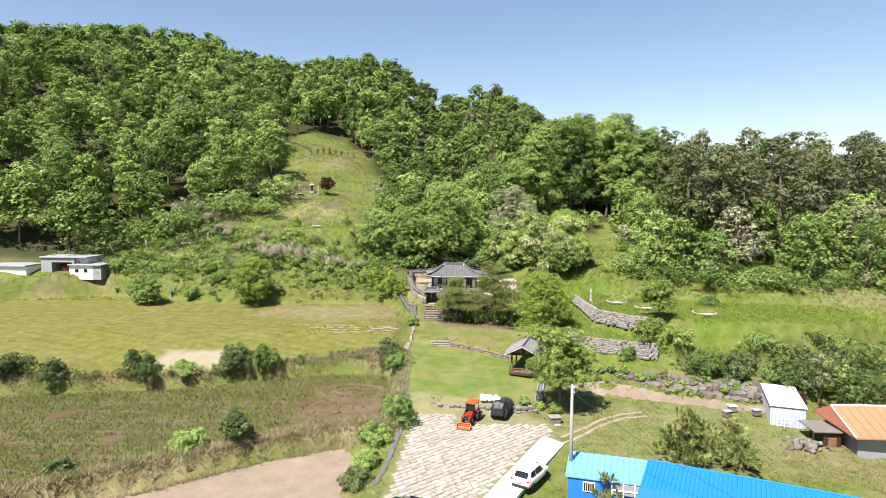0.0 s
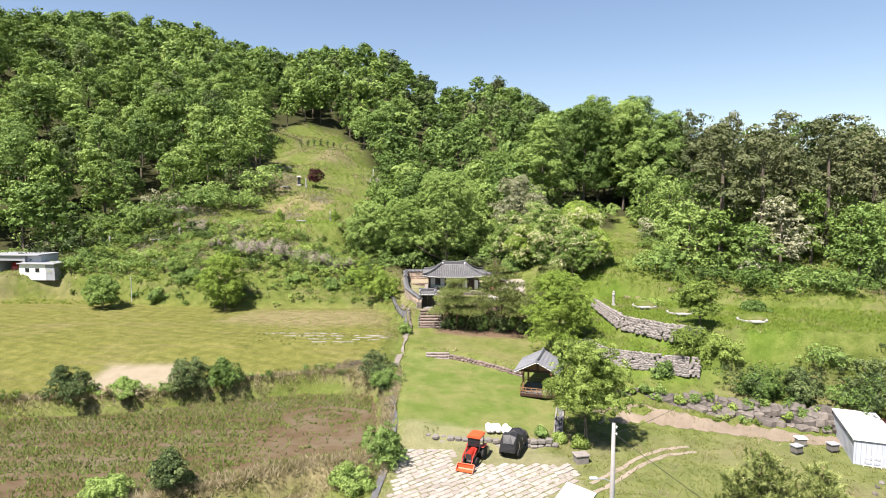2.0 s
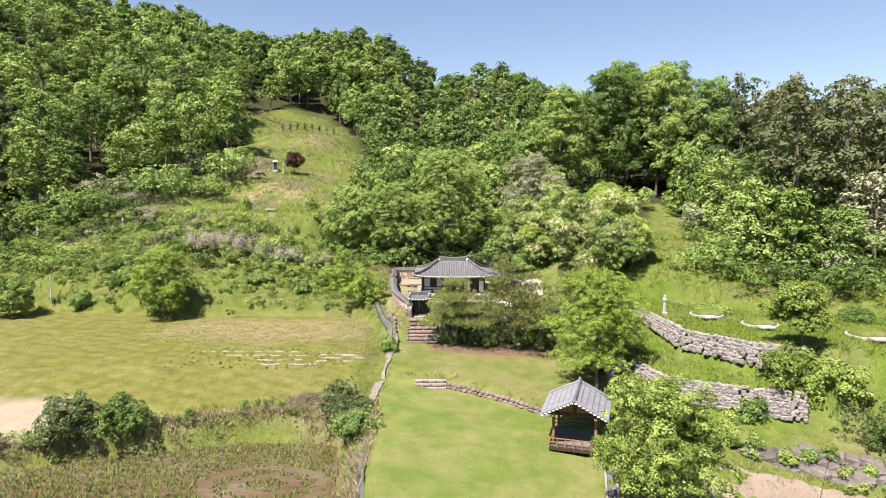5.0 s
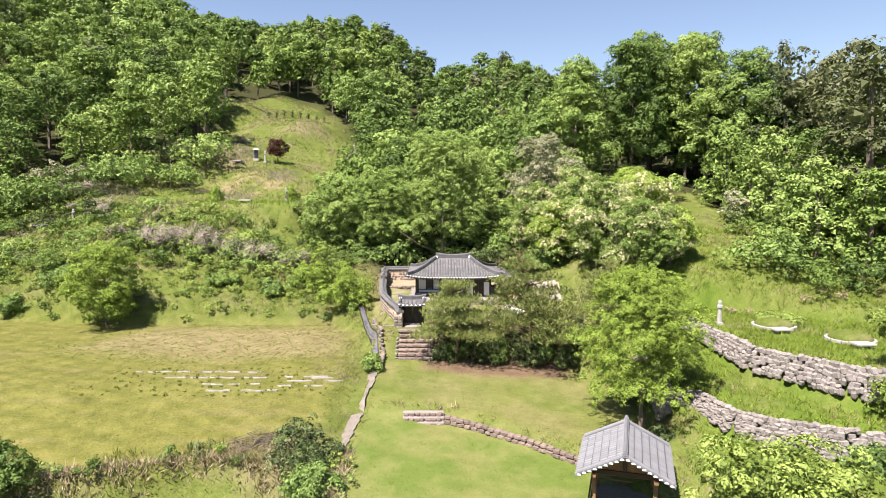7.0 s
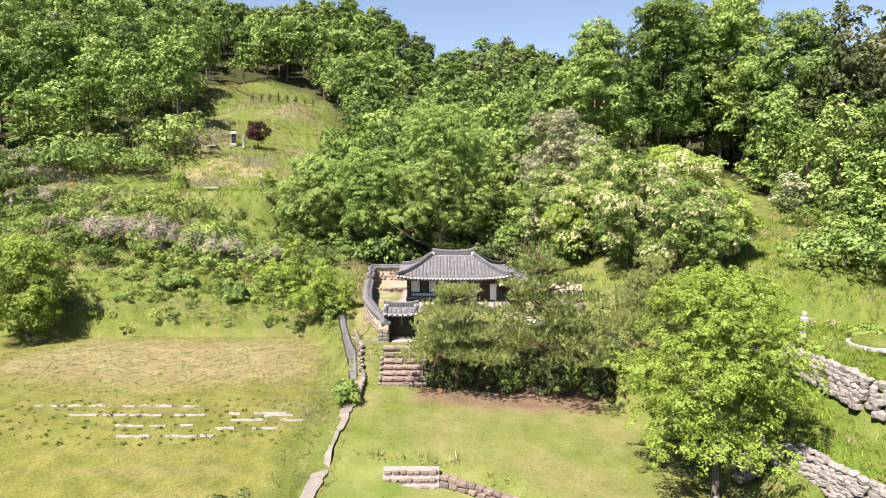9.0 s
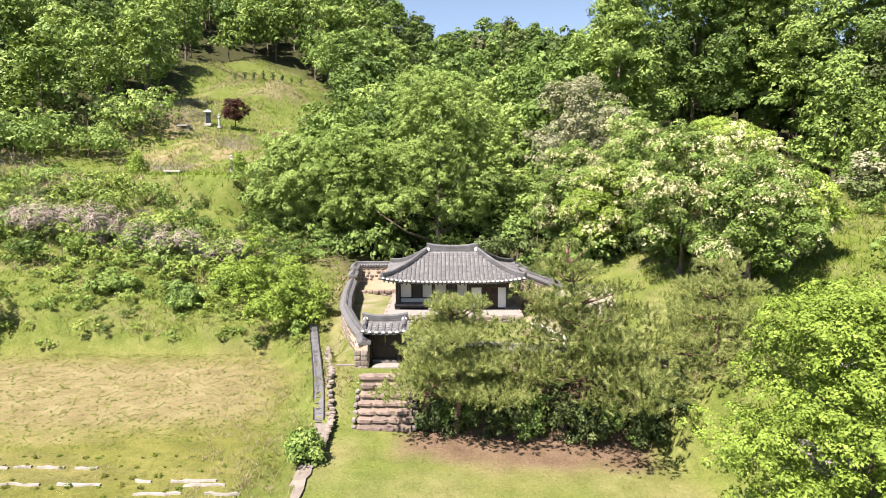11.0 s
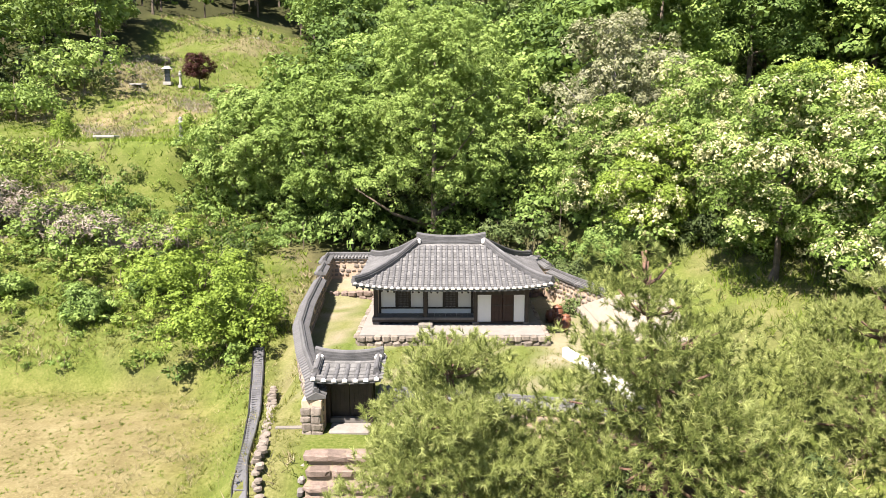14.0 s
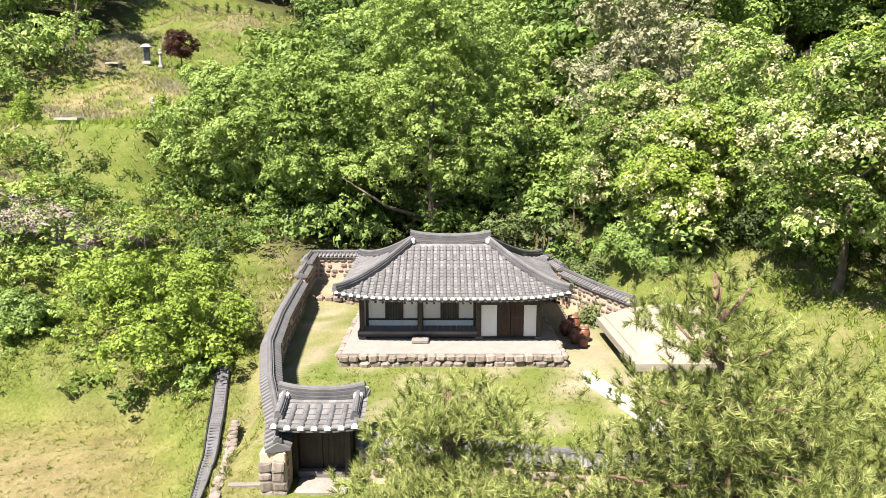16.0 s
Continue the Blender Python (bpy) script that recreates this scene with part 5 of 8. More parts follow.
stone_rows(podium, [(-2.5, 102.72), (6.4, 102.72)], lambda x, y: 5.4, 2, 0.4, 0.26, 0.26, "tan", 5, 0.0, 0.3)
stone_rows(podium, [(-2.5, 102.8), (-2.5, 110.8)], lambda x, y: 5.4, 2, 0.42, 0.27, 0.3, "tan", 6)
stone_rows(podium, [(6.38, 110.8), (6.38, 102.8)], lambda x, y: 5.4, 2, 0.42, 0.27, 0.3, "tan", 7)


# ---- gate ----
gate = thing("gate_house", "small wooden gate under a grey tiled gable roof", "gate")
gslope = Slope(-3.0, -0.58, 94.75, 97.15, -3.0, -0.58, 6.78, 7.15, 0.12, 0.06)
groof = part("roof", slab(gslope, "roof", TILE, 10, 12, 0.1), gate, "grey clay tile gable roof")
GC = [-2.86 + 0.357 * i for i in range(7)]
tile_columns(groof, gslope, GC, 94.75, lambda x: 95.9)
tile_columns(groof, gslope, GC, 97.15, lambda x: 96.0, -1)
tagged(part("flat_tiles", flat_tiles(gslope, -3.0, -0.6, 94.72, 95.9, 0.357 / 2, 0.2).mesh("flat_tiles", TILE_FLAT), groof), kind="stuff")
part("ridge", ridge_band([(-3.0 + 2.42 * i / 8, 95.95, 7.12 + 0.1 * abs(i / 4 - 1) ** 2) for i in range(9)], 0.28, 0.28, 5, 0.2).mesh("ridge", TILE), groof, "stacked tile ridge curving up at both ends")
for x in (-2.82, -0.76):
    part("verge_ridge", ridge_band([(x, 95.9 - 0.85 * i / 5, gslope.at(x, 95.9 - 0.85 * i / 5) + 0.02) for i in range(6)], 0.24, 0.2, 3).mesh("verge_ridge", TILE), groof)
    part("verge_end", Shape().box(x - 0.13, 95.72, 7.14, x + 0.13, 95.92, 7.36).mesh("verge_end", LIME, 0.05), groof, "white lime plaster end")
for x in (-2.55, -1.05):
    boxed("post", gate, WOOD_DARK, x - 0.09, 95.5, 4.95, x + 0.09, 95.7, 6.95, 0.015)
    boxed("post", gate, WOOD_DARK, x - 0.09, 96.3, 4.95, x + 0.09, 96.5, 6.95, 0.015)
    boxed("side_panel", gate, WOOD_DARK, x - 0.03, 95.7, 5.0, x + 0.03, 96.3, 6.9, 0.0)
boxed("lintel", gate, WOOD_DARK, -2.65, 95.48, 6.62, -0.95, 95.72, 6.82, 0.015)
boxed("threshold", gate, WOOD_GREY, -2.46, 95.5, 4.95, -1.14, 95.7, 5.12, 0.01)
for x0, x1 in ((-2.45, -1.81), (-1.79, -1.15)):
    lf = boxed("door_leaf", gate, WOOD_DARK, x0, 95.78, 5.05, x1, 95.84, 6.62, 0.006)
    for k in range(4):
        boxed("door_board", lf, WOOD_DARK, x0 + k * 0.16, 95.765, 5.06, x0 + 0.152 + k * 0.16, 95.78, 6.6, 0.003)
plate = boxed("number_plate", gate, LIME, -2.62, 95.40, 6.66, -2.3, 95.44, 6.82, 0.006, "small dark plate with pale bars")
boxed("plate_face", plate, WOOD_DARK, -2.6, 95.39, 6.68, -2.32, 95.40, 6.8, 0.0)
boxed("plate_bar", plate, LIME, -2.56, 95.383, 6.725, -2.36, 95.39, 6.755, 0.0)
boxed("step_slab", gate, MORTAR, -2.4, 94.75, 4.7, -1.0, 95.48, 4.98, 0.04)


# ---- courtyard walls ----
CAP_TILE = half_round(0.07, 0.07, 0.33, TILE, 5)


def court_wall(name, label, line, seed, foot=0.0, height=1.25, stones="tan", step=0.0):
    """A clay and stone wall along (x, y, foot z) points, under a small tiled roof."""
    w = tagged(new(name), label, "wall", kind="structure")
    rng = random.Random(seed)
    for a, b in zip(line, line[1:]):
        a, b = Vector(a), Vector(b)
        d = b - a
        n = Vector((-d.y, d.x, 0)).normalized()
        h = Vector((0, 0, height))
        lo = Vector((0, 0, -0.5))
        t = 0.2
        v = [a + n * t + lo, a - n * t + lo, b - n * t + lo, b + n * t + lo, a + n * t + h, a - n * t + h, b - n * t + h, b + n * t + h]
        part("core", Shape().add(v, [(0, 1, 2, 3), (7, 6, 5, 4), (0, 4, 5, 1), (1, 5, 6, 2), (2, 6, 7, 3), (3, 7, 4, 0)]).mesh("core", CLAY), w, "tan clay wall core")
        for sgn in (-1, 1):
            for r in range(int(height / 0.29)):
                for p, ang in along([a + n * t * sgn, b + n * t * sgn], 0.36 * rng.uniform(0.9, 1.15)):
                    if rng.random() < 0.86:
                        m = pose(p.x, p.y, p.z + 0.16 + 0.29 * r + rng.uniform(-0.03, 0.03), rng.uniform(-5, 5), rng.uniform(-8, 8), ang) @ Matrix.Diagonal((0.3 * rng.uniform(0.75, 1.15), 0.12, 0.19 * rng.uniform(0.7, 1.15), 1))
                        piece("stone", rng.choice(ROCKS[stones]), w, m)
        cap = Shape()
        e, rz = 0.33, 0.2
        pr = [(-e, height - 0.04), (e, height - 0.04), (e, height + 0.03), (0, height + rz), (-e, height + 0.03)]
        v = [p + n * o + Vector((0, 0, z)) for p in (a - d.normalized() * 0.05, b + d.normalized() * 0.05) for o, z in pr]
        cap.add(v, [(4, 3, 2, 1, 0), (5, 6, 7, 8, 9)] + [(i, (i + 1) % 5, 5 + (i + 1) % 5, 5 + i) for i in range(5)])
        part("cap_bed", cap.mesh("cap_bed", TILE_FLAT), w)
        part("cap_ridge", ridge_band([a + Vector((0, 0, height + rz - 0.03)), (a + b) / 2 + Vector((0, 0, height + rz - 0.04)), b + Vector((0, 0, height + rz - 0.03))], 0.22, 0.13, 2).mesh("cap_ridge", TILE), w, "stacked ridge tiles")
        pitch = math.degrees(math.atan2(rz - 0.03, e))
        for p, ang in along([a, b], 0.22):
            for sgn in (0, 180):
                m = pose(p.x, p.y, p.z, 0, 0, ang + sgn) @ pose(0, -e - 0.02, height + 0.03, pitch, 0, 0)
                piece("cover_tile", CAP_TILE, w, m)
    return w


court_wall("wall_west", "clay and stone courtyard wall under a grey tile cap", [(-2.78, 94.75, 4.95), (-3.05, 95.9, 5.1), (-3.95, 98.4, 5.25), (-4.85, 101.6, 5.35), (-5.3, 105, 5.45), (-5.55, 108, 5.5), (-5.75, 110.6, 5.55)], 1)
court_wall("wall_west_upper", "stepped upper end of the tile-capped courtyard wall", [(-5.75, 110.7, 5.95), (-5.85, 112.4, 6.05)], 2)
court_wall("wall_west_top", "stepped upper end of the tile-capped courtyard wall", [(-5.85, 112.5, 6.3), (-5.95, 114.3, 6.35)], 3)
court_wall("wall_north", "clay and stone wall behind the house under a tile cap", [(-5.95, 114.5, 6.3), (0.5, 114.6, 6.3), (7.2, 114.4, 6.3)], 4)
court_wall("wall_east_upper", "stepped tile-capped courtyard wall", [(7.4, 114.2, 6.3), (7.9, 111.6, 6.15)], 5)
court_wall("wall_east", "stepped tile-capped courtyard wall", [(8.0, 111.5, 5.9), (9.1, 108.6, 5.8), (10.2, 106.6, 5.7)], 6)
court_wall("wall_south", "low clay and stone courtyard wall under a grey tile cap", [(-0.7, 95.6, 4.5), (3, 95.1, 4.45), (8, 94.4, 4.35), (12.6, 93.6, 4.3)], 7, height=1.45)
boxed("corner_block", gate, CLAY, -3.28, 94.72, 4.4, -2.58, 95.4, 6.12, 0.03, "tan clay and stone gate pier")
stone_rows(gate, [(-3.3, 94.68), (-2.56, 94.68)], lambda x, y: 4.5, 5, 0.34, 0.28, 0.12, "tan", 8, name="pier_stone")
back_wall = tagged(new("terrace_edge"), "low dry stone edge below the rear terrace", "wall", kind="structure")
stone_rows(back_wall, [(-5.6, 111.15), (7.6, 112.2)], lambda x, y: 5.45, 2, 0.5, 0.32, 0.35, "red", 9)
east_kerb = thing("courtyard_kerb", "low white plastered kerb beside the courtyard", "kerb")
part("kerb", Shape().prism([(6.75, 101.2), (7.05, 101.3), (8.7, 96.6), (8.4, 96.4)], 5.2, 5.85).mesh("kerb", LIME, 0.05), east_kerb)

# ---- stone stairs up to the gate ----
stairs = thing("stone_stairs", "rough stone stairs climbing to the gate", "stairs")
for r in range(7):
    y0, z0 = 90.95 + 0.31 * r, 3.05 + 0.262 * r + 0.008 * r * r
    boxed("step_core", stairs, SOIL, -2.68, y0 + 0.08, z0 - 0.4, -0.16, y0 + 0.5, z0 + 0.2, 0.02)
    for p, a in along([(-2.72, y0), (-0.14, y0)], 0.62 + 0.1 * (r % 3)):
        rr = random.Random(r * 37 + int(p.x * 100))
        piece("step_stone", rr.choice(ROCKS["red"]), stairs, pose(p.x + rr.uniform(-0.05, 0.05), y0 + 0.2, z0 + 0.1, rr.uniform(-3, 3), rr.uniform(-4, 4), rr.uniform(-4, 4)) @ Matrix.Diagonal((rr.uniform(0.62, 0.85), 0.44, 0.24, 1)))
for side in (-2.85, -0.02):
    stone_rows(stairs, [(side, 91.0), (side, 93.1)], lambda x, y: 2.95 + 0.84 * (y - 91), 1, 0.3, 0.22, 0.2, "wall", 11, name="side_stone")

# ---- storage jars and the thatched hut ----
JAR_MAT = surface("brown_glaze", (0.09, 0.035, 0.02), (0.2, 0.085, 0.05), 3, 20, 0.35, relief=0.05)


def lathe(profile, sides=16):
    v, f = [], []
    for r, z in profile:
        v += [(r * math.cos(2 * math.pi * k / sides), r * math.sin(2 * math.pi * k / sides), z) for k in range(sides)]
    for i in range(len(profile) - 1):
        for k in range(sides):
            q = (k + 1) % sides
            f.append((i * sides + k, i * sides + q, (i + 1) * sides + q, (i + 1) * sides + k))
    f.append(tuple(reversed(range(sides))))
    f.append(tuple(range((len(profile) - 1) * sides, len(profile) * sides)))
    return v, f


def make_jar(x, y, s):
    j = thing("storage_jar", "brown glazed earthenware jar with a lid", "jar", x, y, gz(x, y), 0, "jars beside the house")
    part("body", mesh_of("body", *lathe([(0.14 * s, 0), (0.24 * s, 0.18 * s), (0.27 * s, 0.36 * s), (0.22 * s, 0.52 * s), (0.18 * s, 0.56 * s)]), JAR_MAT, True), j)
    part("lid", mesh_of("lid", *lathe([(0.21 * s, 0.56 * s), (0.22 * s, 0.6 * s), (0.1 * s, 0.64 * s), (0.04 * s, 0.68 * s)]), JAR_MAT, True), j, "domed lid")


for x, y, s in ((7.15, 106.5, 1.1), (7.45, 106.1, 1.0), (7.6, 107.0, 1.25), (7.35, 105.4, 0.9), (7.8, 105.7, 1.05), (7.6, 104.9, 0.8)):
    make_jar(x, y, s)
hut = thing("thatched_hut", "low hut with clay walls under pale straw thatch", "hut")
hs = Slope(8.5, 15.0, 100.6, 106.4, 10.2, 13.2, 6.35, 7.75, 0.0, -0.12)
part("thatch_roof", slab(hs, "thatch_roof", THATCH, 30, 28, 0.28), hut, "pale straw thatch hip roof")
boxed("wall", hut, CLAY, 9.1, 101.2, 4.9, 14.4, 105.8, 6.4, 0.02)
for i in range(9):
    x = 8.7 + i * 0.75
    part("roof_rope", Shape().add(*tube([(x, y, hs.at(x, y) + 0.02) for y in np.linspace(100.65, 106.3, 12)], [0.02] * 12, 5)).mesh("roof_rope", THATCH), hut)

# ---- sheets and strips on the ground ----
def rough_edge(poly, step=0.8, amount=0.22, seed=0):
    """The polygon's outline cut into short uneven stretches."""
    rng = random.Random(seed)
    out = []
    for (ax, ay), (bx, by) in zip(poly, poly[1:] + poly[:1]):
        n = max(1, int(math.hypot(bx - ax, by - ay) / step))
        out += [(ax + (bx - ax) * i / n + rng.uniform(-amount, amount), ay + (by - ay) * i / n + rng.uniform(-amount, amount)) for i in range(n)]
    return out


def flat_sheet(name, label, category, poly, z, mat, seed=0, amount=0.22):
    me = mesh_of(name, [(x, y, z) for x, y in rough_edge(poly, 0.8, amount, seed)], [], mat)
    bm = bmesh.new()
    bm.from_mesh(me)
    bm.verts.ensure_lookup_table()
    bm.faces.new(bm.verts[:])
    bmesh.ops.triangulate(bm, faces=bm.faces[:])
    bmesh.ops.recalc_face_normals(bm, faces=bm.faces)
    for f in bm.faces:
        if f.normal.z < 0:
            f.normal_flip()
    bm.to_mesh(me)
    bm.free()
    return tagged(new(name, me), label, category, kind="structure")


def strip_mesh(name, points, width, mat, lift=0.03, thick=0.06, seed=0, ragged=0.0, aside=0.0):
    """A path, rut or channel that follows the ground along points."""
    rng = random.Random(seed)
    s = Shape()
    places = along(points, 0.4)
    v = []
    for p, a in places:
        nx, ny = -math.sin(radians(a)), math.cos(radians(a))
        for sgn in (-1, 1):
            w = aside + sgn * width / 2 * (1 + ragged * rng.uniform(-1, 1))
            x, y = p.x + nx * w, p.y + ny * w
            v.append((x, y, gz(x, y) + lift))
    n = len(places)
    v += [(x, y, z - thick - lift) for x, y, z in v]
    f = [(2 * i, 2 * i + 2, 2 * i + 3, 2 * i + 1) for i in range(n - 1)]
    f += [(2 * n + 2 * i, 2 * i, 2 * i + 2, 2 * n + 2 * i + 2) for i in range(n - 1)] + [(2 * i + 1, 2 * n + 2 * i + 1, 2 * n + 2 * i + 3, 2 * i + 3) for i in range(n - 1)]
    return s.add(v, f).mesh(name, mat)


def strip(name, label, category, points, width, mat, lift=0.03, thick=0.06, seed=0, ragged=0.0, kind="structure"):
    return tagged(new(name, strip_mesh(name, points, width, mat, lift, thick, seed, ragged)), label, category, kind=kind)


flat_sheet("paddy_water", "flooded rice paddy with brown muddy water", "rice paddy", PADDY, 0.0, PADDY_MAT, 1, 0.3)
flat_sheet("dirt_field", "bare brown ploughed field", "field", DIRT, -1.58, SOIL, 2, 0.2)
strip("garden_path", "narrow worn stone path beside the lawn", "path", [(-4.4, 91.4), (-4.1, 89), (-4.4, 84), (-4.7, 78), (-4.8, 74), (-4.6, 70)], 0.62, PATH_STONE, 0.09, 0.1, 3, 0.25)
path_edge = tagged(new("path_edge"), "rough low stone edge between drain and grass path", "stone edge", kind="structure")
stone_rows(path_edge, [(-3.95, 88.6), (-4.0, 91.2), (-4.5, 94), (-5.0, 96.5), (-5.65, 99.4)], lambda x, y: gz(x - 0.3, y) - 0.05, 3, 0.24, 0.15, 0.26, "tan", 77, -0.06, 0.25)
low_kerb = thing("stepping_slab", "narrow pale stone slab across the grass path", "slab", -3.8, 95.1, gz(-3.8, 95.1), 3)
boxed("slab", low_kerb, STONE_PALE, -0.5, -0.08, -0.1, 0.5, 0.08, 0.07, 0.02)
_line = [(-7.3, 103.4), (-6.75, 101.2), (-6.0, 98.2), (-5.35, 95.3), (-4.8, 92.8), (-4.5, 91.2)]
drain = strip("drain_channel", "narrow grey ribbed drain channel with black edges beside the courtyard wall", "drain", _line, 0.44, DRAIN, 0.09, 0.1, 4, 0.05)
for _s in (-1, 1):
    part("channel_lip", strip_mesh("channel_lip", _line, 0.05, TARP, 0.14, 0.1, 5 + _s, 0.1, 0.24 * _s), drain, "black channel lip")
for _p, _a in along(_line, 0.16):
    boxed("channel_rib", drain, DRAIN, _p.x - 0.16, _p.y - 0.025, gz(_p.x, _p.y) + 0.08, _p.x + 0.16, _p.y + 0.025, gz(_p.x, _p.y) + 0.1, 0.0)
strip("lower_channel", "grey concrete drain channel beside the lot", "drain", [(-4.6, 70), (-4.2, 66), (-3.7, 62), (-4.0, 57), (-4.6, 51), (-5.4, 46.5)], 0.55, DRAIN, 0.06, 0.12, 5, 0.05)
strip("dirt_track", "dry pale dirt track below the boulder wall", "track", [(13.5, 66.2), (18, 67.0), (24, 65.0), (30, 63.2), (34, 62.2)], 2.0, SOIL, 0.03, 0.06, 6, 0.25)
for k in (0, 1):
    strip("wheel_rut", "worn dirt wheel rut through the grass", "track", [(10.6, 54.6 - 1.3 * k), (13, 56.6 - 1.2 * k), (15.5, 59 - 1.1 * k), (18, 60.6 - k), (20.5, 61.2 - k)], 0.36, SAND, 0.025, 0.05, 7 + k, 0.35)

# ---- paved lot ----
drive = tagged(new("concrete_drive", Shape().add([(x, y, -0.2 + 0.03 * (y - 54) + dz) for dz in (0.06, -0.2) for x, y in ((9.1, 54.8), (10.8, 53.2), (6.6, 46), (2.2, 38), (-2.0, 34), (-4.4, 36), (2.4, 42.9))],
               [(0, 6, 5, 4, 3, 2, 1), (7, 8, 9, 10, 11, 12, 13)] + [(i, (i + 1) % 7, 7 + (i + 1) % 7, 7 + i) for i in range(7)]).mesh("concrete_drive", CONCRETE)), "bright smooth concrete driveway slab", "driveway", kind="structure")
DRIVE = [(9.1, 54.8), (10.8, 53.2), (6.6, 46), (2.2, 38), (-2.0, 34), (-4.4, 36), (2.4, 42.9)]

# ---- lawn wall, steps and boulders ----
lot_wall = tagged(new("lot_wall"), "low wall of pale field stones between lot and lawn", "wall", kind="structure")
stone_rows(lot_wall, [(-1.2, 61.2), (2.5, 60.9), (6.4, 60.5), (9.4, 60.6)], lambda x, y: gz(x, y - 0.4) - 0.08, 2, 0.6, 0.36, 0.5, "pale", 21, 0.12, 0.3)
low_wall = tagged(new("lawn_wall"), "low curved dry stone wall between two lawns", "wall", kind="structure")
stone_rows(low_wall, [(1.0, 80.4), (3, 79.6), (6, 77.9), (8.6, 75.9)], lambda x, y: gz(x - 0.3, y - 0.8), 2, 0.42, 0.26, 0.35, "red", 22, 0.05)
lawn_steps = thing("lawn_steps", "four rows of rounded stones set in pale mortar as garden steps", "steps")
for r in range(4):
    y0, z0 = 79.75 + 0.36 * r, 1.62 + 0.2 * r
    boxed("mortar_bed", lawn_steps, MORTAR, -1.62, y0, z0 - 0.35, 0.98, y0 + 0.44, z0 + 0.2, 0.03, "pale mortar bed")
    for p, a in along([(-1.55, y0), (0.92, y0)], 0.34):
        rr = random.Random(r * 91 + int(p.x * 100))
        piece("step_stone", rr.choice(ROCKS["red"]), lawn_steps, pose(p.x + rr.uniform(-0.04, 0.04), p.y + 0.02, z0 + 0.09 + rr.uniform(-0.02, 0.02), rr.uniform(-5, 5), rr.uniform(-8, 8), rr.uniform(-10, 10)) @ Matrix.Diagonal((0.35 * rr.uniform(0.8, 1.2), 0.3, 0.2 * rr.uniform(0.85, 1.1), 1)))

# ---- pavilion ----
pav = thing("pavilion", "open wooden pavilion with a pale tiled gable roof", "pavilion", 9.7, 71.4, 0.85, -17)
for x in (-1.35, 1.35):
    for y in (-1.5, 1.5):
        part("column", Shape().rod((x, y, -0.4), (x, y, 2.75), 0.1, sides=10).mesh("column", WOOD_WARM, smooth_shade=True), pav)
floor_p = boxed("floor", pav, WOOD_GREY, -1.55, -1.75, 0.35, 1.55, 1.75, 0.5, 0.01, "grey wooden plank floor")
for i in range(11):
    piece("plank", Shape().box(0.005, 0, 0, 0.275, 3.5, 0.03).mesh("plank", WOOD_GREY), floor_p, pose(-1.55 + 0.281 * i, -1.75, 0.5))
boxed("floor_beam", pav, WOOD_BROWN, -1.6, -1.82, 0.2, 1.6, -1.72, 0.48, 0.01)
boxed("floor_beam", pav, WOOD_BROWN, -1.62, -1.72, 0.2, -1.55, 1.72, 0.48, 0.01)
for x in (-1.4, 0, 1.4):
    boxed("floor_post", pav, WOOD_BROWN, x - 0.08, -1.7, -0.35, x + 0.08, -1.54, 0.35, 0.01)
for z in (0.72, 0.98):
    boxed("rail", pav, WOOD_WARM, -1.65, -1.84, z, 1.65, -1.78, z + 0.06, 0.008)
    boxed("rail", pav, WOOD_WARM, -1.66, -1.78, z, -1.6, 1.78, z + 0.06, 0.008)
    boxed("rail", pav, WOOD_WARM, -1.6, 1.74, z, 1.6, 1.8, z + 0.06, 0.008)
for i in range(7):
    boxed("rail_post", pav, WOOD_WARM, -1.63 + 0.53 * i, -1.85, 0.4, -1.55 + 0.53 * i, -1.77, 1.06, 0.008)
for x in (-1.35, 1.35):
    boxed("beam", pav, WOOD_WARM, x - 0.1, -2.2, 2.55, x + 0.1, 2.2, 2.75, 0.012)
for y in (-1.5, 1.5):
    boxed("beam", pav, WOOD_BROWN, -1.9, y - 0.1, 2.5, 1.9, y + 0.1, 2.72, 0.012)
    boxed("king_post", pav, WOOD_BROWN, -0.1, y - 0.08, 2.72, 0.1, y + 0.08, 3.5, 0.012)
    part("gable_board", Shape().add([(-1.5, y - 0.03, 2.72), (1.5, y - 0.03, 2.72), (0, y - 0.03, 3.55), (-1.5, y + 0.03, 2.72), (1.5, y + 0.03, 2.72), (0, y + 0.03, 3.55)], [(0, 1, 2), (5, 4, 3), (0, 3, 4, 1), (1, 4, 5, 2), (2, 5, 3, 0)]).mesh("gable_board", WOOD_WARM), pav)
proof = part("roof", Shape().add([(sx * 2.15, y, 2.62 + dz) if sx else (0, y, 3.68 + dz) for dz in (0, -0.1) for y in (-2.3, 2.3) for sx in (-1, 0, 1)],
             [(0, 1, 4, 3), (1, 2, 5, 4), (9, 10, 7, 6), (10, 11, 8, 7), (6, 7, 1, 0), (7, 8, 2, 1), (3, 4, 10, 9), (4, 5, 11, 10), (0, 3, 9, 6), (8, 11, 5, 2)]).mesh("roof", TILE_PALE), pav, "pale grey tile gable roof")
PAV_COVER = half_round(0.075, 0.07, 0.36, TILE_PALE, 5)
_rise = math.degrees(math.atan2(1.06, 2.15))
for sgn, turn in ((-1, -90), (1, 90)):
    for i in range(18):
        for k in range(6):
            y = -2.22 + i * 0.261
            piece("cover_tile", PAV_COVER, proof, pose(sgn * (2.15 - 0.36 * k), y, 2.63 + 0.36 * k * 1.06 / 2.15, 0, 0, turn) @ pose(0, 0, 0, _rise, 0, 0))
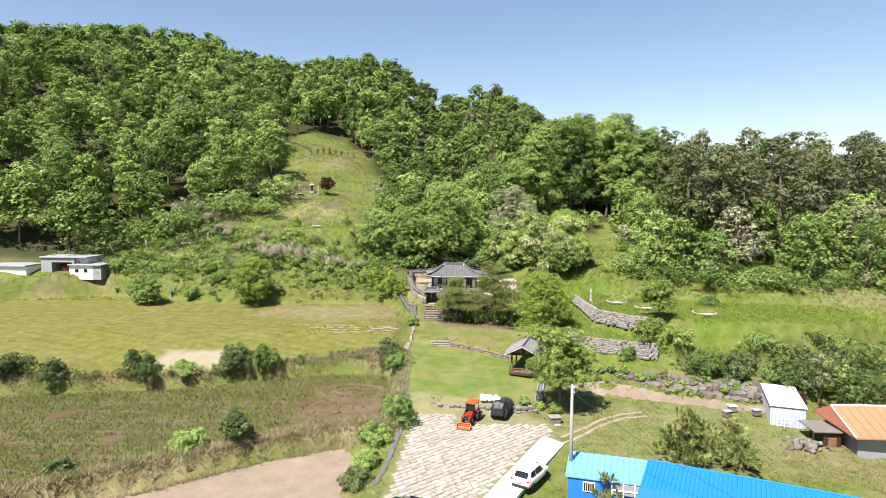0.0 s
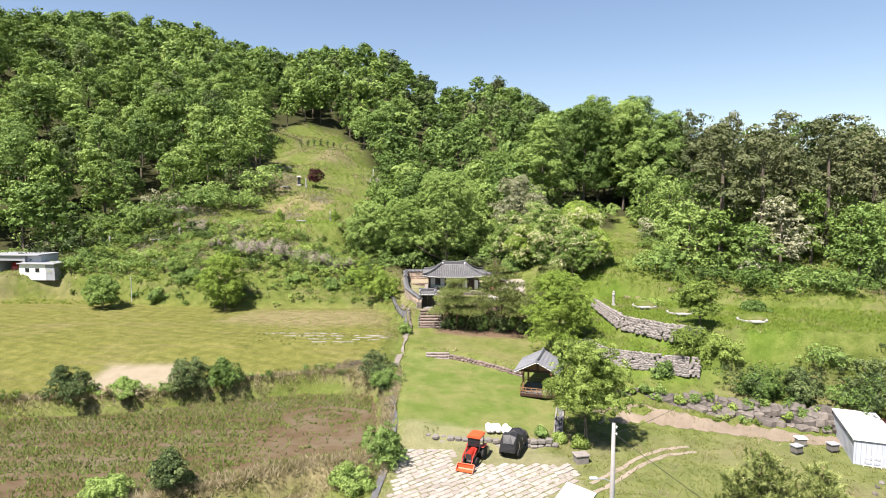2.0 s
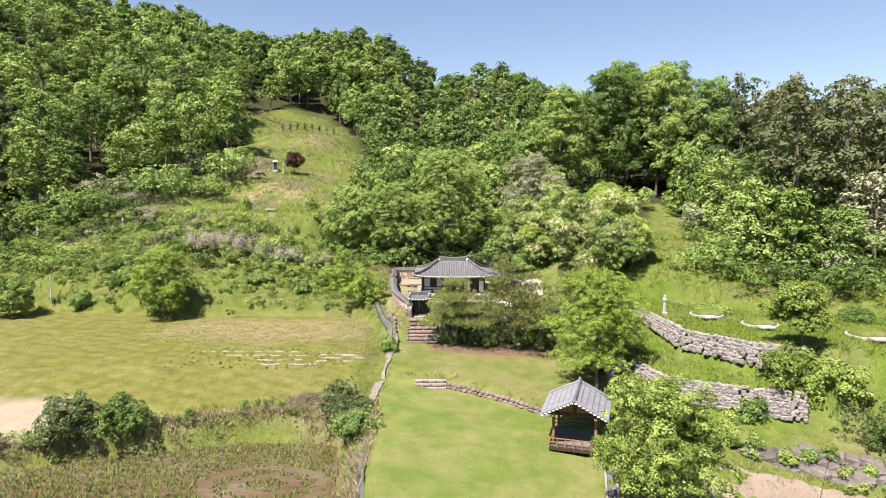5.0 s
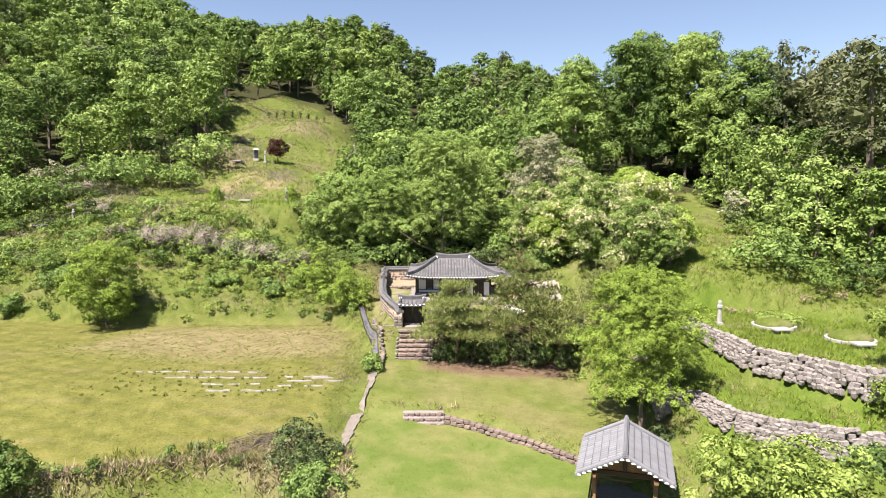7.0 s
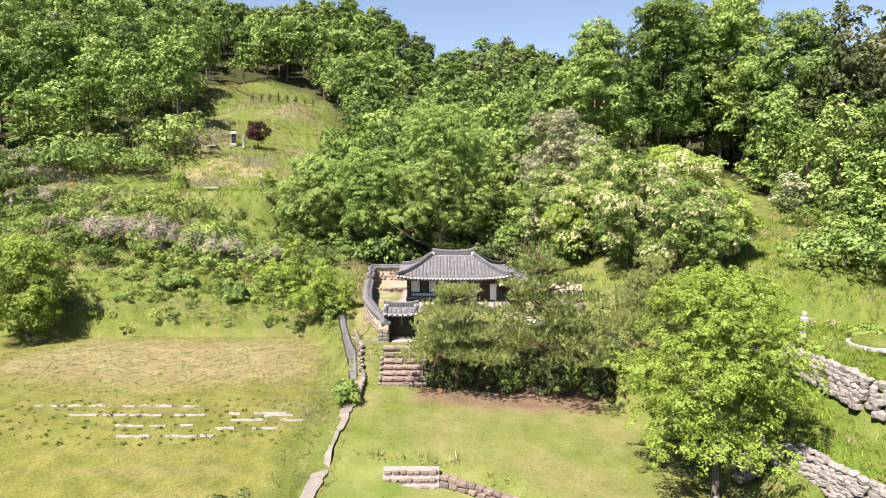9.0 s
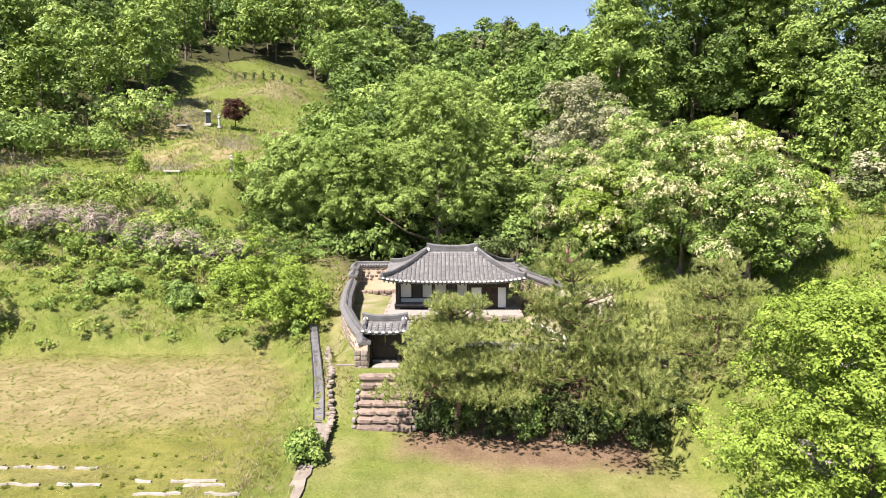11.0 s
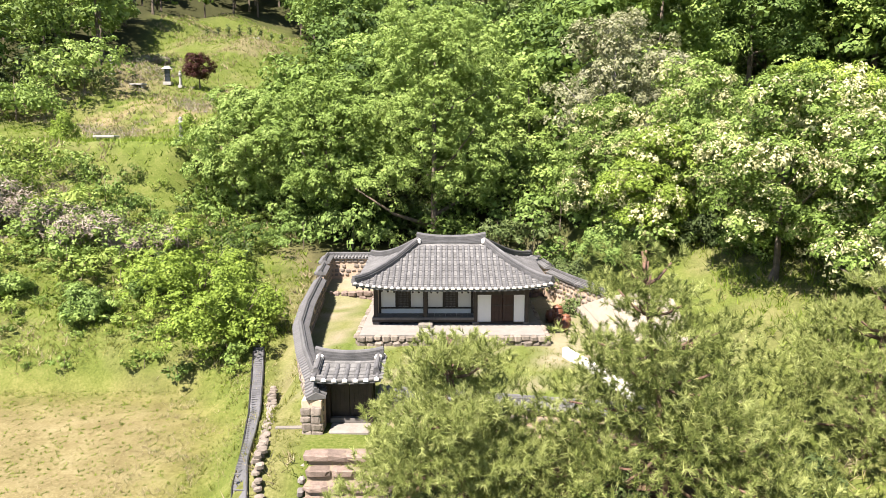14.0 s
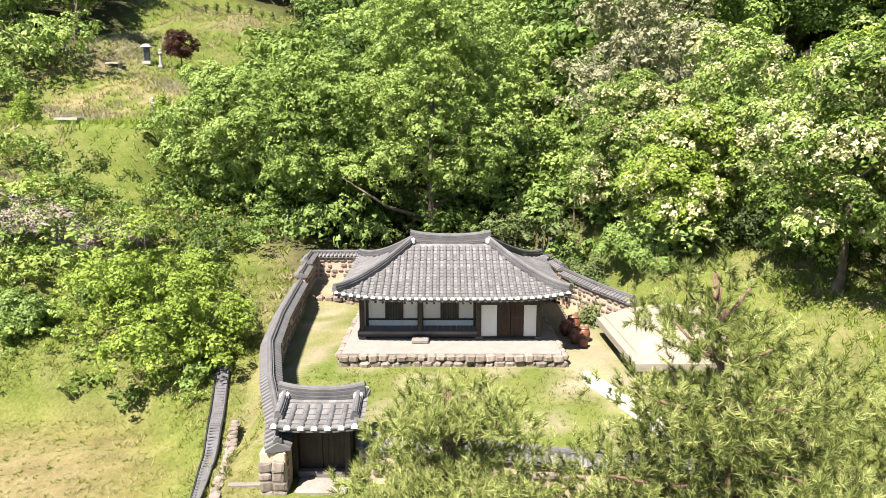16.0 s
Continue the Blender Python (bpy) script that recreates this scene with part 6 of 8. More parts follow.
part("ridge", ridge_band([(0, -2.35, 3.7), (0, -1.2, 3.66), (0, 0, 3.65), (0, 1.2, 3.66), (0, 2.35, 3.72)], 0.26, 0.2, 3, 0.2).mesh("ridge", TILE_PALE), proof, "pale stacked tile ridge")
for y in (-2.25, 2.25):
    for sgn in (-1, 1):
        part("verge_ridge", ridge_band([(sgn * 2.12 * u, y, 3.68 - 1.06 * u) for u in (0.03, 0.25, 0.5, 0.75, 0.98)], 0.24, 0.12, 2).mesh("verge_ridge", TILE_PALE), proof)
        for i in range(9):
            u = 0.06 + 0.11 * i
            piece("tile_end", half_round(0.09, 0.09, 0.16, LIME, 5), proof, pose(sgn * 2.12 * u, y - 0.12 if y < 0 else y - 0.04, 3.64 - 1.06 * u))


# ---- tractor, covered trailer and cars ----
def wheel(parent, x, y, z, r, w, rim_mat, tyre=0.3, name="wheel"):
    """A wheel on a cross axle: tyre with shoulders, dished rim and hub."""
    wh = part(name, mesh_of(name, *lathe_y([(r * (1 - tyre), -w * 0.42), (r * 0.94, -w * 0.5), (r, -w * 0.34), (r, w * 0.34), (r * 0.94, w * 0.5), (r * (1 - tyre), w * 0.42)], 20), RUBBER, True), parent, "black rubber tyre")
    wh.matrix_basis = pose(x, y, z)
    part("rim", mesh_of("rim", *lathe_y([(0.02, -w * 0.28), (r * 0.3, -w * 0.3), (r * (1 - tyre) - 0.01, -w * 0.38), (r * (1 - tyre), w * 0.38), (r * 0.3, w * 0.3), (0.02, w * 0.28)], 14), rim_mat, True), wh)
    return wh


def lathe_y(profile, sides=16):
    v, f = lathe(profile, sides)
    return [(x, z, y) for x, y, z in v], [tuple(reversed(q)) for q in f]


def make_tractor(x, y, turn):
    t = thing("tractor", "red and orange farm tractor with a front loader", "tractor", x, y, gz(x, y) + 0.03, turn)
    t.matrix_basis = t.matrix_basis @ Matrix.Diagonal((0.84, 0.84, 0.8, 1))
    part("hood", Shape().extrude_x([(-0.32, 0.7), (0.32, 0.7), (0.34, 1.15), (0.22, 1.32), (-0.22, 1.32), (-0.34, 1.15)], 0.35, 1.75).mesh("hood", RED_PAINT, 0.04, segments=2), t, "red engine hood")
    boxed("grille", t, RUBBER, 1.75, -0.26, 0.72, 1.78, 0.26, 1.2, 0.01)
    boxed("chassis", t, STEEL, -0.7, -0.2, 0.45, 1.7, 0.2, 0.75, 0.03)
    boxed("cab_floor", t, RUBBER, -0.85, -0.55, 0.75, 0.35, 0.55, 0.85, 0.02)
    cab = part("cab_roof", Shape().extrude_x([(-0.68, 2.18), (0.68, 2.18), (0.64, 2.34), (0.3, 2.42), (-0.3, 2.42), (-0.64, 2.34)], -1.05, 0.5).mesh("cab_roof", ORANGE_PAINT, 0.04, segments=2), t, "orange canopy roof")
    for px in (-0.85, 0.32):
        for py in (-0.55, 0.55):
            boxed("cab_post", t, RUBBER, px - 0.03, py - 0.03, 0.8, px + 0.03, py + 0.03, 2.2, 0.008)
    boxed("windscreen", t, DARK_GLASS, 0.335, -0.52, 1.35, 0.345, 0.52, 2.15, 0.0)
    boxed("seat", t, RUBBER, -0.65, -0.25, 0.95, -0.2, 0.25, 1.1, 0.04)
    boxed("seat_back", t, RUBBER, -0.72, -0.25, 1.1, -0.6, 0.25, 1.5, 0.04)
    part("steering_wheel", Shape().rod((0.1, 0, 1.1), (-0.05, 0, 1.4), 0.02).mesh("steering_wheel", RUBBER), t)
    for s in (-1, 1):
        wheel(t, -0.45, s * 0.68, 0.6, 0.6, 0.34, PALE_SHEET, name="rear_wheel")
        wheel(t, 1.25, s * 0.58, 0.38, 0.38, 0.24, PALE_SHEET, name="front_wheel")
        part("fender", Shape().extrude_x([(s * 0.5, 1.24), (s * 0.86, 1.24), (s * 0.86, 1.3), (s * 0.5, 1.3)], -0.95, 0.1).mesh("fender", RED_PAINT, 0.015), t, "red mudguard")
        part("loader_arm", Shape().add(*tube([(0.2, s * 0.46, 0.95), (0.9, s * 0.46, 1.45), (1.9, s * 0.46, 1.0), (2.35, s * 0.46, 0.4)], [0.075] * 4, 4)).mesh("loader_arm", RED_PAINT, 0.0), t, "red loader arm")
        part("ram", Shape().rod((1.0, s * 0.46, 0.85), (1.95, s * 0.46, 0.85), 0.035).mesh("ram", STEEL), t)
    prof = [(2.3, 0.5), (2.42, 0.62), (2.46, 0.55), (2.4, 0.42), (2.4, 0.15), (2.5, 0.06), (2.95, 0.04), (2.95, 0.0), (2.46, 0.0), (2.34, 0.1)]
    b = Shape()
    n = len(prof)
    b.add([(px, yy, pz) for yy in (-0.78, 0.78) for px, pz in prof], [tuple(range(n)), tuple(reversed(range(n, 2 * n)))] + [(i, n + i, n + (i + 1) % n, (i + 1) % n) for i in range(n)])
    for yy in (-0.8, 0.76):
        b.add([(px, yy + d, pz) for d in (0, 0.04) for px, pz in ((2.34, 0.02), (2.95, 0.02), (2.42, 0.6))], [(2, 1, 0), (3, 4, 5), (0, 1, 4, 3), (1, 2, 5, 4), (2, 0, 3, 5)])
    part("bucket", b.mesh("bucket", ORANGE_PAINT), t, "orange loader bucket resting on the ground")
    boxed("rear_hitch", t, STEEL, -1.25, -0.35, 0.4, -0.75, 0.35, 0.6, 0.03)
    tiller = boxed("tiller", t, RED_PAINT, -1.75, -0.75, 0.25, -1.2, 0.75, 0.75, 0.06, "red rotary tiller")
    for s in (-1, 1):
        boxed("tiller_side", tiller, STEEL, -1.8, s * 0.78 - 0.03, 0.05, -1.15, s * 0.78 + 0.03, 0.7, 0.02)
    return t


make_tractor(2.75, 58.4, -112)
cart = thing("covered_cart", "small farm cart wrapped in a black tarpaulin", "cart", 5.9, 59.9, gz(5.9, 59.9) + 0.03, -112)
cart.scale = (1.2, 1.2, 1.15)
boxed("chassis", cart, STEEL, -1.4, -0.45, 0.38, 1.3, 0.45, 0.5, 0.02)
for x in (-0.95, 0.9):
    for s in (-1, 1):
        wheel(cart, x, s * 0.55, 0.32, 0.32, 0.2, PALE_SHEET)
tp = Shape()
_r = random.Random(4)
secs = []
for i, (x, w, h) in enumerate(((-1.6, 0.5, 0.95), (-1.2, 0.62, 1.15), (-0.5, 0.66, 1.05), (0.1, 0.6, 1.2), (0.6, 0.62, 1.55), (1.1, 0.58, 1.5), (1.45, 0.48, 1.05))):
    secs += [(x + _r.uniform(-0.05, 0.05), yy * w + _r.uniform(-0.04, 0.04), zz * h + 0.45 * (1 - zz) + _r.uniform(-0.04, 0.04)) for yy, zz in ((-1.05, 0), (-1, 0.55), (-0.75, 0.92), (0, 1), (0.75, 0.92), (1, 0.55), (1.05, 0))]
tp.add(secs, [(7 * i + k, 7 * i + k + 1, 7 * i + k + 8, 7 * i + k + 7) for i in range(6) for k in range(6)] + [tuple(range(7)), tuple(reversed(range(42, 49)))])
part("tarpaulin", tp.mesh("tarpaulin", TARP, 0.03), cart, "creased black tarpaulin")
for x in (-0.9, 0.1, 0.95):
    part("rope", Shape().add(*tube([(x, -0.68, 0.5), (x, -0.6, 1.0), (x, 0, 1.45), (x, 0.6, 1.0), (x, 0.68, 0.5)], [0.015] * 5, 5)).mesh("rope", STONE_PALE), cart)


def make_car(label, x, y, turn, body_mat):
    c = thing("car", label, "car", x, y, gz(x, y) + 0.08, turn)
    lower = Shape()
    rows = ((-2.2, 0.78, 0.42, 0.9), (-2.1, 0.86, 0.3, 1.02), (-1.4, 0.92, 0.24, 1.06), (0.0, 0.92, 0.22, 1.0), (1.0, 0.92, 0.24, 0.98), (1.7, 0.88, 0.26, 0.9), (2.12, 0.74, 0.34, 0.74), (2.24, 0.55, 0.42, 0.62))
    for px, w, z0, z1 in rows:
        lower.v += [Vector(p) for p in ((px, -w * 0.9, z0), (px, -w, z0 + 0.22), (px, -w * 0.98, z1 - 0.12), (px, -w * 0.86, z1), (px, w * 0.86, z1), (px, w * 0.98, z1 - 0.12), (px, w, z0 + 0.22), (px, w * 0.9, z0))]
    for i in range(len(rows) - 1):
        lower.f += [(8 * i + k, 8 * i + (k + 1) % 8, 8 * i + 8 + (k + 1) % 8, 8 * i + 8 + k) for k in range(8)]
    lower.f += [tuple(reversed(range(8))), tuple(range(8 * len(rows) - 8, 8 * len(rows)))]
    body = part("body", lower.mesh("body", body_mat, 0.03, True, 2), c)
    top = Shape()
    rows2 = ((-2.0, 0.78, 1.0, 1.04), (-1.55, 0.74, 1.0, 1.5), (-0.6, 0.7, 1.0, 1.62), (0.25, 0.69, 1.0, 1.58), (1.15, 0.76, 0.92, 0.98))
    for px, w, z0, z1 in rows2:
        top.v += [Vector(p) for p in ((px, -w * 1.1, z0), (px, -w * 0.92, z1 - 0.05), (px, -w * 0.8, z1), (px, w * 0.8, z1), (px, w * 0.92, z1 - 0.05), (px, w * 1.1, z0))]
    for i in range(len(rows2) - 1):
        top.f += [(6 * i + k, 6 * i + (k + 1) % 6, 6 * i + 6 + (k + 1) % 6, 6 * i + 6 + k) for k in range(6)]
    top.f += [tuple(reversed(range(6))), tuple(range(24, 30))]
    part("cabin", top.mesh("cabin", body_mat, 0.02, True, 2), c)
    part("windscreen", Shape().add([(0.36, -0.62, 1.5), (0.36, 0.62, 1.5), (1.08, 0.68, 1.04), (1.08, -0.68, 1.04)], [(0, 1, 2, 3)]).add([(0.36, -0.62, 1.52), (0.36, 0.62, 1.52), (1.08, 0.68, 1.06), (1.08, -0.68, 1.06)], [(3, 2, 1, 0)]).mesh("windscreen", DARK_GLASS), c, "dark windscreen")
    part("rear_window", Shape().add([(-1.63, -0.58, 1.46), (-1.63, 0.58, 1.46), (-1.99, 0.62, 1.1), (-1.99, -0.62, 1.1)], [(3, 2, 1, 0)]).add([(-1.66, -0.58, 1.46), (-1.66, 0.58, 1.46), (-2.02, 0.62, 1.1), (-2.02, -0.62, 1.1)], [(0, 1, 2, 3)]).mesh("rear_window", DARK_GLASS), c, "dark rear window")
    for s in (-1, 1):
        for x0, x1, x2, x3 in ((-1.62, -0.72, -0.78, -1.42), (-0.64, 0.8, 0.2, -0.68)):
            q = [(x0, s * 0.84, 1.06), (x1, s * 0.84, 1.04), (x2, s * 0.7, 1.49), (x3, s * 0.71, 1.49)]
            o = [(a, b + s * 0.012, d) for a, b, d in q]
            part("side_window", Shape().add(q + o, [(0, 1, 2, 3), (7, 6, 5, 4), (0, 4, 5, 1), (1, 5, 6, 2), (2, 6, 7, 3), (3, 7, 4, 0)]).mesh("side_window", DARK_GLASS), c, "dark side window")
        wheel(c, -1.35, s * 0.82, 0.25, 0.34, 0.22, STEEL)
        wheel(c, 1.35, s * 0.82, 0.25, 0.34, 0.22, STEEL)
        boxed("tail_light", c, RED_LAMP, -2.2, s * 0.72 - 0.14, 0.82, -2.1, s * 0.72 + 0.14, 0.96, 0.02, "red tail light")
        boxed("headlight", c, STEEL, 2.0, s * 0.62 - 0.14, 0.62, 2.16, s * 0.62 + 0.14, 0.74, 0.03)
        boxed("wing_mirror", c, body_mat, 0.75, s * 0.98 - 0.1, 0.98, 0.88, s * 0.98 + 0.1, 1.12, 0.03)
    boxed("rear_bumper", c, RUBBER, -2.28, -0.74, 0.28, -2.12, 0.74, 0.5, 0.04)
    boxed("number_plate", c, PALE_SHEET, -2.235, -0.26, 0.6, -2.215, 0.26, 0.72, 0.005)
    boxed("plate_bar", c, RUBBER, -2.242, -0.2, 0.64, -2.236, 0.2, 0.68, 0.0)
    return c


make_car("white hatchback car parked on the concrete drive", 6.9, 46.9, 56, WHITE_PAINT).scale = (0.88, 0.88, 0.88)
make_car("dark saloon car parked at the edge of the lot", -2.9, 40.6, 62, BLACK_PAINT)

# ---- sacks and blocks by the lot wall ----
_r = random.Random(15)
for k in range(9):
    x, y = 4.0 + 0.42 * (k % 5) + _r.uniform(-0.1, 0.1), 61.5 + 0.45 * (k // 5)
    sack = lathe([(0.12, 0.0), (0.26, 0.06), (0.3, 0.24), (0.27, 0.42), (0.16, 0.55), (0.05, 0.6)], 12)
    sv_ = [Vector((a * _r.uniform(0.88, 1.15), b * _r.uniform(0.88, 1.15), c)) for a, b, c in sack[0]]
    so = tagged(new("sack", mesh_of("sack", sv_, sack[1], LIME, True)), "bulging white sack leaning on the stone wall", "sack", "sacks behind the tractor")
    so.matrix_basis = pose(x, y, gz(x, y) - 0.03, _r.uniform(-14, 14), _r.uniform(-14, 14), _r.uniform(0, 360))
kb = thing("stone_block", "grey stone block beside the grass track", "stone block", 10.8, 58.1, gz(10.8, 58.1), 12)
boxed("block", kb, STONE_PALE, -0.5, -0.4, -0.1, 0.5, 0.4, 0.55, 0.06)
boxed("top_slab", kb, MORTAR, -0.58, -0.46, 0.55, 0.58, 0.46, 0.68, 0.03, "pale concrete slab on top")
ditch = tagged(new("pavilion_drain", strip_mesh("pavilion_drain", [(11.0, 67.6), (10.3, 64.5), (9.6, 61.2)], 0.5, DRAIN, 0.05, 0.2, 8, 0.05)), "grey concrete drain channel beside the pavilion", "drain", kind="structure")
for _s in (-1, 1):
    part("channel_wall", strip_mesh("channel_wall", [(11.0, 67.6), (10.3, 64.5), (9.6, 61.2)], 0.12, MORTAR, 0.22, 0.3, 9 + _s, 0.05, 0.32 * _s), ditch, "pale concrete channel wall")

# ---- utility pole ----
pole = thing("utility_pole", "grey concrete utility pole with a small lamp", "pole", 9.9, 46.3, gz(9.9, 46.3))
part("shaft", Shape().rod((0, 0, -0.4), (0, 0, 8.3), 0.17, 0.1, 12).mesh("shaft", POLE_MAT, smooth_shade=True), pole)
part("lamp_arm", Shape().add(*tube([(0, 0, 4.9), (-0.45, 0, 5.05), (-0.9, 0, 5.1)], [0.03] * 3, 6)).mesh("lamp_arm", STEEL), pole)
part("lamp_head", Shape().box(-1.3, -0.1, 5.04, -0.85, 0.1, 5.16).mesh("lamp_head", PALE_SHEET, 0.03), pole, "pale street lamp head")
for z in (7.6, 8.0):
    part("insulator", mesh_of("insulator", *lathe([(0.03, 0), (0.06, 0.03), (0.03, 0.07), (0.06, 0.1), (0.03, 0.14)], 8), LIME, True), pole).matrix_basis = pose(0.16, 0, z)
boxed("warning_band", pole, ORANGE_PAINT, -0.19, -0.19, 0.9, 0.19, 0.19, 1.4, 0.04, "yellow and black warning band")
for k, e in enumerate(((21, 62.5, 3.5), (20, 36, 2.2))):
    a, b = Vector((9.95, 46.3, gz(9.9, 46.3) + 7.7)), Vector(e)
    pts = [a.lerp(b, u) - Vector((0, 0, 1.1 * 4 * u * (1 - u) * (0.4 if k else 0.25))) for u in np.linspace(0, 1, 14)]
    tagged(new("overhead_cable", mesh_of("overhead_cable", *tube(pts, [0.014] * 14, 5), RUBBER)), "thin dark overhead cable from the pole", "cable")

# ---- buildings on the right ----
blue = thing("blue_building", "low building with a bright blue ribbed metal roof", "building", 15.7, 45.4, -0.7, -26.6)
# along x: the long side; towards the camera: negative y
part("wall", Shape().box(-0.0, -6.0, -0.6, 17.5, -0.25, 1.9).mesh("wall", BLUE_WALL), blue, "deep blue painted wall")
roof_b = part("roof", Shape().add([(-0.15, 0.15, 2.35), (17.7, 0.15, 2.35), (17.7, -6.4, 1.55), (-0.15, -6.4, 1.55), (-0.15, 0.15, 2.22), (17.7, 0.15, 2.22), (17.7, -6.4, 1.42), (-0.15, -6.4, 1.42)],
              [(0, 3, 2, 1), (4, 5, 6, 7), (0, 1, 5, 4), (1, 2, 6, 5), (2, 3, 7, 6), (3, 0, 4, 7)]).mesh("roof", BLUE_ROOF), blue, "bright blue ribbed metal roof")
RIB = Shape().add([(-0.06, 0, 0), (0.06, 0, 0), (0.03, 0, 0.05), (-0.03, 0, 0.05), (-0.06, -6.5, 0), (0.06, -6.5, 0), (0.03, -6.5, 0.05), (-0.03, -6.5, 0.05)], [(3, 2, 1, 0), (4, 5, 6, 7), (0, 1, 5, 4), (1, 2, 6, 5), (2, 3, 7, 6), (3, 0, 4, 7)]).mesh("roof_rib", BLUE_ROOF)
_p = math.degrees(math.atan2(0.8, 6.55))
for i in range(60):
    piece("roof_rib", RIB, roof_b, pose(i * 0.3, 0.12, 2.35) @ pose(0, 0, 0, _p, 0, 0))
STEPB = Shape().box(0, -0.06, 0, 17.8, 0.0, 0.035).mesh("roof_step", BLUE_ROOF)
for j in range(16):
    piece("roof_step", STEPB, roof_b, pose(-0.12, -0.3 - 0.38 * j, 2.3 - 0.0464 * (j + 0.8) ) )
part("ridge_cap", Shape().rod((-0.2, 0.15, 2.38), (17.75, 0.15, 2.38), 0.09).mesh("ridge_cap", BLUE_ROOF), roof_b)
annex = thing("blue_annex", "small blue annex with a pale blue sheet roof", "building", 10.2, 47.4, -0.8, -17)
part("wall", Shape().box(0, -3.0, -0.6, 5.6, -0.2, 1.75).mesh("wall", BLUE_WALL), annex, "deep blue painted wall")
part("roof", Shape().add([(-0.2, 0.1, 2.35), (5.8, 0.1, 2.35), (5.8, -3.1, 1.75), (-0.2, -3.1, 1.75), (-0.2, 0.1, 2.27), (5.8, 0.1, 2.27), (5.8, -3.1, 1.67), (-0.2, -3.1, 1.67)],
     [(0, 3, 2, 1), (4, 5, 6, 7), (0, 1, 5, 4), (1, 2, 6, 5), (2, 3, 7, 6), (3, 0, 4, 7)]).mesh("roof", BLUE_LIGHT), annex, "pale blue sheet roof")
for i in range(14):
    part("roof_rib", Shape().add([(-0.15 + 0.45 * i, 0.1, 2.36), (-0.09 + 0.45 * i, 0.1, 2.36), (-0.09 + 0.45 * i, -3.1, 1.76), (-0.15 + 0.45 * i, -3.1, 1.76), (-0.12 + 0.45 * i, 0.1, 2.4), (-0.12 + 0.45 * i, -3.1, 1.8)], [(0, 4, 5, 3), (4, 1, 2, 5)]).mesh("roof_rib", BLUE_LIGHT), annex)
awin = boxed("window", annex, LIME, 1.1, -3.06, 0.7, 2.0, -2.98, 1.45, 0.01, "white-framed window with bars")
boxed("pane", awin, DARK_GLASS, 1.18, -3.075, 0.78, 1.92, -3.06, 1.37, 0.0)
for i in range(4):
    boxed("bar", awin, LIME, 1.3 + 0.15 * i, -3.1, 0.75, 1.33 + 0.15 * i, -3.075, 1.4, 0.0)
boxed("porch_glazing", annex, GREY_SHEET, 3.2, -3.12, 0.8, 5.6, -3.04, 1.6, 0.01)
for i in range(4):
    boxed("glazing_bar", annex, LIME, 3.15 + 0.8 * i, -3.16, -0.2, 3.23 + 0.8 * i, -3.12, 1.7, 0.0)
boxed("glazing_rail", annex, LIME, 3.15, -3.17, 1.1, 5.65, -3.125, 1.18, 0.0)

shed = thing("white_shed", "white prefabricated metal shed with a flat white roof", "shed", 31.85, 58.6, -0.9, -20.6)
part("body", Shape().box(0, 0, -0.3, 3.05, 6.9, 2.3).mesh("body", PALE_SHEET), shed, "pale grey sheet metal walls")
part("roof", Shape().add([(-0.1, -0.12, 2.3), (3.15, -0.12, 2.3), (3.15, 7.0, 2.36), (-0.1, 7.0, 2.36), (-0.1, -0.12, 2.42), (3.15, -0.12, 2.42), (3.15, 7.0, 2.5), (-0.1, 7.0, 2.5)],
     [(3, 2, 1, 0), (4, 5, 6, 7), (0, 1, 5, 4), (1, 2, 6, 5), (2, 3, 7, 6), (3, 0, 4, 7)]).mesh("roof", WHITE_PAINT, 0.02), shed, "flat white roof")
_seam = Shape().box(-0.012, -0.015, 0, 0.012, 0.0, 2.28).mesh("wall_seam", GREY_SHEET)
for i in range(9):
    piece("wall_seam", _seam, shed, pose(0.15 + 0.34 * i, 0, 0))
for i in range(18):
    piece("wall_seam", _seam, shed, pose(0, 0.3 + 0.37 * i, 0, 0, 0, -90))
rack = thing("metal_rack", "white metal rack leaning on the shed", "rack", 32.9, 57.95, gz(32.9, 57.95) - 0.02, -20)
for z in (0.15, 0.5, 0.85):
    boxed("rail", rack, LIME, -0.6, -0.03, z, 0.6, 0.03, z + 0.06, 0.01)
for x in (-0.6, 0.0, 0.55):
    boxed("post", rack, LIME, x, -0.03, 0, x + 0.06, 0.03, 1.0, 0.01)

farm = thing("orange_roof_house", "farmhouse with an orange metal roof and grey walls", "house", 35.6, 51.7, -1.8, -2)
part("wall", Shape().box(0.6, 0.6, -0.8, 15, 5.6, 2.7).mesh("wall", GREY_SHEET), farm, "grey rendered wall")


def roof_sheet(name, pts, mat, label, thick=0.12):
    n = len(pts)
    v = list(pts) + [(x, y, z - thick) for x, y, z in pts]
    return part(name, Shape().add(v, [tuple(range(n)), tuple(reversed(range(n, 2 * n)))] + [(i, n + i, n + (i + 1) % n, (i + 1) % n) for i in range(n)]).mesh(name, mat), farm, label)


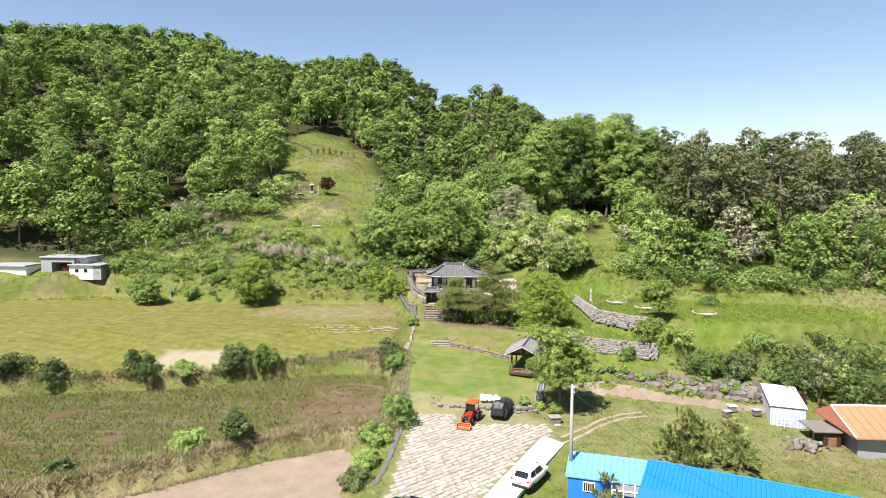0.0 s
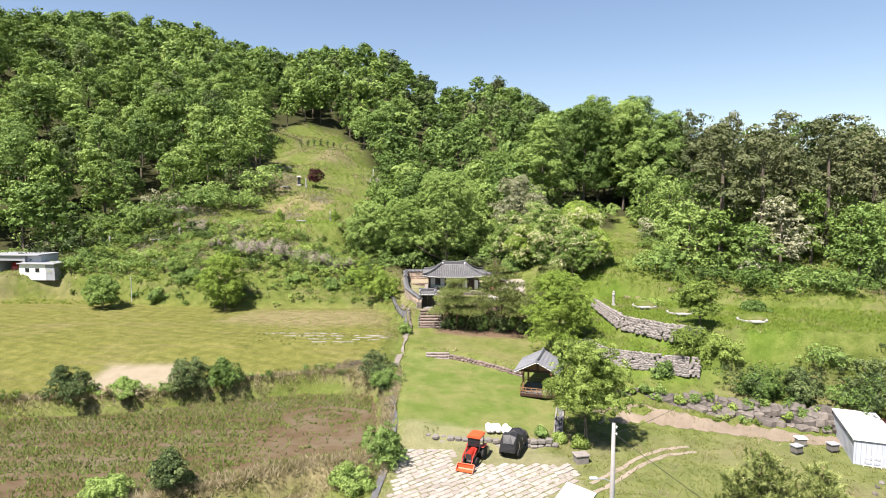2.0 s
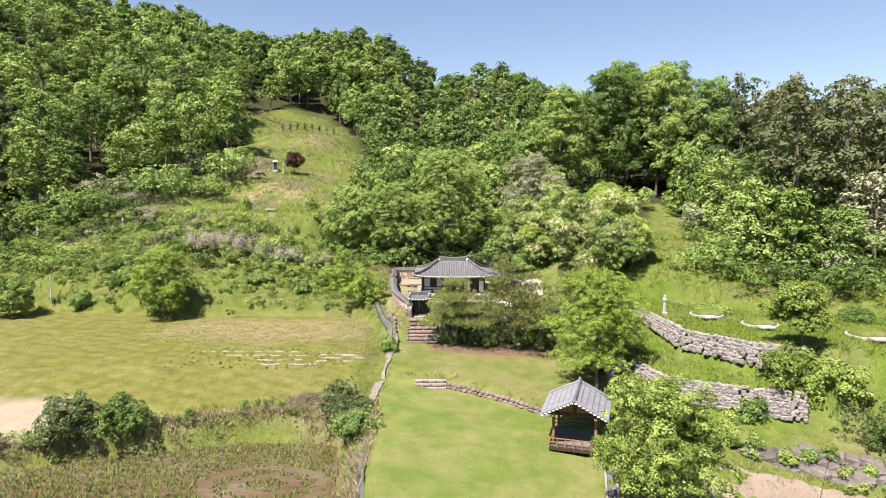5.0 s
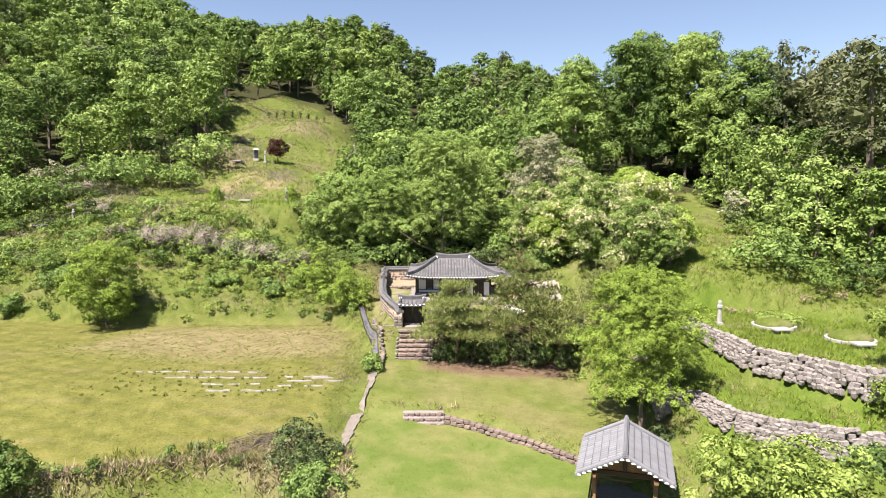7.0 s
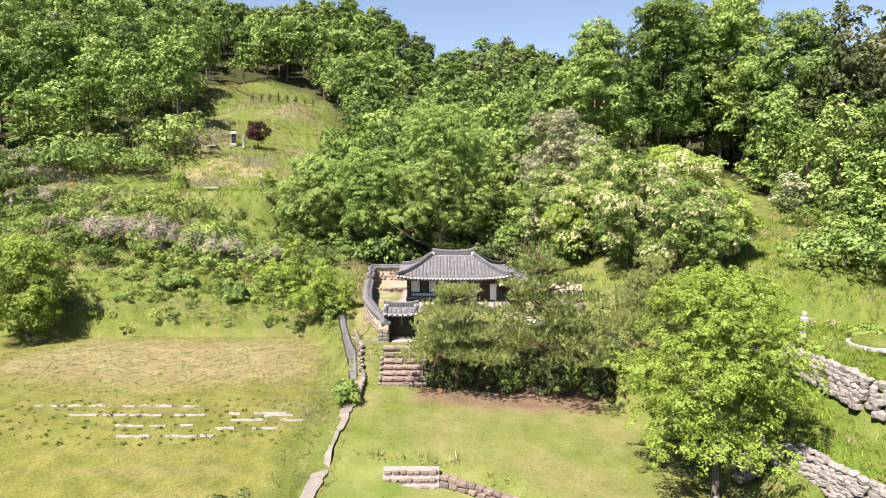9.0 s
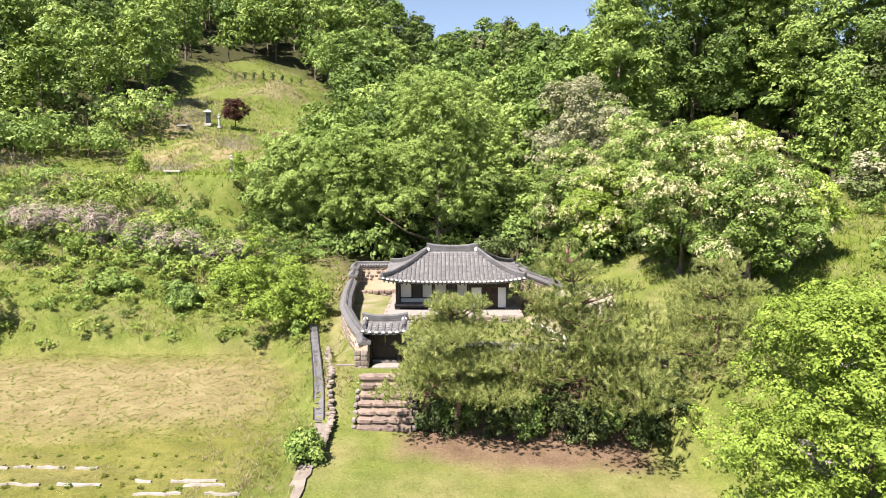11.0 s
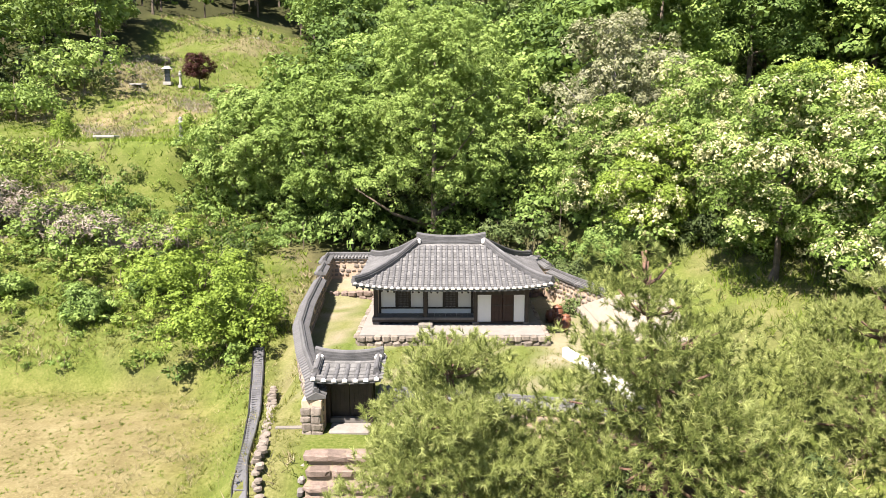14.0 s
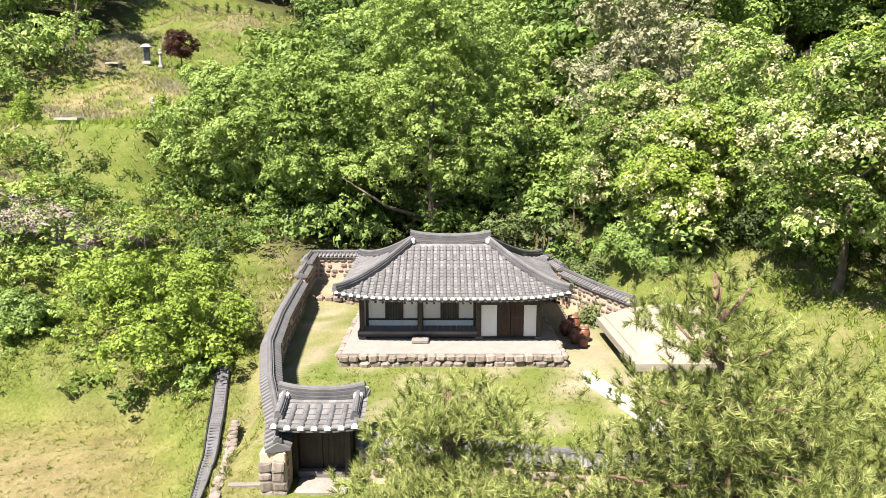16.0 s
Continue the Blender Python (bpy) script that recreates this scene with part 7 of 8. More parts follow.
front_f = roof_sheet("front_roof", [(0, 0, 2.7), (15, -0.6, 2.7), (15, 3.8, 4.2), (0.1, 4.0, 4.2)], ORANGE_ROOF, "orange metal roof slope")
for i in range(18):
    x = 0.6 + 0.8 * i
    u = 1.0
    part("seam", Shape().rod((x, -0.02 - 0.04 * x, 2.74), (x, 3.95 * u, 2.74 + 1.48 * u), 0.025, sides=4).mesh("seam", ORANGE_ROOF), front_f)
roof_sheet("side_roof", [(0, 0, 2.7), (0.1, 4.0, 4.2), (-0.4, 6.0, 3.1)], RED_ROOF, "red metal hip slope")
roof_sheet("rear_roof", [(0.1, 4.0, 4.2), (15, 3.8, 4.2), (15, 6.6, 3.3), (-0.4, 6.0, 3.1)], RED_ROOF, "red metal roof slope")
part("ridge_trim", Shape().add(*tube([(0, 0, 2.76), (0.1, 4.0, 4.26), (15, 3.8, 4.26)], [0.09] * 3, 6)).mesh("ridge_trim", LIME), farm, "white ridge and hip trim")
lean = thing("lean_to", "small grey lean-to with a plank door", "shed", 33.6, 53.6, -1.6, -4)
part("wall", Shape().box(0.5, 0.2, -0.4, 2.0, 2.6, 2.2).mesh("wall", WOOD_BROWN), lean)
part("roof", Shape().box(-0.4, 0.0, 2.2, 2.1, 3.0, 2.32).mesh("roof", WOOD_GREY, 0.02), lean, "grey sheet roof")
boxed("door", lean, WOOD_WARM, 0.9, 0.13, -0.1, 1.6, 0.2, 1.7, 0.01)
boxed("post", lean, WOOD_BROWN, -0.45, 0.15, -0.4, -0.33, 0.27, 2.2, 0.01)
# ---- beehives, rubble, boulders ----
for k, (x, y) in enumerate(((29.6, 61.7), (31.6, 60.7), (28.4, 60.2))):
    hv = thing("beehive", "small wooden hive box on legs", "beehive", x, y, gz(x, y), 10 * k, "hive boxes in the yard")
    boxed("box", hv, WOOD_GREY if k else STONE_PALE, -0.35, -0.3, 0.15, 0.35, 0.3, 0.65, 0.02)
    boxed("lid", hv, LIME if k == 0 else GREY_SHEET, -0.42, -0.36, 0.65, 0.42, 0.36, 0.74, 0.02)
    for lx in (-0.28, 0.22):
        boxed("leg", hv, WOOD_GREY, lx, -0.25, -0.05, lx + 0.06, 0.25, 0.15, 0.0)
rubble = thing("rubble_heap", "heap of pale rubble stones in the weeds", "rubble")
_r = random.Random(77)
for i in range(70):
    a, d = _r.uniform(0, 6.28), abs(_r.gauss(0, 0.9))
    x, y = 32.6 + 1.4 * d * math.cos(a), 53.6 + d * math.sin(a)
    s = _r.uniform(0.25, 0.6)
    piece("stone", _r.choice(ROCKS["pale" if i % 2 else "grey"]), rubble, pose(x, y, gz(x, y) + max(0, 0.55 - 0.35 * d), _r.uniform(0, 60), _r.uniform(0, 60), _r.uniform(0, 360)) @ Matrix.Diagonal((s, s * 0.8, s * 0.7, 1)))
boulders = tagged(new("boulder_wall"), "retaining wall of large grey-brown boulders", "wall", kind="structure")
_line = [(16.6, 68.6), (19, 69.2), (23, 67.6), (28, 65.9), (33, 64.4), (36, 63.6)]
for r, (off, zz, ln) in enumerate(((0.0, 0.1, 0.95), (0.45, 0.5, 0.8), (0.9, 0.9, 0.75), (1.35, 1.25, 0.8))):
    for p, a in along([(x + 0.1 * off, y + off) for x, y in _line], ln):
        s = _r.choice((0.8, 0.95, 1.1, 1.3, 1.5))
        if r == 3 and _r.random() < 0.25:
            continue
        base = -0.15 + 0.02 * (33 - p.x)
        piece("boulder", _r.choice(ROCKS["grey"]), boulders, pose(p.x + _r.uniform(-0.15, 0.15), p.y + _r.uniform(-0.2, 0.2), base + zz + _r.uniform(-0.1, 0.1), _r.uniform(-18, 18), _r.uniform(-18, 18), a + _r.uniform(-25, 25)) @ Matrix.Diagonal((ln * s, 0.85 * s, 0.62 * s, 1)))
# ---- terrace walls and graves ----
def revetment(parent, points, rows, size, kind, seed, low=0.5):
    """A battered dry stone wall, course on course, against the step in the ground along a line."""
    rng = random.Random(seed)
    steps = np.arange(-2.0, 0.9, 0.1)
    rest, made = Shape(), 0
    for r in range(rows):
        places = along(points, size * rng.uniform(0.94, 1.06))
        px, py, an = np.array([p.x for p, a in places]), np.array([p.y for p, a in places]), np.radians([a for p, a in places])
        nx, ny = -np.sin(an), np.cos(an)
        zz = ground_z(px[:, None] + nx[:, None] * steps, py[:, None] + ny[:, None] * steps)
        foot, top = zz[:, 0], zz[:, -1]
        mid = steps[np.argmax(zz > ((foot + top) / 2)[:, None], axis=1)]
        u = low + (1 - low) * (r + 0.4) / rows
        for i, (p, a) in enumerate(places):
            if rng.random() < 0.06:
                continue
            d = mid[i] - 0.72 + 0.8 * u + rng.uniform(-0.07, 0.07)
            h = (1 - low) * (top[i] + 0.1 - foot[i]) / rows
            m = pose(p.x + nx[i] * d, p.y + ny[i] * d, foot[i] - 0.05 + (top[i] + 0.06 - foot[i]) * u + rng.uniform(-0.05, 0.05), rng.uniform(-14, 16), rng.uniform(-18, 18), a + rng.uniform(-20, 20)) @ Matrix.Diagonal((size * rng.uniform(1.0, 1.6), 0.36, h * rng.uniform(1.15, 1.6), 1))
            me = rng.choice(ROCKS[kind])
            if made < 300 and p.y > 74:
                piece("stone", me, parent, m)
                made += 1
            else:
                rest.add([m @ v.co for v in me.vertices], [tuple(q.vertices) for q in me.polygons])
    tagged(part("stones", mesh_of("stones", rest.v, rest.f, ROCKS[kind][0].materials[0]), parent), kind="stuff")


tw = tagged(new("upper_terrace_wall"), "dry stone wall edging the grave terrace", "wall", kind="structure")
revetment(tw, [(20.2, 93), (20.4, 86), (20.5, 80.6), (23.4, 76.2), (26.5, 74.0)], 6, 0.24, "wall", 31, 0.35)
lw = tagged(new("lower_terrace_wall"), "dry stone wall below the lower grass terrace", "wall", kind="structure")
revetment(lw, [(15.6, 86), (15.8, 81.8), (17.0, 75.7), (19.4, 74.2), (22.6, 73.1), (25.5, 72.2)], 8, 0.25, "wall", 32, 0.3)


def make_grave(x, y, r, turn):
    g = thing("grave_mound", "low grass burial mound ringed with pale stone", "grave", x, y, gz(x, y), turn, "graves on the terrace")
    v, f = lathe([(r * 0.97, -0.1), (r * 0.93, 0.3), (r * 0.75, 0.5), (r * 0.4, 0.62), (0.05, 0.66)], 20)
    part("mound", mesh_of("mound", v, f, ground_me.materials[0], True), g, "grass covered mound")
    for k in range(16):
        a = 22.5 * k
        piece("ring_stone", RINGSTONE, g, pose(r * math.cos(radians(a)), r * math.sin(radians(a)), 0.12, 0, 0, a + 90) @ Matrix.Diagonal((2 * math.pi * r / 16, 0.8, 0.62, 1)))
    st = thing("altar_stone", "flat pale stone altar before a grave", "altar", x - 0.9 * math.sin(radians(turn)) - 0.5, y - r - 0.7, gz(x - 0.5, y - r - 0.7), turn, "altars before the graves")
    boxed("slab", st, STONE_WHITE, -0.6, -0.4, 0.22, 0.6, 0.4, 0.36, 0.02)
    for fx in (-0.42, 0.3):
        boxed("foot", st, STONE_WHITE, fx, -0.25, -0.05, fx + 0.14, 0.25, 0.22, 0.01)


RINGSTONE = Shape().box(-0.48, -0.12, -0.16, 0.48, 0.12, 0.16).mesh("ring_stone", STONE_WHITE, 0.03)
for x, y, r, a in ((24.6, 86.4, 1.35, 8), (27.2, 82.0, 1.35, 4), (33.2, 77.6, 1.4, 0)):
    make_grave(x, y, r, a)


def make_post(x, y, s=1.0, group=""):
    p = thing("stone_post", "slender white carved stone post", "stone post", x, y, gz(x, y), 0, group)
    part("base", Shape().box(-0.22 * s, -0.22 * s, -0.1, 0.22 * s, 0.22 * s, 0.18 * s).mesh("base", STONE_WHITE, 0.02), p)
    part("shaft", mesh_of("shaft", *lathe([(0.16 * s, 0.18 * s), (0.13 * s, 1.1 * s), (0.2 * s, 1.2 * s), (0.2 * s, 1.35 * s), (0.12 * s, 1.42 * s), (0.14 * s, 1.6 * s), (0.05 * s, 1.72 * s)], 8), STONE_WHITE), p)


make_post(21.1, 87.3, 1.05, "stone posts by the graves")

for k in range(12):
    x = 18 + 1.4 * k
    y = 69.6 - 0.33 * (x - 19) + 0.5 * (k % 3)
    make_shrub("wall_plant", "small green plant growing between boulders", x, y - 0.2, 0.7 + 0.15 * (k % 3), 0.5 + 0.1 * (k % 2), (LEAF_YELLOW, LEAF, LEAF_LIGHT)[k % 3], 420 + k, 500, 0.09, "plants between the boulders", sink=-0.15)

# ---- graves on the hill ----
for x, y, s in ((-20.9, 128.6, 1.15), (-38.0, 151.0, 1.2), (-30.6, 152.6, 1.15), (-46.0, 121.0, 1.0), (-57.5, 119.5, 1.0), (-17.5, 171, 1.1)):
    make_post(x, y, s, "stone posts on the hill")
for x, y in ((-25.6, 125.4), (-34.6, 150.2), (-49.5, 119.5), (-29.5, 181)):
    st = thing("altar_stone", "low pale stone altar bench on grass", "altar", x, y, gz(x, y), 0, "altars on the hill")
    boxed("slab", st, STONE_WHITE, -0.85, -0.45, 0.24, 0.85, 0.45, 0.42, 0.02)
    for fx in (-0.65, 0.4):
        boxed("foot", st, STONE_WHITE, fx, -0.3, -0.1, fx + 0.25, 0.3, 0.24, 0.02)
stele = thing("stele", "dark inscribed stone stele with a pale capstone", "stele", -32.2, 152.8, gz(-32.2, 152.8))
boxed("base", stele, STONE_WHITE, -0.5, -0.35, -0.15, 0.5, 0.35, 0.25, 0.03)
boxed("slab", stele, BLACK_PAINT, -0.32, -0.12, 0.25, 0.32, 0.12, 1.75, 0.02, "dark polished stone slab")
part("capstone", Shape().add([(-0.6, -0.4, 1.75), (0.6, -0.4, 1.75), (0.6, 0.4, 1.75), (-0.6, 0.4, 1.75), (-0.28, -0.08, 2.15), (0.28, -0.08, 2.15), (0.28, 0.08, 2.15), (-0.28, 0.08, 2.15)], [(3, 2, 1, 0), (4, 5, 6, 7), (0, 1, 5, 4), (1, 2, 6, 5), (2, 3, 7, 6), (3, 0, 4, 7)]).mesh("capstone", STONE_WHITE, 0.03), stele, "pale carved capstone")
for k in range(8):
    x, y = -39.0 + 1.75 * k, 185.6 + 0.25 * k
    t = thing("sapling", "short dark columnar evergreen sapling", "sapling", x, y, gz(x, y), 40 * k, "row of saplings on the hill")
    part("stem", Shape().rod((0, 0, -0.1), (0, 0, 1.5), 0.03, 0.015, 5).mesh("stem", BARK), t)
    part("foliage", quads_mesh("foliage", leaves(np.random.default_rng(500 + k), [((0, 0, 0.7), (0.24, 0.24, 0.6)), ((0, 0, 1.3), (0.18, 0.18, 0.5))], 260, 0.09), LEAF_DARK, 3), t)

# ---- grey sheds at the field's far end ----
ls = thing("grey_shed", "grey flat-roofed farm shed with an open bay", "shed", -74.5, 110.4, 7.5, -6)
ls.scale = (0.85, 0.85, 0.8)
part("wall_left", Shape().box(3.0, 0, -0.6, 5.4, 5, 3.9).mesh("wall_left", GREY_SHEET), ls)
part("wall_right", Shape().box(10.0, 0, -0.6, 10.5, 5, 3.9).mesh("wall_right", GREY_SHEET), ls)
part("wall_back", Shape().box(5.4, 4.8, -0.6, 10.0, 5, 3.4).mesh("wall_back", PALE_SHEET), ls)
part("fascia", Shape().box(5.4, 0, 2.9, 10.0, 0.2, 3.9).mesh("fascia", GREY_SHEET), ls)
part("roof", Shape().box(2.8, -0.3, 3.9, 13.5, 5.3, 4.15).mesh("roof", GREY_SHEET, 0.03), ls, "flat grey roof")
part("wall_far", Shape().box(10.5, 0.6, -0.6, 13.3, 5, 3.9).mesh("wall_far", PALE_SHEET), ls)
tool = thing("farm_machine", "red farm machine parked inside the open shed", "machine", -67.9, 111.6, 7.5, 12)
part("body", Shape().extrude_x([(-0.7, 0.3), (0.7, 0.3), (0.6, 1.5), (0, 1.9), (-0.6, 1.3)], -1.0, 1.2).mesh("body", RED_PAINT, 0.08), tool)
for s in (-1, 1):
    wheel(tool, 0.2, s * 0.75, 0.4, 0.45, 0.25, STEEL)
an = thing("white_annex", "low white annex with a grey flat roof and two windows", "shed", -66.0, 108.6, 7.4, -6)
an.scale = (0.85, 0.85, 0.8)
part("wall", Shape().box(0, 0, -0.6, 5.2, 4, 2.5).mesh("wall", LIME), an, "white rendered wall")
part("side", Shape().box(5.2, -0.05, -0.6, 7.0, 4.05, 2.5).mesh("side", GREY_SHEET), an)
part("roof", Shape().box(-0.2, -0.4, 2.5, 7.2, 4.3, 2.72).mesh("roof", GREY_SHEET, 0.03), an, "flat grey roof")
for x in (1.2, 3.2):
    w = boxed("window", an, DARK_GLASS, x, -0.04, 1.0, x + 0.8, 0.0, 1.7, 0.0)
    boxed("window_frame", w, GREY_SHEET, x - 0.06, -0.06, 0.94, x + 0.86, -0.04, 1.0, 0.0)
an2 = thing("far_annex", "low white annex beside the grey shed", "shed", -84, 109.4, 6.8, -6)
part("wall", Shape().box(0, 0, -0.6, 10.6, 4, 2.4).mesh("wall", LIME), an2)
part("roof", Shape().box(-0.2, -0.4, 2.4, 10.8, 4.3, 2.65).mesh("roof", GREY_SHEET, 0.03), an2, "flat grey roof")
np_ = thing("thin_pole", "thin pale metal pole at the field's edge", "pole", -46.5, 104.5, gz(-46.5, 104.5))
part("shaft", Shape().rod((0, 0, -0.2), (0, 0, 4.2), 0.06, 0.05).mesh("shaft", PALE_SHEET), np_)

# ---- mulch film rows in the field ----
_r = random.Random(31)
for k, (y, x0, x1) in enumerate(((86.8, -21.5, -12.6), (85.5, -18.8, -11.6), (84.1, -15.6, -11.0), (82.9, -14.9, -10.4), (85.8, -10.4, -8.9), (84.9, -10.0, -7.2), (83.8, -10.4, -6.9), (85.5, -8.4, -6.3))):
    row = thing("mulch_film_row", "torn pale strip of mulch film between weeds", "mulch film", group="mulch rows in the field")
    x = x0
    while x < x1:
        ln = _r.uniform(0.5, 1.8)
        pts = [(x + ln * i / 6, y + _r.uniform(-0.05, 0.05) + 0.06 * (x - x0) * 0) for i in range(7)]
        v = []
        for px, py in pts:
            z = gz(px, py)
            w = _r.uniform(0.04, 0.1)
            v += [(px, py - w, z - 0.02), (px, py - w * 0.5, z + 0.06), (px, py + w * 0.5, z + 0.07 + _r.uniform(-0.02, 0.03)), (px, py + w, z - 0.02)]
        part("film", Shape().add(v, [(4 * i + q, 4 * i + 4 + q, 4 * i + 5 + q, 4 * i + 1 + q) for i in range(6) for q in range(3)]).mesh("film", PLASTIC_FILM), row)
        x += ln + _r.uniform(0.1, 0.9)
# ---- prunings on the field's edge ----
heap = thing("brush_heap", "heap of grey-brown cut twigs on the field edge", "brush heap", -9.4, 76.4, gz(-9.4, 76.4), 20)
tw_ = Shape()
for i in range(160):
    a = _r.gauss(0.3, 0.6)
    x, y, z = _r.gauss(0, 1.0), _r.gauss(0, 0.6), abs(_r.gauss(0.1, 0.18))
    d = Vector((math.cos(a), math.sin(a), _r.uniform(-0.1, 0.2))) * _r.uniform(0.5, 1.1)
    tw_.add(*tube([(x, y, z), Vector((x, y, z)) + d], [0.022, 0.008], 4))
tagged(part("brushwood", tw_.mesh("brushwood", BARK), heap), kind="stuff")

wood("boulder_weeds", "green weeds growing between the boulders", 33, (16, 63, 38, 72), 1.1,
     lambda x, y: (np.abs(y - (74.4 - 0.3 * x)) < 1.3) & (wave(x, y, 3.7, 0.8) > 0.1), ((LEAF_YELLOW, 0.5), (LEAF, 0.5)), (0.35, 0.8), 120, 0.1, 1.0, True)

# ---- grass, seedlings and weeds ----
def blades(rng, x, y, per, height, wide, lean=0.45):
    """Tufts of thin blades on the ground at x, y: corners of narrow triangles."""
    n = len(x) * per
    x, y = np.repeat(x, per), np.repeat(y, per)
    x, y = x + rng.normal(size=n) * height * 0.3, y + rng.normal(size=n) * height * 0.3
    p = np.stack([x, y, ground_z(x, y) - 0.03], -1)
    up = rng.normal(size=(n, 3)) * lean * np.array([1, 1, 0.2]) + np.array([0, 0, 1.0])
    up /= np.linalg.norm(up, axis=1)[:, None]
    side = np.cross(up, rng.normal(size=(n, 3)))
    side /= np.linalg.norm(side, axis=1)[:, None]
    s = height * (0.5 + rng.random(n))[:, None]
    w = wide * (0.6 + 0.8 * rng.random(n))[:, None]
    return np.stack([p + side * w, p + up * s, p - side * w], 1).reshape(-1, 3)


def turf(name, label, seed, box, count, keep, mat, per, height, wide, lean=0.45):
    rng = np.random.default_rng(seed)
    x, y = rng.uniform(box[0], box[2], count), rng.uniform(box[1], box[3], count)
    ok = keep(x, y)
    x, y = x[ok], y[ok]
    v = blades(rng, x, y, per, height, wide, lean)
    return tagged(new(name, quads_mesh(name, v, mat, 3, np.repeat(rng.random(len(x)) * 0.6, 3 * per))), label, "grass", kind="stuff")


def off_pads(x, y):
    ok = np.ones(x.shape, bool)
    for poly in (FIELD, DIRT, PADDY, LOT, LAWN, LAWN_UPPER, COURT, LANDING, DRIVE):
        ok &= edge_distance(x, y, poly) < 0.1
    return ok


turf("bank_grass", "rough green grass on banks and slopes", 1, (-60, 44, 46, 112), 30000, lambda x, y: off_pads(x, y) & (edge_distance(x, y, YARD) < -0.5), GRASS, 6, 0.28, 0.014, 0.8)
turf("bank_straw", "dry straw-coloured grass on the field banks", 2, (-60, 40, 40, 112), 30000, lambda x, y: off_pads(x, y) & (wave(x, y, 11, 0.2) + 0.9 * (np.abs(edge_distance(x, y, PADDY)) < 4.5) > 0.35), STRAW, 6, 0.36, 0.018, 0.9)
turf("field_grass", "short yellow-green grass of the mown field", 3, (-76, 67, -5, 104), 14000, lambda x, y: (edge_distance(x, y, FIELD) > 0) & (edge_distance(x, y, SAND_PATCH) < 0), GRASS, 5, 0.12, 0.011, 1.2)
turf("tall_verge_grass", "tall drying grass between field and drain", 17, (-12, 84, -4.5, 103), 2400, lambda x, y: (wave(x, y, 3, 0.3) > -0.2) & (x > -9.5 - 0.1 * (y - 90)) & (x < -5.4 + 0.12 * (96 - y)), STRAW, 5, 0.26, 0.009, 0.8)
turf("stubble_weeds", "small tufts of weeds in the dry stubble", 18, (-32, 88, -6, 102), 3000, lambda x, y: edge_distance(x, y, STUBBLE) > -2, LUSH, 14, 0.1, 0.018, 0.9)
turf("field_straw", "dry mown stalks lying in the field", 4, (-76, 67, -5, 104), 14000, lambda x, y: (edge_distance(x, y, FIELD) > 0) & (edge_distance(x, y, SAND_PATCH) < 0) & (wave(x, y, 9, 0.5) > -0.4), STRAW, 5, 0.13, 0.011, 1.4)
turf("hill_grass", "grass on the cleared grave hill", 5, (-75, 104, -6, 218), 26000, lambda x, y: (edge_distance(x, y, CLEARING) > 0) & (y > 104), LUSH, 4, 0.36, 0.04, 0.7)
turf("hill_straw", "dry grass on the cleared grave hill", 6, (-75, 108, -6, 218), 22000, lambda x, y: (edge_distance(x, y, CLEARING) > 0) & (wave(x, y, 15, 0.9) < 0.1) & (edge_distance(x, y, HILL_GRAVE) < 0), STRAW, 4, 0.42, 0.05, 0.6)
turf("slope_grass", "lush green grass on the terraces", 7, (14, 68, 62, 108), 15000, lambda x, y: (y > 74 - 0.1 * (x - 14)) & (edge_distance(x, y, COURT) < -1), LUSH, 6, 0.34, 0.024, 0.6)
turf("yard_grass", "thin grass in the yard", 8, (10, 46, 40, 68), 10000, lambda x, y: (wave(x, y, 6, 0.2) > -0.3) & (edge_distance(x, y, DRIVE) < -0.3), GRASS, 4, 0.16, 0.025, 0.6)
turf("lawn_grass", "short mown lawn grass", 9, (-5, 60, 14, 93), 12000, lambda x, y: (edge_distance(x, y, LAWN) > 0.3) | (edge_distance(x, y, LAWN_UPPER) > 0.3), GRASS, 4, 0.07, 0.02, 0.9)
turf("lot_weeds", "weeds growing between the paving stones", 10, (-5, 40, 11, 63), 7000, lambda x, y: (edge_distance(x, y, LOT) > 0) & (edge_distance(x, y, DRIVE) < -0.1) & (wave(x, y, 7, 1.2) + (x < -2) * 0.5 > 0.25), GRASS, 4, 0.1, 0.02, 0.8)
turf("dry_brush", "grey-brown heaps of dry cut brush on the slope", 13, (-62, 108, -12, 160), 13000, lambda x, y: (edge_distance(x, y, CLEARING) > -3) & (edge_distance(x, y, HILL_GRAVE) < -0.5) & (wave(x, y, 17, 0.9) + 0.6 * wave(x, y, 7, 2.2) < -0.25) & (x < -24), BRUSH, 8, 0.5, 0.022, 1.1)
turf("paddy_bank", "tall dry grass on the banks of the paddy", 14, (-60, 40, -4, 80), 64000, lambda x, y: (edge_distance(x, y, PADDY) < 0.15) & (edge_distance(x, y, PADDY) > -3.4) & (edge_distance(x, y, FIELD) < 0.2) & (wave(x, y, 6, 0.1) + 0.5 * (y < 60) > -0.7) & (edge_distance(x, y, DIRT) < 0.1) & (edge_distance(x, y, LOT) < -0.3), STRAW, 6, 0.5, 0.03, 0.7)
turf("paddy_edge_grass", "green grass along the rim of the paddy", 15, (-60, 40, -4, 78), 30000, lambda x, y: (np.abs(edge_distance(x, y, PADDY)) < 0.45) | ((np.abs(edge_distance(x, y, PADDY) + 1.4) < 1.2) & (wave(x, y, 5, 0.8) > 0.1)), GRASS, 6, 0.34, 0.03, 0.5)
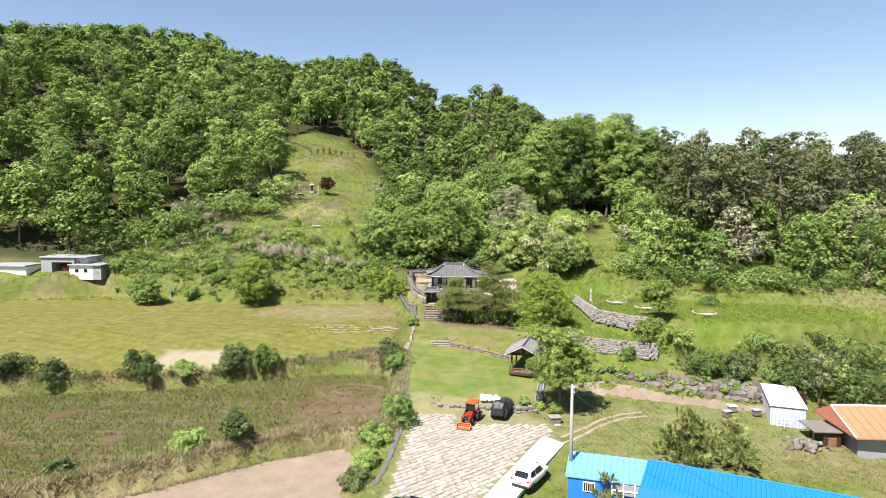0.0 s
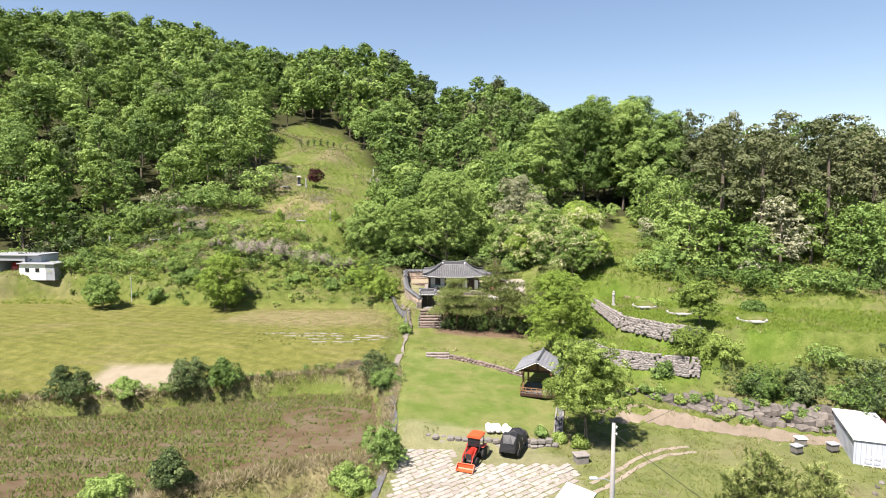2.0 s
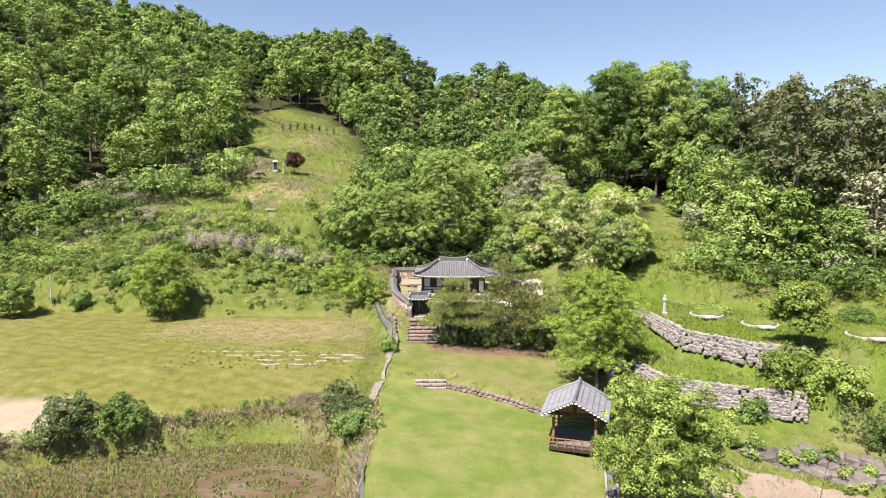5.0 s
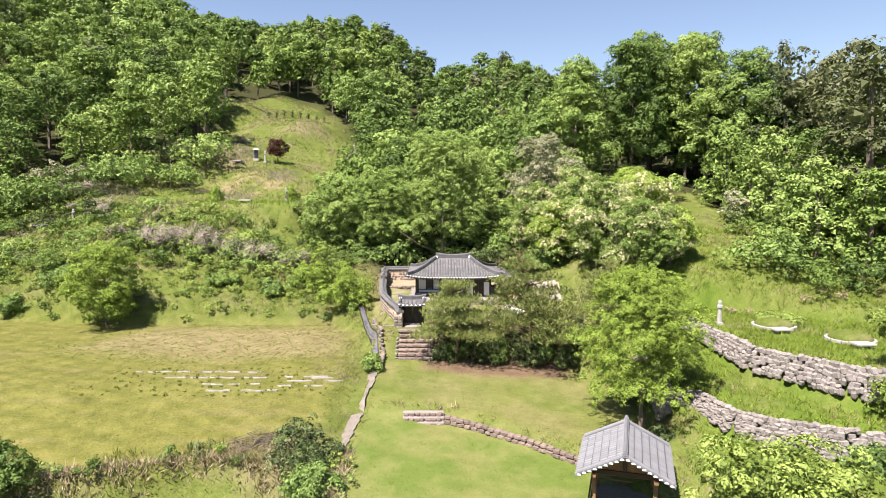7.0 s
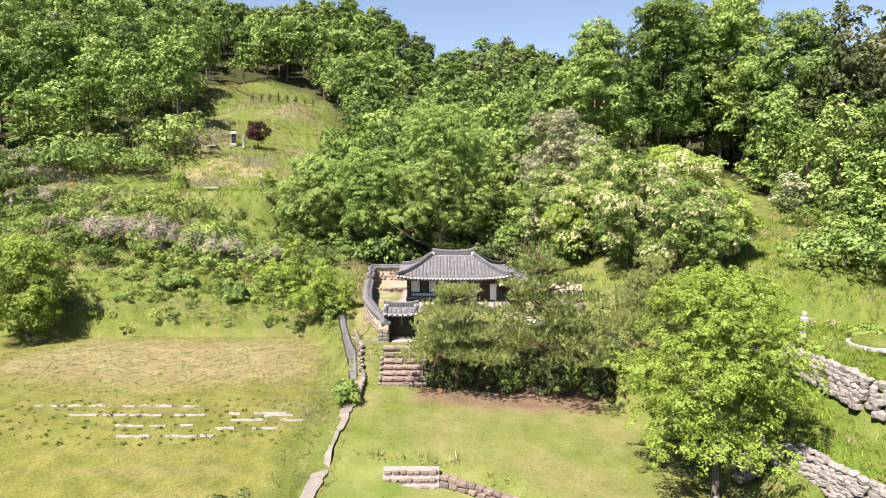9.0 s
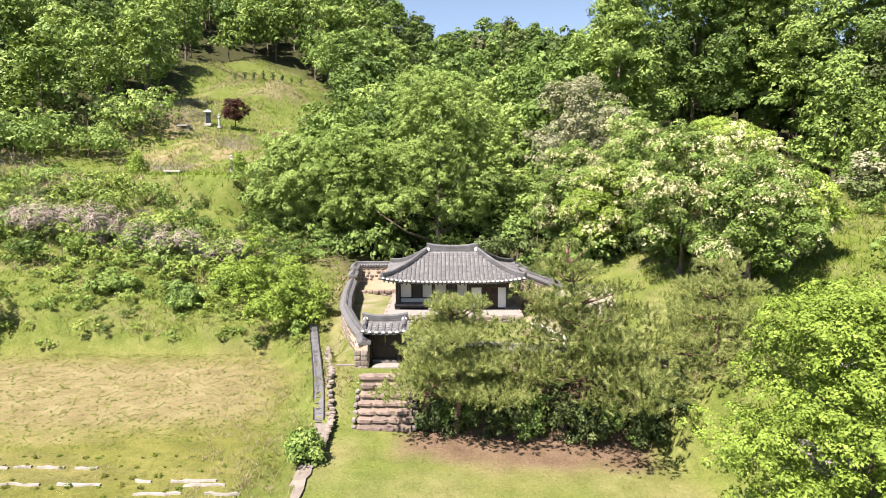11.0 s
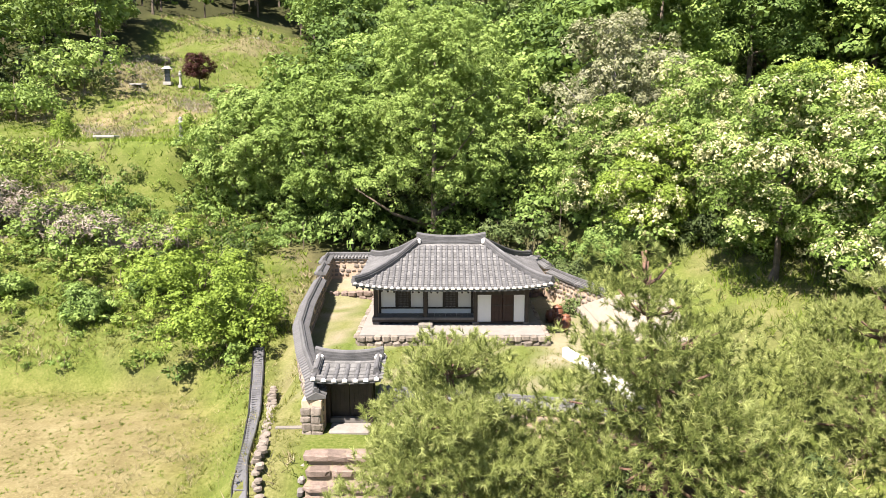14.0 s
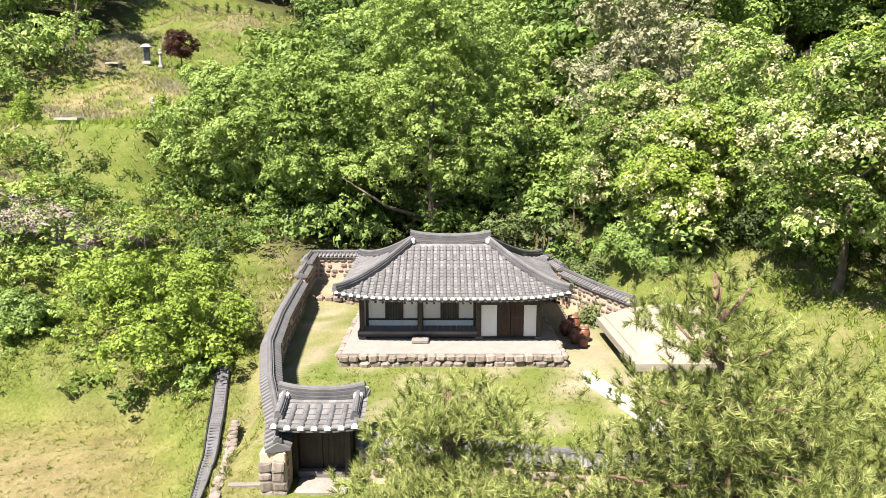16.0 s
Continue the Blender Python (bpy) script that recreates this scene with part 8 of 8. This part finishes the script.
turf("verge_grass", "fine green grass beside the courtyard wall", 16, (-24, 86, 11, 112), 22000, lambda x, y: ((edge_distance(x, y, FIELD) < 0.5) & (x < -3.2) & (edge_distance(x, y, COURT) < 0) & (edge_distance(x, y, LAWN_UPPER) < 0.2)) | ((edge_distance(x, y, COURT) > 0.3) & (y < 102.4) & (x > -3.6) & (x < 7)), GRASS, 7, 0.13, 0.011, 0.7)
# rice seedlings in rows along the paddy's length
rng = np.random.default_rng(12)
_row = np.arange(40, 76, 0.34)
sx_, sy_ = np.meshgrid(np.arange(-62, -5, 0.22), _row)
sx_, sy_ = sx_ + rng.normal(size=sx_.shape) * 0.05, sy_ + 0.1 * (sx_ + 20) * 0.35 + rng.normal(size=sy_.shape) * 0.05 + 0.4 * np.sin(sx_ * 0.1)
_d = edge_distance(sx_, sy_, PADDY)
_far = smooth(-2.5, 1.5, sy_ - (64.5 + 0.17 * (sx_ + 30)))
_ring = np.hypot((sx_ + 10.2) / 1.5, sy_ - 67.2)
_track = (np.abs(_ring - 2.4) < 0.3) | (np.abs(_ring - 1.2) < 0.28)
_rows = np.cos(2 * math.pi * np.repeat(_row[:, None], sx_.shape[1], 1) / 2.72) > -0.6
_mud = smooth(-17, -12, sx_) * (1 - smooth(64, 66.5, sy_))
_share = np.maximum(_far * 0.95, np.where(_rows, 1.0, 0.45) * (1 - 0.88 * _mud))
_ok = (_d > 0.35) & ~_track & (rng.random(sx_.shape) < np.maximum(_share, (_d < 1.0) * 0.8)) & (wave(sx_, sy_, 15, 0.6) + 1.2 * _far > -0.75)
sv = blades(rng, sx_[_ok], sy_[_ok], 5, 0.3, 0.05, 0.6)
sv[:, 2] += 0.22
tagged(new("rice_seedlings", quads_mesh("rice_seedlings", sv, foliage("rice_leaf", [(0.1, (0.075, 0.11, 0.026)), (0.5, (0.125, 0.172, 0.04)), (0.9, (0.18, 0.23, 0.058))], 0.25), 3, np.repeat(rng.random(len(sv) // 15), 15))), "young rice seedlings in flooded rows", "rice", kind="stuff")

# ---- paving stones of the lot ----
def paver_mesh(mat, seed):
    """A flat flagstone about 1 across with uneven corners and a worn rim."""
    r = random.Random(seed)
    s = Shape()
    c = [(-0.5, -0.5), (0.05, -0.52), (0.5, -0.48), (0.52, 0.1), (0.48, 0.5), (-0.1, 0.5), (-0.5, 0.46)]
    c = [(x + r.uniform(-0.1, 0.1), y + r.uniform(-0.1, 0.1)) for x, y in c]
    n = len(c)
    v = [(x, y, -0.5) for x, y in c] + [(x, y, 0.35) for x, y in c] + [(x * 0.93, y * 0.93, 0.5 + r.uniform(-0.08, 0.08)) for x, y in c]
    f = [tuple(range(2 * n, 3 * n))] + [(k * n + i, k * n + (i + 1) % n, (k + 1) * n + (i + 1) % n, (k + 1) * n + i) for k in (0, 1) for i in range(n)]
    return s.add(v, f).mesh("paving_stone", mat)


lot = tagged(new("lot_paving"), "irregular pale stone paving of the parking lot", "paving", kind="structure")
_r = random.Random(5)
PAVERS = [paver_mesh(surface("paver_%s" % "abc"[i], c0, c1, 2, 14, 0.9, relief=0.3, vary=0.15), 700 + i) for i, (c0, c1) in enumerate((((0.2, 0.178, 0.15), (0.28, 0.255, 0.225)), ((0.215, 0.197, 0.175), (0.3, 0.28, 0.25)), ((0.19, 0.168, 0.145), (0.27, 0.242, 0.21))))]
joined_pavers = [Shape() for _ in PAVERS]
made = 0
ca, sa = math.cos(radians(38)), math.sin(radians(38))
for i in range(-60, 60):
    for j in range(-60, 60):
        u, w = i * 0.62 + 0.62 * ((j * 37) % 11) / 11 + _r.uniform(-0.06, 0.06), j * 0.49 + _r.uniform(-0.05, 0.05)
        x, y = 3 + u * ca - w * sa, 51 + u * sa + w * ca
        if edge_distance(np.array([x]), np.array([y]), LOT)[0] < 0.3 or edge_distance(np.array([x]), np.array([y]), DRIVE)[0] > -0.25 or y < 38 or (y > 57.5 and x > 1.2) or y > 61.0:
            continue
        m = pose(x, y, -0.2 + 0.03 * (y - 54) - 0.035, 0, 0, 38 + _r.uniform(-5, 5) + 180 * _r.randrange(2)) @ Matrix.Diagonal((0.63 * _r.uniform(0.86, 1.02), 0.49 * _r.uniform(0.86, 1.02), 0.14, 1))
        k = _r.randrange(3)
        if y > 46 and made < 300:
            piece("paving_stone", PAVERS[k], lot, m)
            made += 1
        else:
            joined_pavers[k].add([m @ v.co for v in PAVERS[k].vertices], [tuple(p.vertices) for p in PAVERS[k].polygons])
for k, s in enumerate(joined_pavers):
    tagged(part("paving_stones", mesh_of("paving_stones", s.v, s.f, PAVERS[k].materials[0]), lot), kind="stuff")
